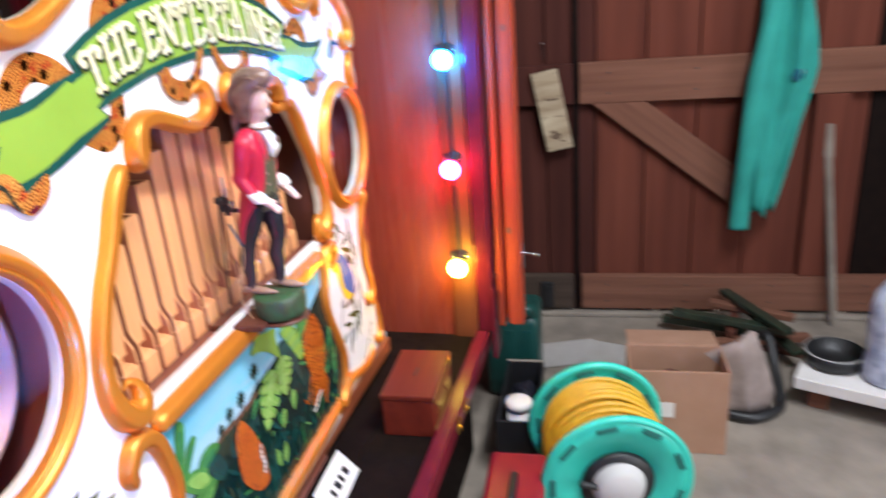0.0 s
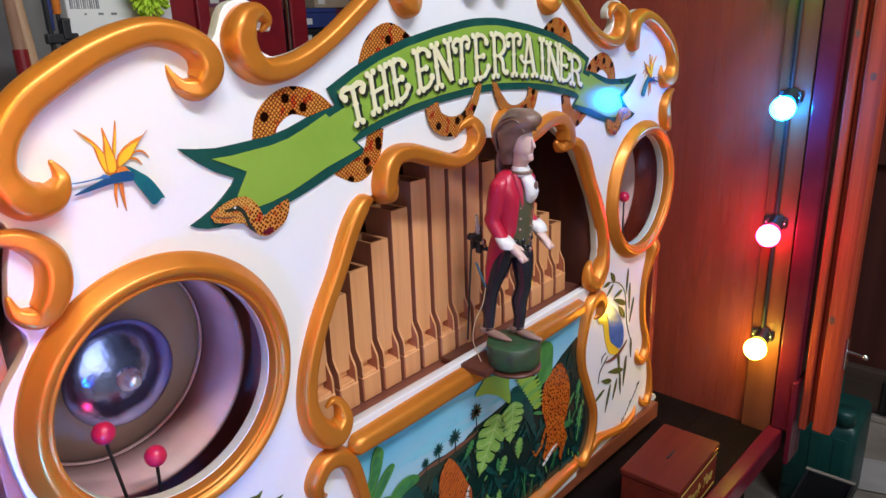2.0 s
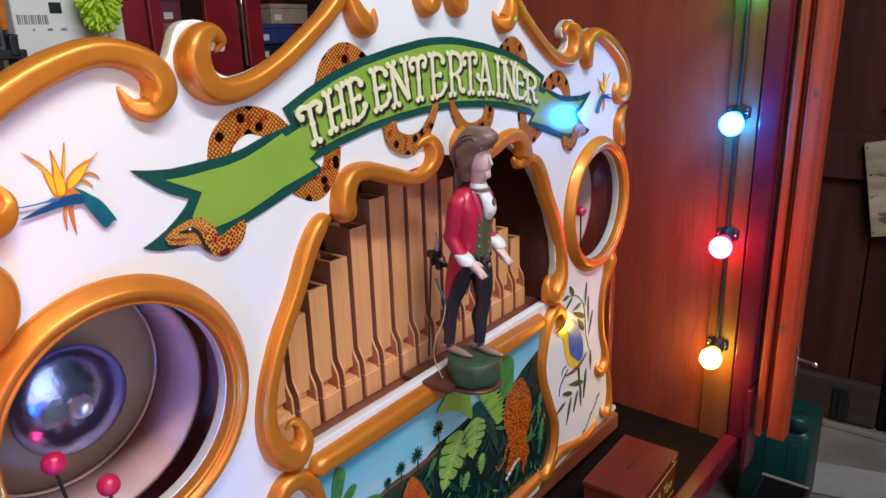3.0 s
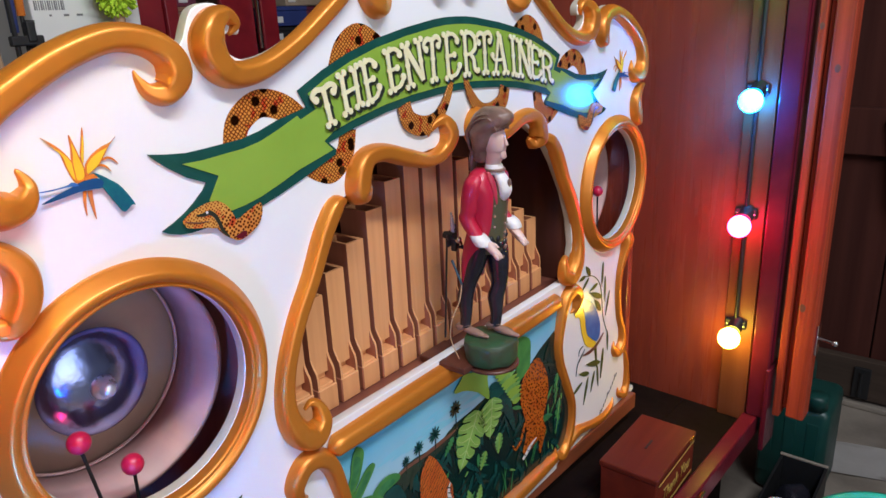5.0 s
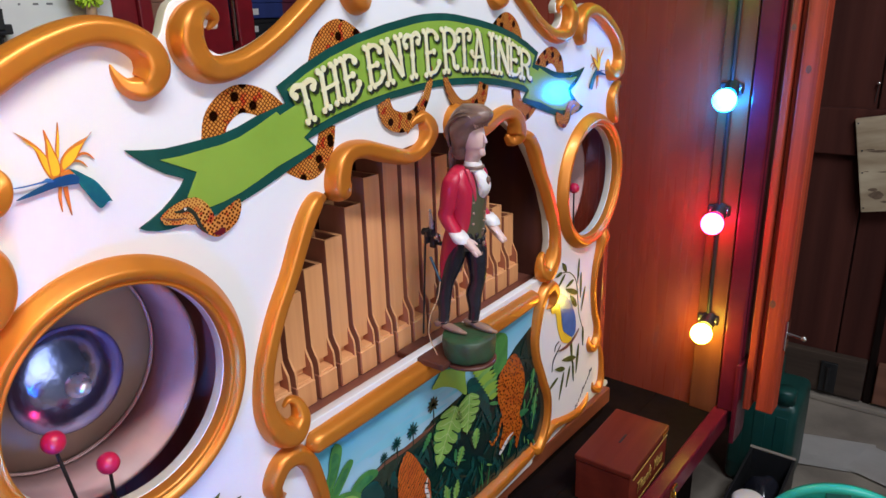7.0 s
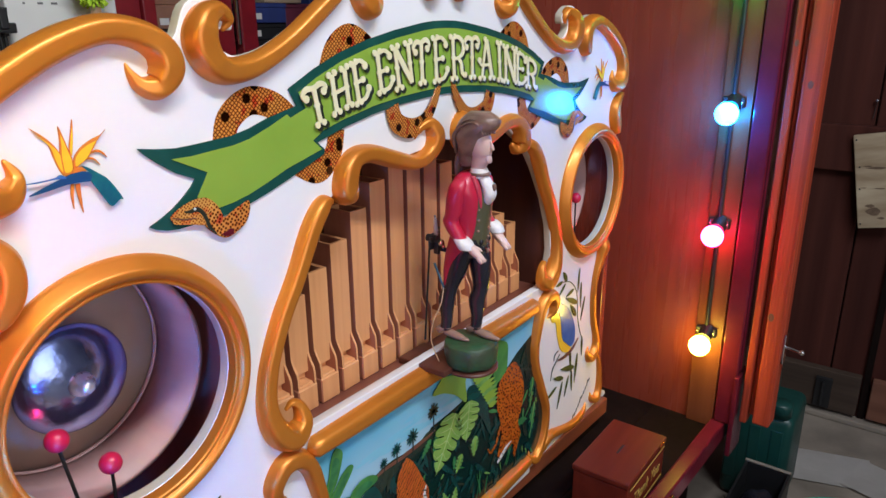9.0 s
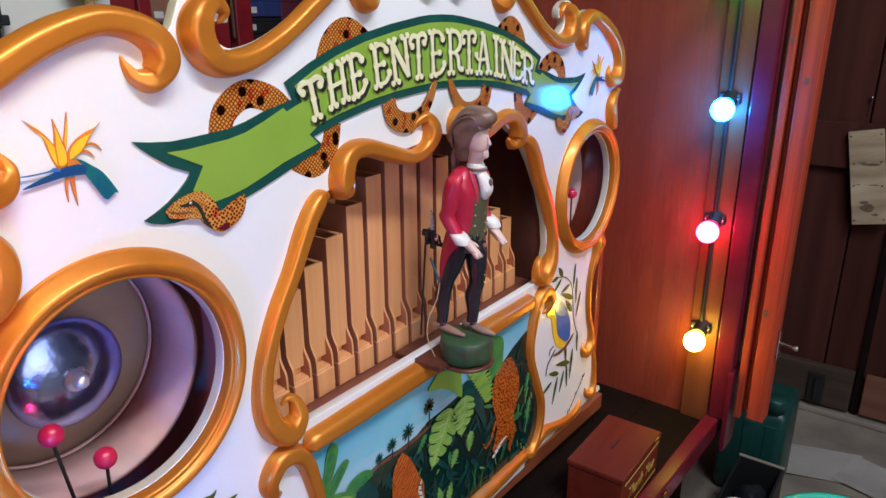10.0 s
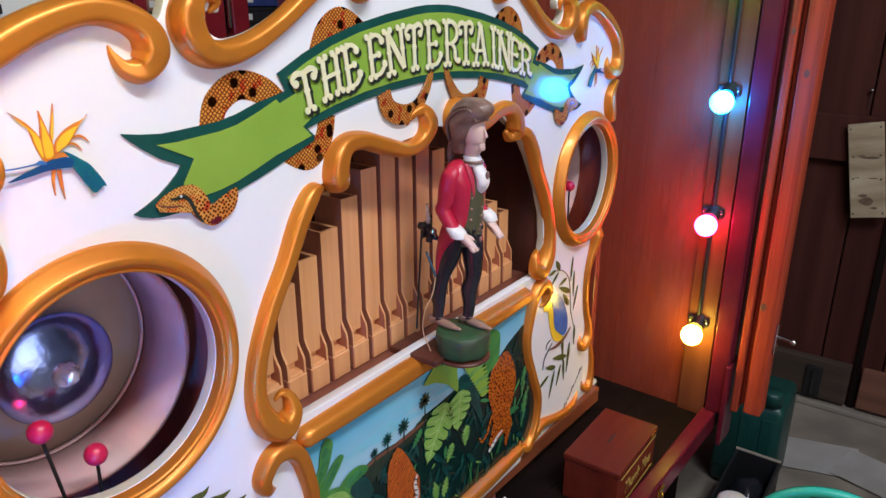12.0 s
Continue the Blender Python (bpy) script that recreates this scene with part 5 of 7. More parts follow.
# shirt front, cravat and brooch
loft(bm, [(0, -0.0180, 0.157, 0.0030, 0.0025), (0, -0.0205, 0.163, 0.0075, 0.0050), (0, -0.0215, 0.171, 0.0090, 0.0062), (0, -0.0185, 0.180, 0.0085, 0.0062), (0, -0.0130, 0.188, 0.0070, 0.0060), (0, -0.0110, 0.192, 0.0050, 0.0045)], 6)
fball(0, -0.0268, 0.178, (0.0026, 0.0020, 0.0046), 2)
loft(bm, [(0, -0.0085, 0.1870, 0.0108, 0.0104), (0, -0.0080, 0.1925, 0.0098, 0.0098), (0, -0.0075, 0.1965, 0.0088, 0.0088)], 6)
loft(bm, [(0, -0.0090, 0.1895, 0.0112, 0.0112), (0, -0.0088, 0.1912, 0.0113, 0.0113), (0, -0.0085, 0.1925, 0.0108, 0.0108)], 2)
loft(bm, [(0, -0.0065, 0.192, 0.0074, 0.0076), (0, -0.0070, 0.200, 0.0072, 0.0078), (0, -0.0075, 0.208, 0.0076, 0.0090)], 1)
# belt
loft(bm, [(0, -0.001, 0.108, 0.0215, 0.0172), (0, -0.001, 0.113, 0.0212, 0.0170), (0, -0.001, 0.118, 0.0205, 0.0165)], 3)
for k in range(14):
    a = math.pi * (0.06 + 0.88 * k / 13)
    fball(0.0205 * math.cos(a), -0.001 - 0.0170 * math.sin(a), 0.1125 + 0.004 * (-1) ** k, (0.0030, 0.0022, 0.0036), 2 if k % 3 == 0 else 3)
for k in range(5):
    fball(0.006 + 0.002 * (k % 2), -0.0185 + 0.001 * k, 0.104 - 0.006 * k, (0.0024, 0.0020, 0.0034), 3 if k % 2 else 2)
# arms: upper arm, forearm, lace cuff, plain mitten of a glove
for s, el, wr, ha in ((-1, (0.0290, 0.008, 0.141), (0.0275, -0.006, 0.121), (0.026, -0.017, 0.115)), (1, (0.0290, 0.006, 0.140), (0.028, -0.008, 0.127), (0.026, -0.018, 0.117))):
    loft(bm, [(s * 0.0200, 0.002, 0.187, 0.006, 0.006), (s * 0.0245, 0.002, 0.180, 0.0088, 0.0098), (s * 0.0275, 0.004, 0.165, 0.0088, 0.0098), (s * (el[0] - 0.001), el[1] - 0.002, 0.150, 0.0080, 0.0090), (s * el[0], el[1], el[2], 0.0078, 0.0088),
              (s * (el[0] + wr[0]) / 2, (el[1] + wr[1]) / 2, (el[2] + wr[2]) / 2 - 0.002, 0.0080, 0.0088), (s * wr[0], wr[1], wr[2], 0.0074, 0.0078)], 0)
    loft(bm, [(s * wr[0], wr[1] + 0.002, wr[2] + 0.004, 0.0085, 0.0085), (s * wr[0], wr[1] - 0.003, wr[2] - 0.001, 0.0100, 0.0098), (s * wr[0], wr[1] - 0.007, wr[2] - 0.007, 0.0092, 0.0088)], 6)
    loft(bm, [(s * wr[0], wr[1] - 0.004, wr[2] - 0.003, 0.0050, 0.0050), (s * ha[0], ha[1] + 0.003, ha[2] + 0.003, 0.0058, 0.0068), (s * ha[0] * 0.97, ha[1] - 0.003, ha[2] - 0.003, 0.0056, 0.0070), (s * ha[0] * 0.94, ha[1] - 0.010, ha[2] - 0.009, 0.0046, 0.0062), (s * ha[0] * 0.92, ha[1] - 0.014, ha[2] - 0.013, 0.0024, 0.0032)], 1)
    loft(bm, [(s * ha[0] * 0.86, ha[1] + 0.001, ha[2] + 0.002, 0.0024, 0.0026), (s * ha[0] * 0.76, ha[1] - 0.005, ha[2] - 0.001, 0.0022, 0.0024), (s * ha[0] * 0.72, ha[1] - 0.009, ha[2] - 0.004, 0.0012, 0.0014)], 1, 10)
    for k in range(3):
        fball(s * (ha[0] * 0.95 + 0.0035 - 0.0035 * k), ha[1] - 0.013, ha[2] - 0.011, (0.0018, 0.0050, 0.0022), 1, (38, 0, 0))
# coat buttons and waistcoat buttons
for k in range(4):
    fball(0.0015, -0.0205 + 0.0004 * k, 0.122 + 0.010 * k, 0.0014, 4)
for s in (-1, 1):
    for k in range(3):
        fball(s * 0.0115, -0.0158, 0.130 + 0.012 * k, 0.0015, 4)
# head without features but for nose and chin; combed-back hair with a tail
loft(bm, [(0, -0.006, 0.194, 0.0070, 0.0072), (0, -0.0095, 0.2035, 0.0080, 0.0095), (0, -0.0105, 0.2075, 0.0098, 0.0122), (0, -0.0095, 0.2150, 0.0112, 0.0138), (0, -0.0085, 0.2235, 0.0116, 0.0140), (0, -0.0065, 0.232, 0.0112, 0.0135), (0, -0.004, 0.240, 0.0085, 0.0100)], 1)
loft(bm, [(0, -0.0232, 0.2125, 0.0016, 0.0014), (0, -0.0250, 0.2142, 0.0022, 0.0022), (0, -0.0238, 0.2195, 0.0016, 0.0018), (0, -0.0222, 0.2240, 0.0010, 0.0010)], 1)
fball(0, -0.0195, 0.2055, (0.0048, 0.0034, 0.0030), 1)
loft(bm, [(0, 0.0060, 0.198, 0.0080, 0.0065), (0, 0.0055, 0.206, 0.0132, 0.0110), (0, 0.0020, 0.216, 0.0162, 0.0150), (0, 0.0010, 0.228, 0.0176, 0.0200), (0, -0.0060, 0.239, 0.0172, 0.0248), (0, -0.0090, 0.2480, 0.0148, 0.0220), (0, -0.0080, 0.2545, 0.0080, 0.0125)], 2, 32)
for k in range(9):
    a = -1.15 + 2.3 * k / 8
    loft(bm, [(0.0115 * math.sin(a), -0.0250 + 0.004 * abs(a), 0.2325 - 0.002 * abs(a), 0.0016, 0.0014), (0.0164 * math.sin(a), -0.016 + 0.003 * abs(a), 0.2400 + 0.0105 * math.cos(a), 0.0026, 0.0026), (0.0186 * math.sin(a), 0.003, 0.2330 + 0.0180 * math.cos(a), 0.0026, 0.0026),
              (0.0155 * math.sin(a), 0.0155, 0.2230 + 0.010 * math.cos(a), 0.0024, 0.0024), (0.0090 * math.sin(a), 0.0165, 0.207, 0.0018, 0.0018)], 2, 8)
loft(bm, [(0, 0.0140, 0.216, 0.0050, 0.0040), (0, 0.0185, 0.200, 0.0052, 0.0042), (0, 0.0190, 0.184, 0.0036, 0.0030), (0, 0.0185, 0.172, 0.0012, 0.0012)], 2, 12)
for v in bm.verts:
    z = v.co.z - F0
    if z > 0.2052:
        v.co = Vector((FX + (v.co.x - FX) * 0.95, FY - 0.006 + (v.co.y - FY + 0.006) * 0.95, F0 + 0.2565 - (0.2565 - z) * 0.92))
    v.co.z = F0 + (v.co.z - F0) * 1.015
    v.co.y += 0.008 - 0.085 * z
    v.co.x += 0.001 - 0.034 * z + 0.009 * math.sin(math.pi * max(0.0, min(1.0, z / 0.23)))
figure = tagged(obj("conductor_figure", bm, [COAT, SKIN, HAIR, TROUSER, SHOE, VEST, LACE, LAPEL]), "painted carved figurine in a crimson coat on a bracket", "figurine")
bm = bmesh.new()
lathe([(0.0, 0.0), (0.020, 0.0003), (0.0270, 0.0015), (0.0298, 0.005), (0.0308, 0.012), (0.0312, 0.023), (0.0308, 0.0280), (0.0295, 0.0296), (0.018, 0.0300), (0.0, 0.0302)], (FX, FY - 0.006, 0.6255), "Z", 40, bm)
for v in bm.verts:
    n = noise.noise(v.co * 60)
    v.co.x += 0.0034 * n
    v.co.z += 0.0012 * n if v.co.z < 0.65 else 0.0003 * n
base = lathe([(0.0, 0.0), (0.026, 0.0), (0.0315, 0.002), (0.0315, 0.0045), (0.029, 0.0054), (0.0, 0.0054)], (FX, FY - 0.006, 0.6200), "Z", 40)
box(FX - 0.044, FX + 0.004, -0.036, 0.030, 0.6223, 0.6300, 0.0015, base)
shelf = tagged(obj("bracket_shelf", base, CASE), "thin dark brown wooden shelf carrying the bracket", "shelf")
bracket = tagged(obj("figure_bracket", bm, MOSS), "rounded moss-green painted bracket under the figurine", "bracket")
mech = thing("figure_linkage", (0.0, 0.01, 0.76), "small black lever linkage behind the figurine", "linkage")
part("plate", box(-0.021, -0.006, 0.004, 0.008, 0.757, 0.775, 0.001), RUBBER, mech)
part("lug", tube((-0.019, -0.004, 0.771), (-0.019, 0.010, 0.771), 0.0042, seg=12), RUBBER, mech)
part("lug", tube((-0.009, -0.003, 0.760), (-0.009, 0.010, 0.760), 0.0048, seg=12), RUBBER, mech)
part("link", box(-0.0165, -0.0125, -0.003, 0.004, 0.752, 0.784, 0.001), RUBBER, mech)
part("lever", tube((-0.016, 0.000, 0.776), (-0.026, -0.006, 0.800), 0.0030, 0.0012, seg=10), NUT, mech, "grey metal lever")
part("lever", tube((-0.021, 0.002, 0.768), (-0.029, -0.002, 0.776), 0.0026, 0.0014, seg=10), RUBBER, mech)
part("bolt", ball((-0.014, -0.005, 0.766), 0.0040), CHROME, mech)
part("bolt", ball((-0.009, -0.004, 0.760), 0.0026), CHROME, mech)
part("arm", tube((-0.010, 0.002, 0.757), (0.002, -0.020, 0.752), 0.0026, seg=10), RUBBER, mech)
part("rod", tube((-0.016, 0.010, 0.757), (-0.014, 0.020, 0.640), 0.0012, seg=8), RUBBER, mech, "thin dark rod")
part("wire", tube((-0.028, -0.006, 0.746), (-0.022, -0.014, 0.717), 0.0014, seg=8), NAVY_P, mech, "thin blue wire")
bm, way = bmesh.new(), spline([(-0.022, -0.014, 0.718), (-0.030, -0.016, 0.700), (-0.042, -0.014, 0.682), (-0.046, -0.014, 0.660), (-0.040, -0.020, 0.634)], 4)
for a, b in zip(way, way[1:]):
    tube(a, b, 0.0006, bm=bm, seg=8)
part("wire", bm, HANDLE, mech, "thin curved wire")

# ---- case around the organ: platform, lip, side panels with lamps; it stands a little askew to the front ----
ASKEW = Matrix.Translation((0.59, -0.15, 0)) @ pose(0, 0, 0, 0, 0, -2.6) @ Matrix.Translation((-0.59, 0.15, 0))
PLAT = 0.283


def askew(bm):
    bm.transform(ASKEW)
    return bm


deck = thing("platform", (0.0, 0.1, 0.25), "black painted boarded platform carrying the organ", "platform")
for y0, y1 in ((-0.173, -0.062), (-0.061, 0.079), (0.080, 0.219), (0.220, 0.36)):
    part("deck_board", askew(box(-0.64, 0.62, y0, y1, 0.250, PLAT, 0.0003)), BLACK, deck)
sheet = thing("price_card", (0.08, -0.05, PLAT), "small white card with dark marks leaning at the organ's foot", "card")
sheet.matrix_basis = pose(0.139, -0.051, PLAT + 0.0004, 47, 0, 0)
for nm, bmx, mt in [("card", box(-0.105, 0.0, 0.0, 0.047, 0.0, 0.0012), PAPER)] + [("mark", box(-0.080 + 0.017 * k, -0.072 + 0.017 * k + 0.003 * (k % 2), 0.014, 0.028, 0.0013, 0.0016), RUBBER) for k in range(4)]:
    o = obj(nm, bmx, mt)
    o.parent = sheet
tagged(obj("platform_lip", askew(box(-0.64, 0.62, -0.199, -0.1735, 0.262, 0.300, 0.003)), LIP), "maroon painted lip along the platform's front", "trim")
bm = askew(box(-0.60, 0.58, -0.15, 0.33, 0.0, 0.25))
tagged(obj("plinth", bm, BLACK), "dark low plinth standing on the floor", "plinth")
for x in (0.272, 0.330):
    hasp = thing("brass_hasp", (x, -0.20, 0.262), "small brass hasp on the maroon platform lip", "hasp", "hasps on the lip")
    part("leaf", askew(box(x - 0.009, x + 0.009, -0.2012, -0.1991, 0.270, 0.292, 0.0008)), BRASS, hasp)
    part("knuckle", askew(tube((x - 0.009, -0.2018, 0.292), (x + 0.009, -0.2018, 0.292), 0.0026, seg=12)), BRASS, hasp)
    part("staple", askew(box(x - 0.003, x + 0.003, -0.2060, -0.2013, 0.274, 0.282, 0.001)), BRASS, hasp)
bar = thing("base_bar", (0.2, -0.01, PLAT), "red-brown wooden bar along the foot of the organ front", "bar")
part("bar", askew(box(0.030, 0.480, -0.0170, 0.0080, 0.305, 0.3345, 0.002)), STRIP_WOOD, bar)
part("packing", askew(box(0.040, 0.470, -0.0080, 0.0080, PLAT + 0.0003, 0.3048)), BLACK, bar)


def side_frame(s):
    X = lambda a, b: (min(s * a, s * b), max(s * a, s * b))
    f = thing("side_frame", (s * 0.60, -0.1, PLAT), "varnished brown plywood side with a maroon post", "side panel", "side frames")
    part("panel", askew(box(*X(0.596, 0.608), -0.178, 0.60, PLAT + 0.0002, 1.95)), PANEL, f, "varnished brown plywood panel")
    part("batten", askew(box(*X(0.586, 0.596), -0.177, -0.128, PLAT + 0.0002, 1.95, 0.0015)), BATTEN, f, "lighter brown batten")
    part("post", askew(box(*X(0.582, 0.625), -0.211, -0.1795, 0.3004, 1.95, 0.003)), MAROON, f, "maroon painted post")
    part("post_foot", askew(box(*X(0.576, 0.636), -0.216, -0.2075, 0.24, 0.40, 0.002)), MAROON, f, "maroon painted foot block")
    part("post_edge", askew(box(*X(0.590, 0.598), -0.2140, -0.2113, 0.41, 1.95)), MAROON, f)
    return f


def cedar_door(s):
    X = lambda a, b: (min(s * a, s * b), max(s * a, s * b))
    d = thing("cedar_shutter", (s * 0.61, -0.24, 0.31), "red cedar board shutter folded back beside the post", "shutter", "shutters")
    for a, b, z0, dx in ((-0.2335, -0.2215, 0.311, 0.0), (-0.2430, -0.2345, 0.325, 0.012), (-0.2720, -0.2440, 0.317, -0.002)):
        part("board", askew(box(*X(0.588 + dx, 0.622), a, b, z0, 1.95, 0.0025)), ORANGE, d)
    for y, z, r in ((-0.2500, 0.523, 0.0052), (-0.2560, 0.905, 0.0044), (-0.2280, 0.965, 0.0036), (-0.2590, 1.10, 0.0048)):
        part("knot", askew(ball((s * (0.5862 if y < -0.244 else 0.5882), y, z), (0.0006, r, r * 1.5), u=14, v=8)), PERCH, d, "dark oval knot")
    return d


for s in (-1, 1):
    side_frame(s)
cedar_door(1)

BULB_GLASS = {}


def festoon_lamp(s, i, z, colour, name):
    x, y = s * 0.549, -0.148
    if (name, s) not in BULB_GLASS:
        BULB_GLASS[name, s] = glow(name + "_lamp_glass", colour, BULB_E[{"blue": "left", "red": "left_red"}.get(name, name) if s < 0 else name])
    lamp = thing("festoon_lamp", (s * 0.585, y, z), name + " round festoon lamp glowing in a black holder", "lamp", "festoon lamps")
    part("globe", ball((x, y, z), 0.0180), BULB_GLASS[name, s], lamp, "glowing " + name + " globe")
    end = Vector((s * 0.5855, y - 0.002, z + 0.016))
    a = Vector((x, y, z))
    d = (end - a).normalized()
    part("holder", tube(a + d * 0.019, a + d * 0.042, 0.0120, 0.0135, seg=20), RUBBER, lamp, "black lamp holder")
    bm = box(min(s * 0.578, s * 0.5865), max(s * 0.578, s * 0.5865), y - 0.018, y + 0.018, z + 0.006, z + 0.024, 0.003)
    part("saddle", bm, RUBBER, lamp)
    for o in (-0.014, 0.014):
        part("screw", ball((s * 0.5775, y + o, z + 0.015), (0.0012, 0.0022, 0.0022), u=8, v=6), CHROME, lamp)


ZS = [0.455, 0.656, 0.858, 1.060, 1.262]
for z, (c, n) in zip(ZS, ((YELLOW, "yellow"), (RED, "red"), (BLUE, "blue"), (GREEN, "green"), (YELLOW, "yellow"))):
    festoon_lamp(1, 0, z, c, n)
for z, (c, n) in zip(ZS, ((RED, "red"), (BLUE, "blue"), (RED, "red"), (YELLOW, "yellow"), (GREEN, "green"))):
    festoon_lamp(-1, 0, z, c, n)
for s in (-1, 1):
    bm = tube((s * 0.5822, -0.148, 0.455), (s * 0.5822, -0.148, 1.93), 0.0036, seg=10)
    tagged(obj("lamp_cable", bm, RUBBER), "black lamp cable clipped down the batten", "cable", "lamp cables")

# collecting box
BX0, BX1, BY0, BY1, BZ = 0.232, 0.384, -0.155, -0.068, 0.361
cbox = thing("collecting_box", (0.308, -0.11, PLAT), "small mahogany-stained collecting box with a coin slot", "money box")
part("body", box(BX0, BX1, BY0, BY1, PLAT + 0.0002, BZ - 0.010, 0.0015), BOXWOOD, cbox)
part("lid", box(BX0 - 0.002, BX1 + 0.002, BY0 - 0.002, BY1 + 0.002, BZ - 0.009, BZ, 0.002), BOXWOOD, cbox, "mahogany-stained lid")
part("coin_slot", box(0.296, 0.322, -0.1120, -0.1085, BZ - 0.001, BZ + 0.0006), RUBBER, cbox, "narrow coin slot")
part("gold_line", box(BX0 + 0.006, BX1 - 0.006, BY0 - 0.0024, BY0 - 0.0014, BZ - 0.0145, BZ - 0.0130), GOLDLINE, cbox)
part("gold_line", box(BX0 + 0.006, BX1 - 0.006, BY0 - 0.0010, BY0 + 0.0004, PLAT + 0.009, PLAT + 0.0105), GOLDLINE, cbox)
part("catch", box(BX1 - 0.030, BX1 - 0.012, BY0 - 0.0045, BY0 - 0.002, BZ - 0.007, BZ - 0.001, 0.0006), BRASS, cbox, "brass catch")
cu = bpy.data.curves.new("words", "FONT")
cu.body, cu.size, cu.extrude, cu.shear, cu.align_x = "Thank You", 0.030, 0.0004, 0.35, "CENTER"
cu.offset = -0.0006
tmp = new("words_drawing", cu)
me = bpy.data.meshes.new_from_object(tmp.evaluated_get(bpy.context.evaluated_depsgraph_get()))
bpy.data.objects.remove(tmp)
me.transform(Matrix.Translation(((BX0 + BX1) / 2, BY0 - 0.0012, PLAT + 0.026)) @ pose(0, 0, 0, 90, 0, 0) @ Matrix.Diagonal((0.82, 1, 1, 1)))
bm = bmesh.new()
bm.from_mesh(me)
part("lettering", bm, GOLDLINE, cbox, "gold script lettering")

# ---- things in the shed ----
# ledges, brace and fittings of the boarded door
tagged(obj("door_ledge", box(FAR_X - 0.026, FAR_X - 0.0005, -1.60, -0.381, 0.650, 0.762, 0.003), BARN_RAIL), "worn pale ledge board across the plank door", "ledge board", "ledge boards")
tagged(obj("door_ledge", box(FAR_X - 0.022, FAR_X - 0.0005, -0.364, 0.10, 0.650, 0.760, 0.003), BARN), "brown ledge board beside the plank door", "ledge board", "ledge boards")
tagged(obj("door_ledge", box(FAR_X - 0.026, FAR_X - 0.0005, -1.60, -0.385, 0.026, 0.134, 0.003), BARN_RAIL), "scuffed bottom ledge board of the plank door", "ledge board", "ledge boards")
tagged(obj("door_ledge", box(FAR_X - 0.026, FAR_X - 0.0005, -0.361, -0.06, 0.024, 0.134, 0.003), LEDGE), "dark bottom ledge board beside the plank door", "ledge board", "ledge boards")
for led, ys in ((bpy.data.objects["door_ledge"], (-1.45, -1.18, -0.92, -0.70, -0.46)), (bpy.data.objects["door_ledge.002"], (-1.45, -1.18, -0.92, -0.70, -0.46))):
    z0 = 0.706 if led.name == "door_ledge" else 0.080
    for k, y in enumerate(ys):
        for dz in (-0.028, 0.026):
            part("nail", ball((FAR_X - 0.0262, y + 0.012 * (k % 2), z0 + dz), (0.0012, 0.0034, 0.0034), u=8, v=6), RUBBER, led)
br = tagged(obj("door_brace", box(FAR_X - 0.024, FAR_X - 0.0006, -0.250, 0.250, -0.045, 0.045, 0.003), BARN_RAIL), "diagonal brace of the plank door", "brace")
br.matrix_basis = Matrix.Translation((0, -0.640, 0.530)) @ Matrix.Translation((FAR_X, 0, 0)) @ pose(0, 0, 0, 38, 0, 0) @ Matrix.Translation((-FAR_X, 0, 0))
tagged(obj("door_post", box(FAR_X - 0.012, FAR_X + 0.01, -0.380, -0.365, 0.0, 2.2), BLACK), "dark joint strip between door and wall", "trim", kind="structure")
tagged(obj("door_sill", box(FAR_X - 0.036, FAR_X - 0.001, -1.7, 0.5, 0.0, 0.016, 0.004), CONCRETE), "pale concrete sill under the plank door", "sill", kind="structure")

tagged(obj("door_stile", box(FAR_X - 0.024, FAR_X - 0.0006, -1.075, -0.990, 0.1345, 0.6495, 0.003), DOOR_BOARD), "brown upright stile of the plank door", "stile")
GAP = glow("daylight_under_door", (1.0, 0.96, 0.9), 5.0)
for y, w in ((-0.603, 0.010), (-0.685, 0.016), (-0.789, 0.010), (-1.120, 0.014)):
    tagged(obj("daylight_gap", box(FAR_X - 0.0005, FAR_X + 0.001, y - w / 2, y + w / 2, 0.0165, 0.0225), GAP), "bright chink of daylight under the plank door", "gap", "chinks under the door", kind="structure")

note = thing("notice_board", (FAR_X, -0.325, 0.52), "pale weathered board with dark marks nailed to planks", "board")
note.matrix_basis = Matrix.Translation((FAR_X - 0.0265, -0.307, 0.637)) @ pose(0, 0, 0, -11.0, 0, 0)
bm = box(-0.014, 0.0, -0.036, 0.036, -0.111, 0.111, 0.002)
n1 = obj("face", bm, NOTICE)
n1.parent = note
for z, w, h, o in ((0.030, 0.022, 0.0030, -0.006), (0.036, 0.010, 0.0016, 0.010), (-0.018, 0.012, 0.0014, -0.012), (-0.014, 0.006, 0.0010, 0.020), (-0.072, 0.016, 0.0100, 0.004), (-0.058, 0.010, 0.0040, 0.010), (-0.088, 0.008, 0.0030, -0.012)):
    blot = leaf_shape(o - w, z, 2 * w, 2 * h, 4)
    bm = bmesh.new()
    bm.faces.new([bm.verts.new((-0.0146, u + 0.002 * noise.noise(Vector((u * 300, q * 300, 0))), q)) for u, q in blot[:23] + blot[24:-1]])
    m = obj("dark_stain", bm, STAIN)
    m.parent = note
for sy, sz in ((-0.030, 0.10), (0.030, 0.10), (-0.03, -0.1), (0.03, -0.1), (-0.028, 0.036), (0.028, -0.016), (-0.028, -0.020), (0.026, 0.036)):
    m = obj("nail", ball((-0.0145, sy, sz), 0.002, u=8, v=6), RUBBER)
    m.parent = note


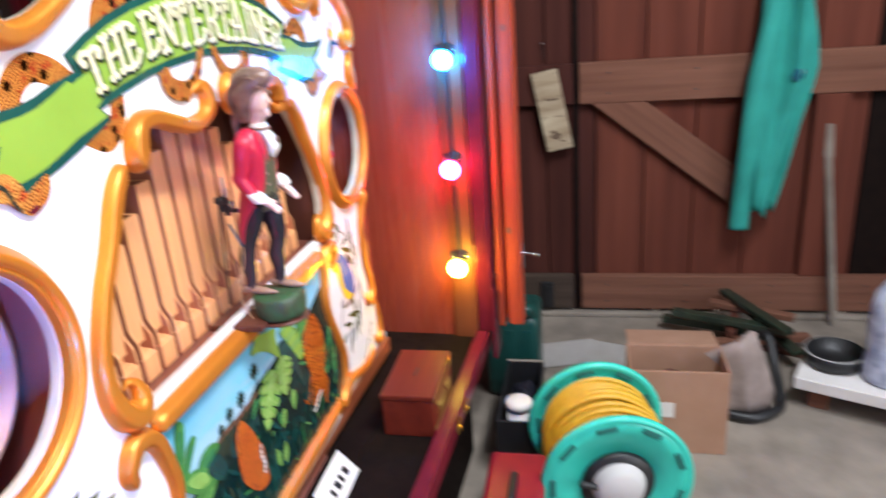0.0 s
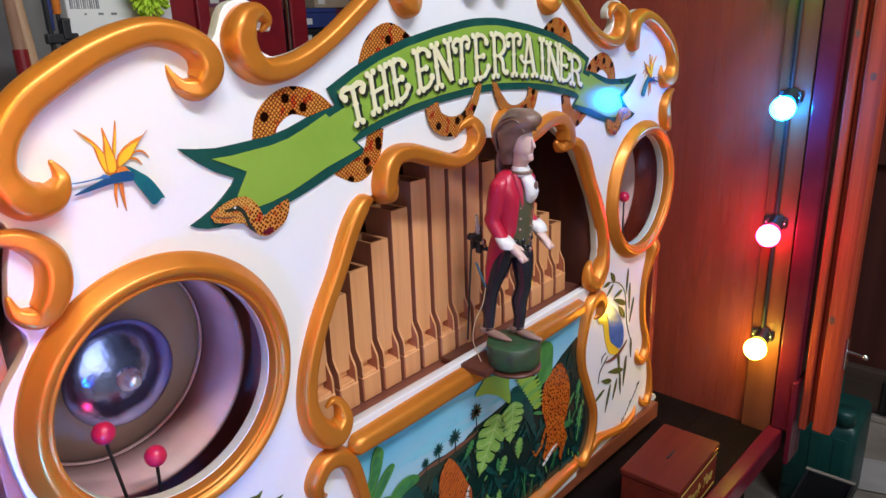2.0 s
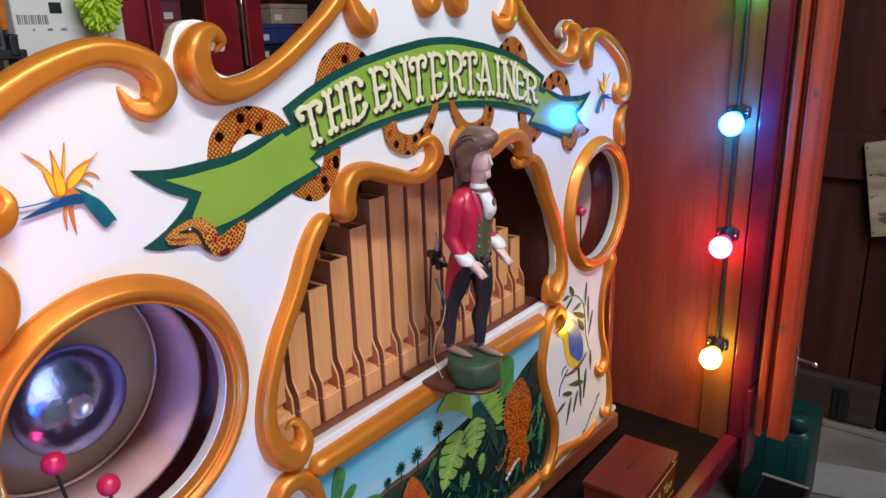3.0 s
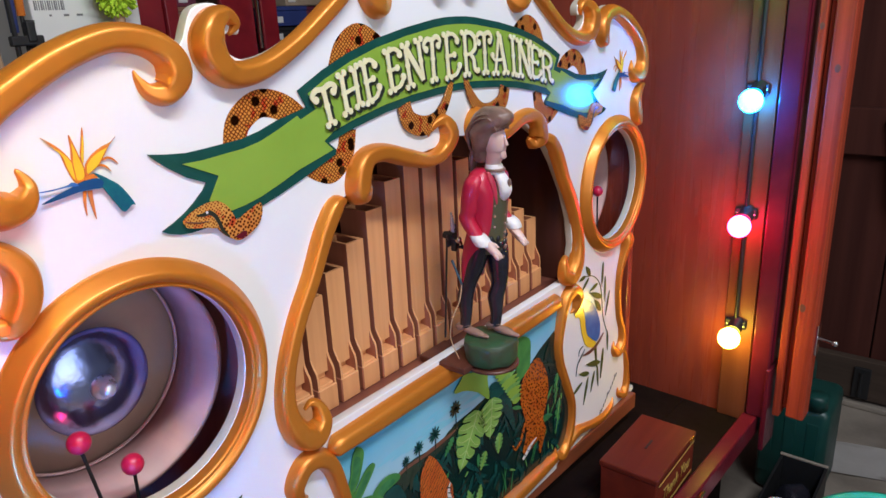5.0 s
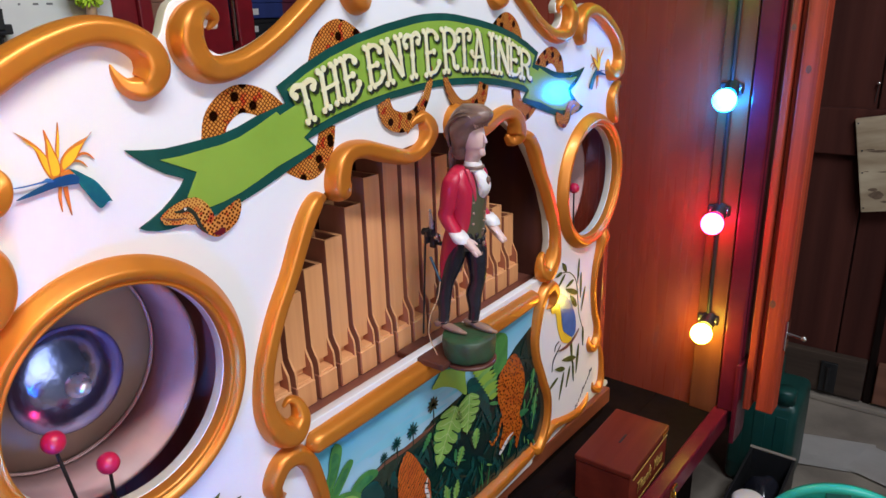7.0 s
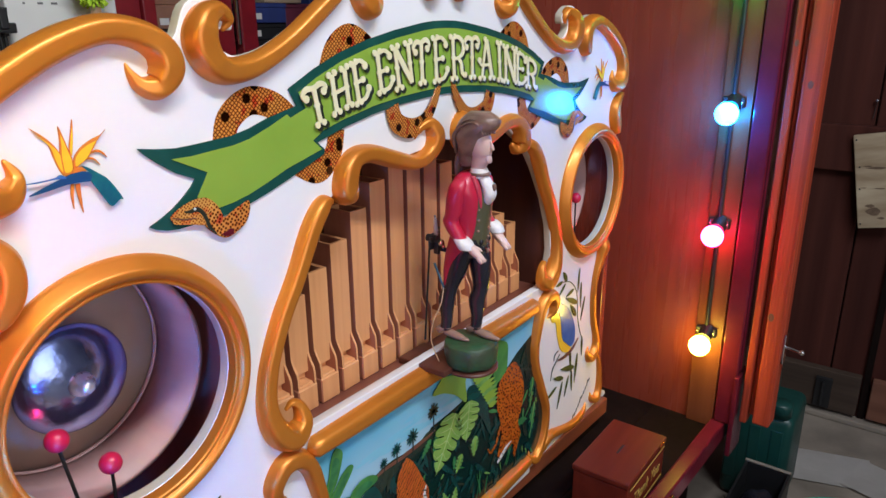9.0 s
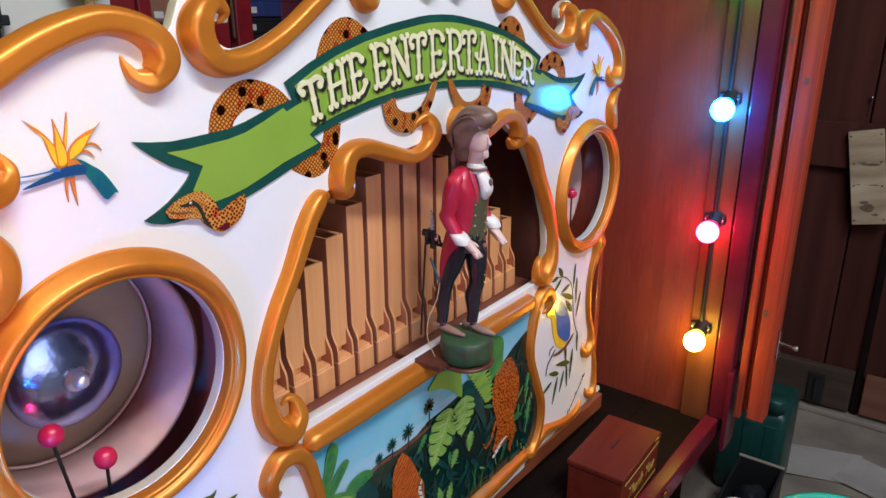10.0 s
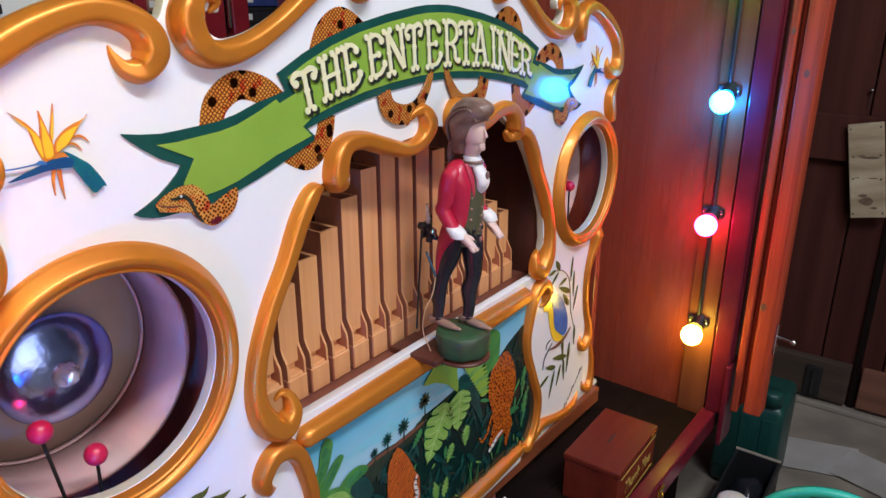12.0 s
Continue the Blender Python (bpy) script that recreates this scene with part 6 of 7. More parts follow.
# teal jacket on its hook
def jacket():
    j = thing("hanging_jacket", (FAR_X, -0.88, 0.3), "teal work jacket hanging from a hook on the planks", "jacket")
    bm = bmesh.new()
    cols, rows = 34, 40
    grid = []
    for r in range(rows + 1):
        t = r / rows
        z = 1.25 - 0.90 * t
        half = 0.022 + 0.018 * min(1.0, t * 4) + 0.030 * math.sin(math.pi * min(1.0, max(0.0, t - 0.25) / 0.75)) ** 0.9 - 0.008 * max(0, t - 0.6) / 0.4
        mid = -0.874 - 0.022 * math.sin(3 * t) + 0.012 * t
        row = []
        for c in range(cols):
            a = 2 * math.pi * c / cols
            fold = 1 + 0.42 * math.sin(3 * a + 5 * t) + 0.34 * math.sin(7 * a - 6 * t) + 0.10 * math.sin(13 * a + 14 * t)
            yy = mid + half * math.cos(a) * (1 + 0.05 * math.sin(9 * t + a)) - 0.016 * max(0.0, 1 - abs(t - 0.58) / 0.16) * max(0.0, -math.cos(a))
            xx = FAR_X - 0.055 + 0.040 * math.sin(a) * fold
            low = 0.02 * (1 if yy > mid + 0.03 else 0) * max(0, t - 0.75) / 0.25
            row.append(bm.verts.new((xx, yy, z - low + 0.05 * max(0, t - 0.8) * math.sin(5 * a))))
        grid.append(row)
    for a, b in zip(grid, grid[1:]):
        for c in range(cols):
            bm.faces.new((a[c], a[(c + 1) % cols], b[(c + 1) % cols], b[c]))
    bm.faces.new(grid[0])
    bm.faces.new(grid[-1][::-1])
    bmesh.ops.recalc_face_normals(bm, faces=bm.faces)
    part("body", bm, TEAL, j, "", True)
    bm = bmesh.new()
    pts = spline([(FAR_X - 0.060, -0.868, 0.98, 0.012), (FAR_X - 0.080, -0.850, 0.84, 0.022), (FAR_X - 0.095, -0.830, 0.70, 0.026), (FAR_X - 0.095, -0.818, 0.55, 0.026), (FAR_X - 0.085, -0.812, 0.40, 0.024), (FAR_X - 0.080, -0.808, 0.300, 0.025)], 6)
    rings = []
    for x, y, z, r in pts:
        rings.append([bm.verts.new((x + r * 0.7 * math.sin(2 * math.pi * k / 16), y + r * math.cos(2 * math.pi * k / 16) * (1 + 0.08 * math.sin(20 * z + k)), z)) for k in range(16)])
    for a, b in zip(rings, rings[1:]):
        for k in range(16):
            bm.faces.new((a[k], a[(k + 1) % 16], b[(k + 1) % 16], b[k]))
    bm.faces.new(rings[0])
    bm.faces.new(rings[-1][::-1])
    bmesh.ops.recalc_face_normals(bm, faces=bm.faces)
    part("sleeve", bm, TEAL, j, "", True)
    # pocket opening: a flat dark lump in place of the slit's shade
    bm = ball((FAR_X - 0.098, -0.921, 0.712), (0.004, 0.014, 0.020), u=14, v=8)
    bm.transform(Matrix.Translation((0, -0.921, 0.712)) @ Matrix.Rotation(0.5, 4, "X") @ Matrix.Translation((0, 0.921, -0.712)))
    part("pocket", bm, NAVY_P, j, "dark pocket slit")
    part("hook", tube((FAR_X, -0.885, 1.25), (FAR_X - 0.06, -0.885, 1.25), 0.005), RUBBER, j)


jacket()

pole = thing("propped_pole", (1.28, -1.12, 0.0), "grey pole with a pale grip standing against the planks", "pole")
part("shaft", tube((1.235, -1.085, 0.0), (1.28, -1.035, 0.48), 0.010), CONCRETE, pole)
part("grip", tube((1.28, -1.035, 0.48), (1.285, -1.030, 0.57), 0.0125), CONCRETE, pole, "pale grey grip")


# cable reel
def cable_reel():
    a, b = Vector((0.333, -0.452, 0.1365)), Vector((0.515, -0.415, 0.1365))
    d = (b - a).normalized()
    q = d.to_track_quat("Z", "Y").to_matrix().to_4x4()
    L = (b - a).length
    base = Matrix.Translation(a) @ q
    reel = thing("cable_reel", (0.43, -0.43, 0.0), "teal plastic reel wound with yellow cable on the floor", "cable reel")

    def put(name, bm, m, label="", smooth=False, parent=reel):
        bm.transform(base)
        return part(name, bm, m, parent, label, smooth)

    for h, sgn in ((0.0, -1), (L, 1)):
        bm = bmesh.new()
        rim = -0.007 if h else -0.006
        lathe([(0.030, h - 0.004), (0.100, h - 0.004), (0.104, h + sgn * 0.006), (0.132 + rim, h + sgn * 0.006), (0.138 + rim, h + 0.010), (0.142 + rim, h), (0.138 + rim, h - 0.010), (0.128 + rim, h - 0.004), (0.100, h + 0.004), (0.030, h + 0.004), (0.030, h - 0.004)],
              (0, 0, 0), "Z", 56, bm)
        fl = put("flange", bm, TEAL_PLASTIC, "teal slotted flange", True)
        for k in range(9):
            t = 2 * math.pi * k / 9
            for face in (sgn, -sgn) if h else (sgn,):
                # no hole is cut: a darker teal plate carries the slot's shade
                m = box(-0.018, 0.018, -0.005, 0.005, -0.0016, 0.0016, 0.0012)
                m.transform(Matrix.Translation((0.115 * math.cos(t), 0.115 * math.sin(t), h + (0.008 if face == sgn else -0.003) * sgn)) @ Matrix.Rotation(t + math.pi / 2, 4, "Z"))
                put("slot", m, TEAL_DARK, parent=fl)
    put("drum", lathe([(0.045, 0.004), (0.060, 0.004), (0.060, L - 0.004), (0.045, L - 0.004), (0.045, 0.004)], (0, 0, 0), "Z", 40), TEAL_PLASTIC)
    # wound cable: one long helix in layers
    cu = bpy.data.curves.new("winding", "CURVE")
    cu.dimensions, cu.bevel_depth, cu.bevel_resolution = "3D", 0.0052, 2
    sp = cu.splines.new("POLY")
    pts = []
    turns = int((L - 0.016) / 0.0104)
    rg = random.Random(3)
    for layer, r in enumerate((0.090, 0.100)):
        for i in range(turns * 28):
            t = i / 28
            h = 0.012 + 0.0104 * t + 0.0012 * math.sin(t * 1.7)
            if layer:
                h = L - h
            rr = r + 0.009 * math.sin(math.pi * (h / L)) + 0.0030 * math.sin(t * 2.9) + 0.0016 * math.sin(t * 7.3) + rg.uniform(-0.0004, 0.0004)
            pts.append((rr * math.cos(2 * math.pi * t), rr * math.sin(2 * math.pi * t), h))
    sp.points.add(len(pts) - 1)
    for k, c in enumerate(pts):
        sp.points[k].co = (*c, 1)
    tmp = new("winding_drawing", cu)
    me = bpy.data.meshes.new_from_object(tmp.evaluated_get(bpy.context.evaluated_depsgraph_get()))
    bpy.data.objects.remove(tmp)
    bm = bmesh.new()
    bm.from_mesh(me)
    put("cable", bm, YELLOW_CABLE, "yellow cable", True)
    put("collar", lathe([(0.030, -0.012), (0.062, -0.012), (0.066, -0.004), (0.030, -0.004)], (0, 0, 0), "Z", 32), RUBBER, "black collar", True)
    put("hub", lathe([(0.0, -0.034), (0.034, -0.034), (0.040, -0.028), (0.048, -0.013), (0.048, -0.0122), (0.0, -0.0122)], (0, 0, 0), "Z", 28), WALLS, "pale grey hub", True)
    put("crank", tube((0.020, 0.0, -0.020), (0.070, 0.02, -0.024), 0.006), RUBBER)


cable_reel()


# cardboard carton, open at the top
def carton():
    c = thing("cardboard_box", (0.78, -0.60, 0.0), "open brown cardboard carton on the concrete floor", "carton")
    x0, x1, y0, y1, h = 0.610, 0.728, -0.688, -0.486, 0.200
    part("front", box(x0, x0 + 0.004, y0, y1, 0.0005, h, 0.001), CARD, c)
    part("back", box(x1 - 0.004, x1, y0, y1, 0.0005, h, 0.001), CARD, c)
    part("side", box(x0 + 0.0042, x1 - 0.0042, y0, y0 + 0.004, 0.0005, h, 0.001), CARD, c)
    part("side", box(x0 + 0.0042, x1 - 0.0042, y1 - 0.004, y1, 0.0005, h, 0.001), CARD, c)
    part("bottom", box(x0 + 0.0042, x1 - 0.0042, y0 + 0.0042, y1 - 0.0042, 0.0005, 0.004), CARD, c)
    f = box(-0.002, 0.002, y0 + 0.004, y1 - 0.004, 0.0, 0.10)
    f.transform(Matrix.Translation((x1 + 0.001, 0, h)) @ pose(0, 0, 0, 0, 100, 0))
    part("flap", f, CARD, c)
    part("label", box(x0 - 0.001, x0, -0.580, -0.545, 0.09, 0.125), PAPER, c, "small white label")


carton()
# added dark heap that stands for the shade inside the open carton
heap = ball((0.669, -0.588, 0.086), (0.048, 0.090, 0.080), u=28, v=18)
for v in heap.verts:
    v.co += v.normal * 0.010 * noise.noise(v.co * 40)
    v.co = Vector((min(max(v.co.x, 0.616), 0.722), min(max(v.co.y, -0.682), -0.492), max(v.co.z, 0.0045)))
tagged(obj("carton_shade_fill", heap, BARN, None, "", True), "dark brown added heap standing for the shade inside the carton", "cloth")


# green fuel can
def fuel_can():
    c = thing("fuel_can", (0.88, -0.21, 0.0), "dark green plastic fuel can standing on the floor", "fuel can")
    bm = box(0.80, 0.955, -0.285, -0.155, 0.0005, 0.222, 0.018, segments=4)
    part("body", bm, GREEN_CAN, c, "", True)
    bm = bmesh.new()
    pts = spline([(0.818, -0.215, 0.214), (0.823, -0.215, 0.254), (0.858, -0.215, 0.274), (0.903, -0.215, 0.272), (0.938, -0.215, 0.252), (0.943, -0.215, 0.214)], 6)
    rings = []
    for i, p in enumerate(pts):
        a, b = Vector(pts[max(i - 1, 0)]), Vector(pts[min(i + 1, len(pts) - 1)])
        m = Matrix.Translation(p) @ (b - a).to_track_quat("Z", "Y").to_matrix().to_4x4()
        rings.append([bm.verts.new(m @ Vector((0.013 * math.cos(k * math.pi / 6), 0.017 * math.sin(k * math.pi / 6), 0))) for k in range(12)])
    for a, b in zip(rings, rings[1:]):
        for k in range(12):
            bm.faces.new((a[k], a[(k + 1) % 12], b[(k + 1) % 12], b[k]))
    bmesh.ops.recalc_face_normals(bm, faces=bm.faces)
    part("handle", bm, GREEN_CAN, c, "", True)
    part("cap", lathe([(0.0, 0.03), (0.019, 0.03), (0.021, 0.026), (0.021, 0.0), (0.0, 0.0)], (0.818, -0.255, 0.220), "Z", 20), GREEN_CAN, c, "dark screw cap", True)
    for k in range(3):
        part("rib", box(0.7985, 0.8015, -0.268 + 0.042 * k, -0.246 + 0.042 * k, 0.05, 0.19, 0.001), GREEN_CAN, c)


fuel_can()

# black crate with a grey rim, and a tin beside it
crate = thing("black_crate", (0.62, -0.26, 0.0), "black plastic crate with a thin grey rim", "crate")
part("wall", box(0.500, 0.505, -0.300, -0.215, 0.0005, 0.135, 0.001), RUBBER, crate)
part("wall", box(0.745, 0.750, -0.300, -0.215, 0.0005, 0.135, 0.001), RUBBER, crate)
part("wall", box(0.5055, 0.7445, -0.300, -0.295, 0.0005, 0.135, 0.001), RUBBER, crate)
part("wall", box(0.5055, 0.7445, -0.220, -0.215, 0.0005, 0.135, 0.001), RUBBER, crate)
part("bottom", box(0.5055, 0.7445, -0.2945, -0.2205, 0.0005, 0.006), RUBBER, crate)
part("rim", box(0.744, 0.751, -0.301, -0.214, 0.1355, 0.1390, 0.001), CONCRETE, crate, "dull grey rim")
rag = ball((0.675, -0.258, 0.070), (0.055, 0.030, 0.050), u=24, v=16)
for v in rag.verts:
    v.co += v.normal * 0.012 * noise.noise(v.co * 30)
tagged(obj("dark_rag", rag, TROUSER, None, "", True), "crumpled dark rag lying in the crate", "rag")
TIN = (0.560, -0.2575, 0.0062)
tin = thing("white_tin", TIN, "small white lidded tin standing in the crate", "tin")
part("body", lathe([(0.0, 0.0), (0.026, 0.0), (0.026, 0.128), (0.0, 0.128)], TIN, "Z", 28), PAPER, tin, "", True)
part("lid", lathe([(0.0, 0.146), (0.024, 0.145), (0.029, 0.140), (0.029, 0.127), (0.0, 0.127)], TIN, "Z", 28), PAPER, tin, "white lid", True)

# red toolbox under the platform's edge
tb = thing("toolbox", (0.30, -0.29, 0.0), "red metal toolbox with brass catches on the floor", "toolbox")
part("body", box(0.17, 0.385, -0.325, -0.222, 0.0005, 0.120, 0.006), STEEL_RED, tb)
part("lid", box(0.168, 0.387, -0.327, -0.220, 0.1205, 0.150, 0.012, segments=3), STEEL_RED, tb, "red lid")
for x in (0.21, 0.33):
    part("catch", box(x, x + 0.024, -0.3315, -0.327, 0.105, 0.140, 0.002), BRASS, tb, "brass catch")
part("handle", box(0.235, 0.310, -0.280, -0.266, 0.150, 0.166, 0.005), RUBBER, tb)

# loose sheets on the floor
for x, y, a, w, h in ((1.03, -0.345, 18, 0.13, 0.19), (1.02, -0.475, -14, 0.13, 0.18)):
    bm = bmesh.new()
    n = 8
    g = [[bm.verts.new((w * (i / n - 0.5), h * (j / n - 0.5), 0.0015 + 0.006 * math.sin(3 * i / n + a) ** 2 * (j / n))) for j in range(n + 1)] for i in range(n + 1)]
    for i in range(n):
        for j in range(n):
            bm.faces.new((g[i][j], g[i + 1][j], g[i + 1][j + 1], g[i][j + 1]))
    bmesh.ops.solidify(bm, geom=bm.faces[:], thickness=0.0008)
    bm.transform(pose(x, y, 0.001, 0, 0, a))
    tagged(obj("paper_sheet", bm, PAPER), "loose off-white paper sheet on the floor", "paper", "loose sheets")

# low white board with a dark dish, grey sack and a bottle near the door
tray = thing("white_board", (0.0, 0.0, 0.0), "low white painted board on two blocks", "board")
tray.matrix_basis = pose(0.80, -0.865, 0.0, 0, 0, -24.9)
for nm, bmx, mt in (("top", box(0.0, 0.20, -0.48, 0.0, 0.055, 0.085, 0.003), PAPER), ("block", box(0.03, 0.17, -0.07, -0.03, 0.0005, 0.0548), BARN_RAIL), ("block", box(0.03, 0.17, -0.45, -0.41, 0.0005, 0.0548), BARN_RAIL)):
    o = obj(nm, bmx, mt)
    o.parent = tray
dish = obj("dark_dish", lathe([(0.0, 0.002), (0.050, 0.002), (0.062, 0.006), (0.066, 0.036), (0.063, 0.037), (0.058, 0.010), (0.0, 0.008)], (0.868, -0.968, 0.0853), "Z", 36), [RUBBER, WALLS], None, "", True)
for f in dish.data.polygons:
    f.material_index = 1 if f.center.z > 0.0853 + 0.0355 else 0
tagged(dish, "shallow black dish with a pale rim on the white board", "dish")
bm = bmesh.new()
fold = [bm.verts.new(q) for q in ((0.742, -0.600, 0.155), (0.702, -0.724, 0.215), (0.752, -0.766, 0.006), (0.748, -0.705, 0.006), (0.722, -0.757, 0.236), (0.778, -0.822, 0.062), (0.772, -0.815, 0.010))]
bm.faces.new([fold[k] for k in (0, 1, 2, 3)])
bm.faces.new([fold[k] for k in (1, 4, 5, 6, 2)])
bmesh.ops.triangulate(bm, faces=bm.faces)
bmesh.ops.subdivide_edges(bm, edges=bm.edges, cuts=5, use_grid_fill=True)
for v in bm.verts:
    v.co += Vector((0.006, 0.003, 0.003)) * noise.noise(v.co * 26)
    v.co.z = max(v.co.z, 0.003)
bmesh.ops.recalc_face_normals(bm, faces=bm.faces)
bmesh.ops.solidify(bm, geom=bm.faces[:], thickness=0.014)
for v in bm.verts:
    v.co.z = max(v.co.z, 0.001)
tagged(obj("grey_sack", bm, SACK, None, "", True), "folded grey cloth sack slumped against the carton", "sack")
cu = bpy.data.curves.new("hose", "CURVE")
cu.dimensions, cu.bevel_depth, cu.bevel_resolution = "3D", 0.012, 3
sp = cu.splines.new("POLY")
hp = spline([(0.745, -0.72, 0.014), (0.735, -0.77, 0.013), (0.765, -0.82, 0.013), (0.81, -0.845, 0.014), (0.90, -0.848, 0.06), (0.95, -0.84, 0.11), (0.98, -0.82, 0.09)], 8)
sp.points.add(len(hp) - 1)
for k, c in enumerate(hp):
    sp.points[k].co = (*c, 1)
tmp = new("hose_drawing", cu)
me = bpy.data.meshes.new_from_object(tmp.evaluated_get(bpy.context.evaluated_depsgraph_get()))
bpy.data.objects.remove(tmp)
bm = bmesh.new()
bm.from_mesh(me)
tagged(obj("black_hose", bm, RUBBER, None, "", True), "black rubber hose end lying on the floor", "hose")
BOT = (0.800, -1.062, 0.0852)
bt = thing("plastic_bottle", BOT, "clouded white plastic bottle with a blue cap on the board", "bottle")
part("body", lathe([(0.0, 0.0012), (0.050, 0.0012), (0.056, 0.0094), (0.056, 0.0472), (0.053, 0.0708), (0.056, 0.1003), (0.055, 0.1770), (0.050, 0.2065), (0.032, 0.2360), (0.020, 0.2502), (0.018, 0.2655), (0.0, 0.2655)], BOT, "Z", 32), CLOUDED, bt, "", True)
part("cap", lathe([(0.0, 0.2974), (0.022, 0.2962), (0.025, 0.2915), (0.025, 0.2620), (0.0, 0.2620)], BOT, "Z", 24), BLUE_P, bt, "blue screw cap", True)
# dark offcuts and cloth heaped behind the carton
rg = random.Random(17)
for k in range(9):
    x, y, a = 1.05 + 0.12 * rg.random(), -0.93 + 0.16 * rg.random(), rg.uniform(0, 180)
    ln = rg.uniform(0.09, 0.17)
    bm = box(-ln, ln, -rg.uniform(0.010, 0.018), rg.uniform(0.010, 0.018), 0.0, rg.uniform(0.012, 0.022), 0.003)
    bm.transform(pose(x, y, 0.0006 + 0.023 * (k // 2), 0, 0, a))
    tagged(obj("wood_offcut", bm, (HILL, CASE, HILL, BARN_RAIL)[k % 4]), "dark rough timber offcut heaped on the floor", "offcut", "timber offcuts")
tr = thing("chrome_hook", (0.605, -0.272, 0.47), "small chrome hook on the shutter's edge", "hook")
part("plate", askew(box(0.594, 0.612, -0.2765, -0.2723, 0.440, 0.495, 0.001)), CHROME, tr)
part("arm", askew(tube((0.603, -0.2765, 0.470), (0.603, -0.300, 0.467), 0.0028, seg=10)), CHROME, tr)
part("knob", askew(ball((0.603, -0.301, 0.467), 0.0052)), CHROME, tr)
hg = thing("door_bolt", (FAR_X, -0.285, 0.05), "black iron bolt on the plank wall", "bolt")
part("plate", box(FAR_X - 0.034, FAR_X - 0.0265, -0.300, -0.262, 0.03, 0.115, 0.002), RUBBER, hg)
part("pin", tube((FAR_X - 0.038, -0.281, 0.040), (FAR_X - 0.038, -0.281, 0.105), 0.005, seg=12), RUBBER, hg)

# ---- behind the organ: racks, carton, brooms ----
RY = 1.12
BEHIND_FROM = set(bpy.data.objects)


def rack():
    r = thing("steel_rack", (0.75, RY + 0.2, 0.0), "red steel storage rack, its shelves loaded", "rack")
    for x, w in ((0.494, 0.033), (0.768, 0.052), (1.20, 0.045)):
        part("upright", box(x, x + w, RY, RY + 0.03, 0.0005, 2.0, 0.003), STEEL_RED, r)
        part("upright", box(x, x + w, RY + 0.40, RY + 0.43, 0.0005, 2.0, 0.003), STEEL_RED, r)
    for x0, x1 in ((0.422, 0.4935), (0.654, 0.752)):
        part("side_panel", box(x0, x1, RY + 0.012, RY + 0.026, 0.0005, 2.0, 0.002), STEEL_RED, r, "dark red steel panel")
    for z in (0.30, 0.93, 1.30):
        part("shelf", box(0.40, 1.245, RY + 0.031, RY + 0.399, z, z + 0.022, 0.002), STEEL_RED if z < 0.9 else RUBBER, r)
    part("rod", tube((0.7605, RY + 0.004, 0.945), (0.7605, RY + 0.004, 1.30), 0.006), CHROME, r, "bright steel rod")


rack()
rng = random.Random(21)
cols = [material("shelf_box_%s" % n, c, 0.5, 0, tuple(v * 0.7 for v in c), 30, 0.8) for n, c in
        (("blue", (0.03, 0.05, 0.20)), ("brown", (0.30, 0.14, 0.09)), ("plum", (0.16, 0.03, 0.06)), ("grey", (0.25, 0.24, 0.25)), ("black", (0.015, 0.015, 0.018)), ("beige", (0.42, 0.31, 0.22)))]
for x0, x1, z0, z1, k, dy in ((0.545, 0.640, 0.9525, 0.985, 4, 0.035), (0.56, 0.635, 0.9855, 1.055, 1, 0.06), (0.828, 0.955, 0.9525, 0.9970, 4, 0.04), (0.826, 0.950, 0.9975, 1.050, 0, 0.03), (0.885, 1.02, 1.0505, 1.105, 5, 0.04),
                             (0.965, 1.06, 0.9525, 1.050, 2, 0.05), (1.07, 1.19, 0.9525, 1.02, 3, 0.06), (0.56, 0.70, 0.322, 0.52, 1, 0.06), (0.82, 1.0, 0.322, 0.55, 0, 0.06), (0.57, 0.63, 1.0555, 1.12, 2, 0.08), (1.08, 1.16, 1.0205, 1.09, 0, 0.07)):
    b = thing("storage_box", ((x0 + x1) / 2, RY + 0.2, z0), "small %s storage box on a rack shelf" % ("blue", "brown", "plum-red", "grey", "black", "beige")[k], "box", "boxes on the rack")
    part("body", box(x0, x1, RY + dy, RY + 0.32, z0 + 0.0003, z1 - 0.012, 0.003), cols[k], b)
    part("lid", box(x0 - 0.001, x1 + 0.001, RY + dy - 0.001, RY + 0.321, z1 - 0.0118, z1, 0.002), cols[k], b)
    part("label", box(x0 + 0.01, x0 + 0.035, RY + dy - 0.0012, RY + dy - 0.0002, z0 + 0.010, z0 + 0.026), PAPER, b, "small pale label")

wb = thing("appliance_carton", (0.27, 1.18, 0.0), "tall off-white carton printed with grey marks", "carton")
part("body", box(0.171, 0.395, 1.06, 1.30, 0.0005, 1.32, 0.004), CARTON_W, wb)
part("dark_square", box(0.242, 0.266, 1.0588, 1.0598, 1.071, 1.092), cols[4], wb)
for k in range(14):
    part("bar", box(0.178 + 0.0043 * k, 0.178 + 0.0043 * k + (0.0018 if k % 3 else 0.0030), 1.0588, 1.0598, 1.050, 1.068), cols[3], wb)
for z, x, w in ((1.038, 0.204, 0.004), (1.038, 0.232, 0.010), (1.038, 0.258, 0.012), (1.012, 0.33, 0.03), (1.005, 0.345, 0.015), (1.12, 0.17, 0.05), (1.132, 0.17, 0.08)):
    part("print_bar", box(x, x + w, 1.0588, 1.0598, z, z + 0.004), cols[3], wb)

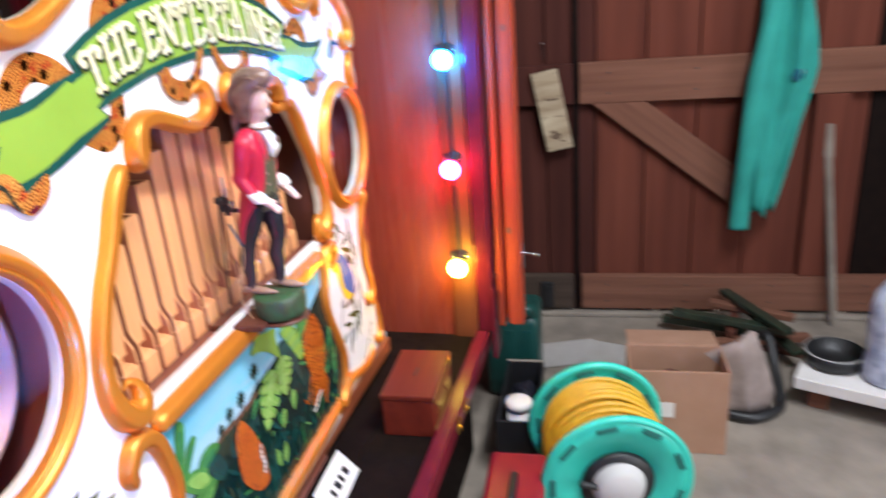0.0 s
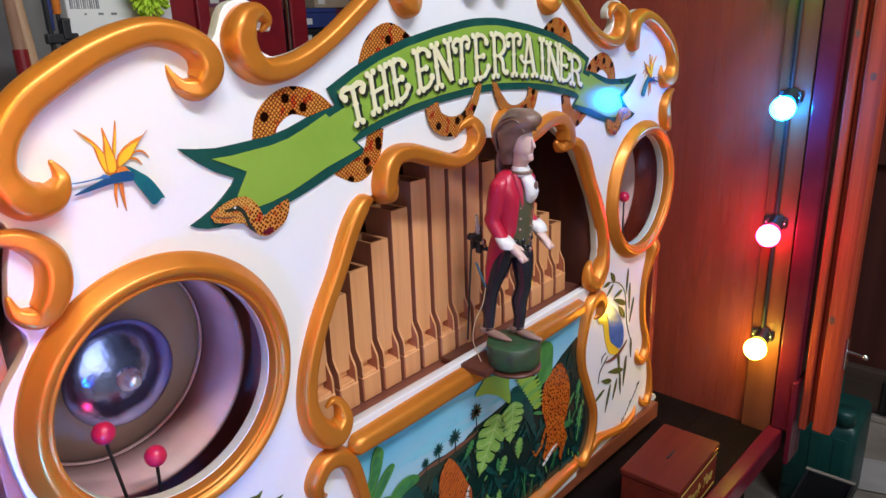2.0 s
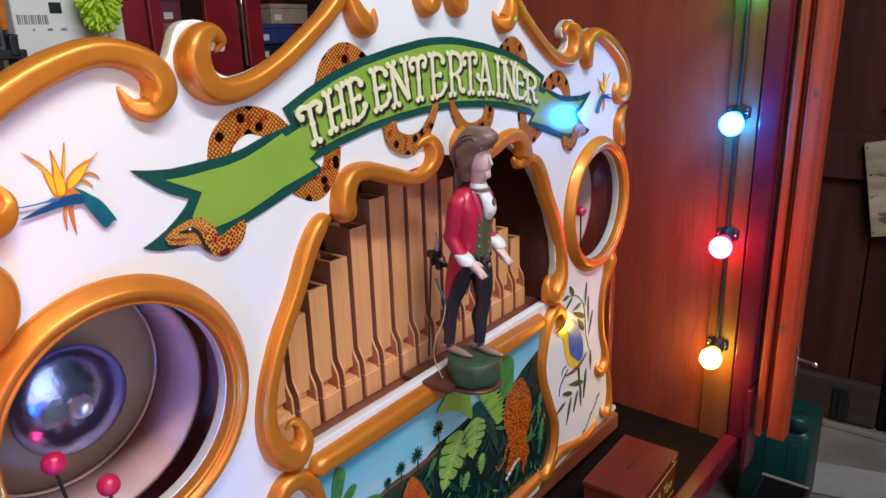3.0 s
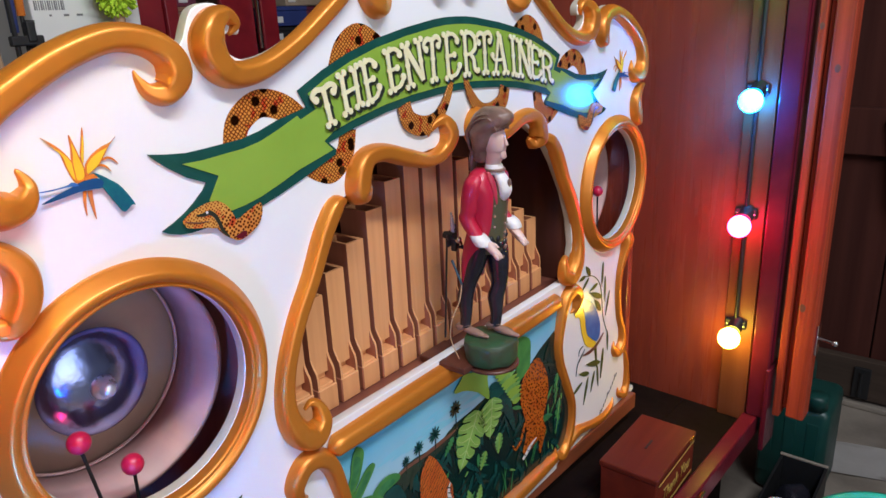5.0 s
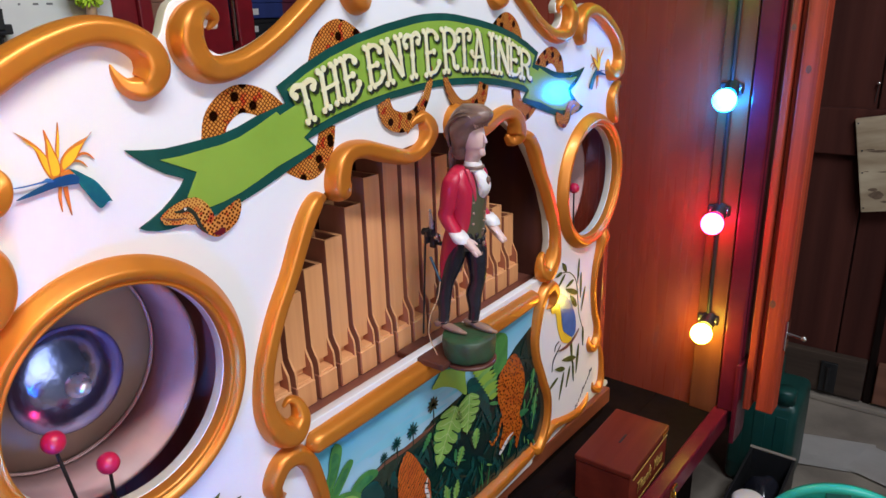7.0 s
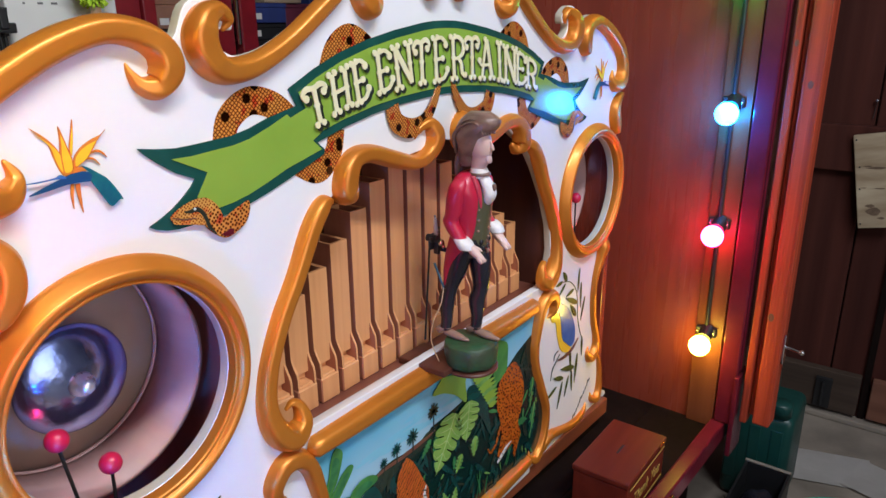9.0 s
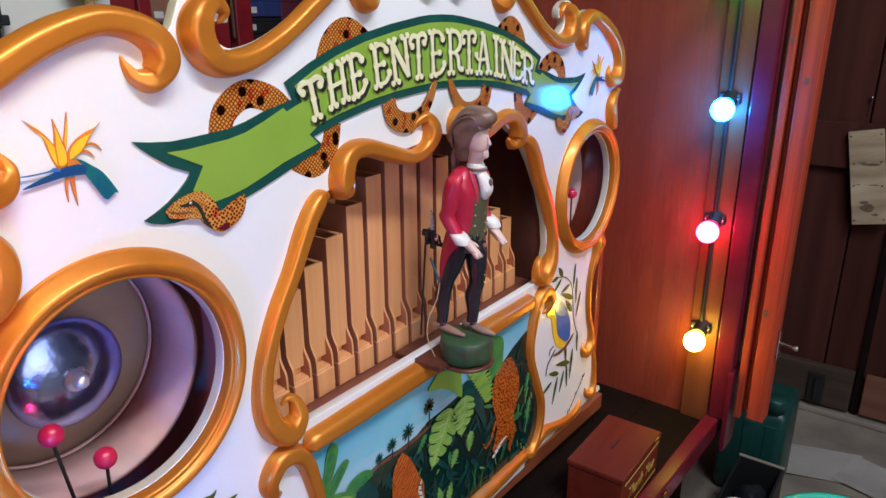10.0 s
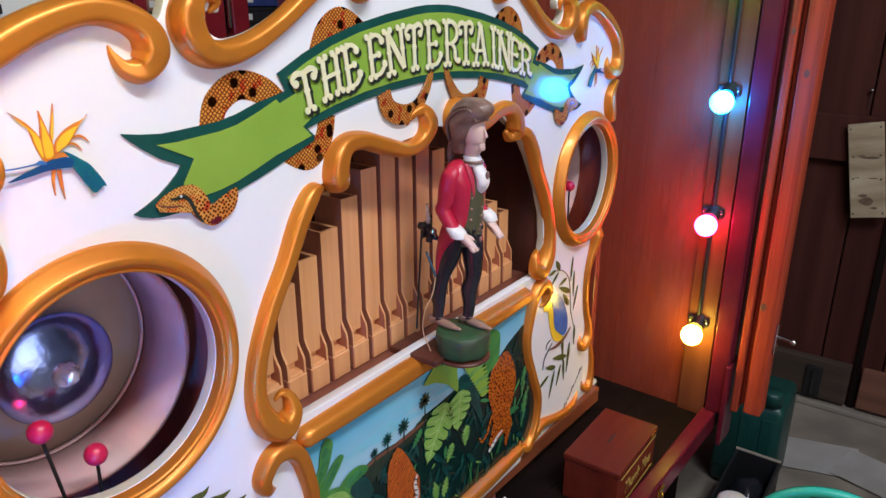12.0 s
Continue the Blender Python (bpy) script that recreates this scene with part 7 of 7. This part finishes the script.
mop = thing("duster", (0.316, 0.99, 0.0), "lime green microfibre duster standing head up", "duster")
part("stick", tube((0.331, 1.00, 0.0005), (0.316, 1.00, 1.042), 0.010), HANDLE, mop)
rg = random.Random(8)
bm = ball((0.316, 1.00, 1.116), (0.026, 0.026, 0.070), u=12, v=8)
for k in range(420):
    a, h = rg.uniform(0, 2 * math.pi), rg.uniform(-1, 1)
    p = Vector((0.316 + 0.026 * math.cos(a) * math.sqrt(1 - h * h), 1.00 + 0.026 * math.sin(a) * math.sqrt(1 - h * h), 1.116 + 0.070 * h))
    o = Vector((math.cos(a), math.sin(a), h * 0.6 - 0.5)).normalized()
    tube(p, p + o * rg.uniform(0.014, 0.026), 0.0036, 0.0024, bm, 5)
part("head", bm, LIME, mop, "shaggy lime green head")
for x0, x1, y, tan in ((0.055, 0.055, 1.00, CARD), (0.133, 0.033, 1.00, HANDLE), (0.020, 0.010, 1.06, CARD)):
    b = thing("broom", (x0, y, 0.0), "%s wooden broom handle leaning among tools" % ("pale" if tan is HANDLE else "brown"), "broom", "brooms")
    part("handle", tube((x0, y, 0.0), (x1, y + 0.02, 1.55), 0.0115, seg=14), tan, b)
    if x0 == x1:
        part("sleeve", tube((x0, y + 0.0100, 0.78), (x0, y + 0.0126, 0.978), 0.0140, seg=14), STEEL_RED, b, "red sleeve")
for x, z0, z1, m, n in ((0.128, 1.010, 1.14, cols[0], "blue"), (0.146, 1.040, 1.16, ORAN_P, "orange"), (0.155, 0.98, 1.032, cols[4], "black")):
    t = thing("hand_tool", (x, 1.06, 0.0), n + " handled tool standing by the carton", "tool", "tools")
    part("shaft", tube((x, 1.045, 0.0005), (x, 1.045, z0), 0.004), RUBBER, t)
    part("grip", tube((x, 1.045, z0), (x + 0.003, 1.045, z1), 0.0075, 0.009), m, t, n + " grip")
clamp = thing("bar_clamp", (0.13, 1.04, 0.0), "dark grey bar clamp standing among the tools", "clamp")
part("bar", box(0.120, 0.126, 1.030, 1.042, 0.0005, 1.10, 0.001), RUBBER, clamp)
part("jaw", box(0.112, 0.172, 1.026, 1.044, 0.985, 1.004, 0.003), cols[4], clamp)
part("block", box(0.142, 0.158, 1.022, 1.046, 0.992, 1.030, 0.003), cols[4], clamp)
for o in set(bpy.data.objects) - BEHIND_FROM:
    if o.parent is None:
        o.location.x -= 0.145
fit = thing("ceiling_tube_lamp", (-0.30, -0.95, 2.25), "white ceiling tube light fitting under the shed ceiling", "ceiling light")
part("housing", box(-0.93, 0.33, -0.98, -0.92, 2.19, 2.2495, 0.006), PAPER, fit)
for x in (-0.91, 0.29):
    part("end_cap", box(x, x + 0.02, -0.975, -0.925, 2.135, 2.1898, 0.004), PAPER, fit)
part("tube", tube((-0.89, -0.95, 2.155), (0.29, -0.95, 2.155), 0.013), WALLS, fit, "pale glass tube")
nail = thing("wall_nail", (FAR_X, -0.283, 0.818), "bright nail in the planks with a thin wire hanging", "nail")
part("head", ball((FAR_X - 0.012, -0.283, 0.818), 0.0045, u=12, v=8), CHROME, nail, "bright nail head")
part("shank", tube((FAR_X - 0.011, -0.283, 0.818), (FAR_X - 0.0005, -0.283, 0.818), 0.002, seg=8), CHROME, nail)
part("wire", tube((FAR_X - 0.006, -0.283, 0.816), (FAR_X - 0.004, -0.280, 0.775), 0.0008, seg=6), RUBBER, nail)
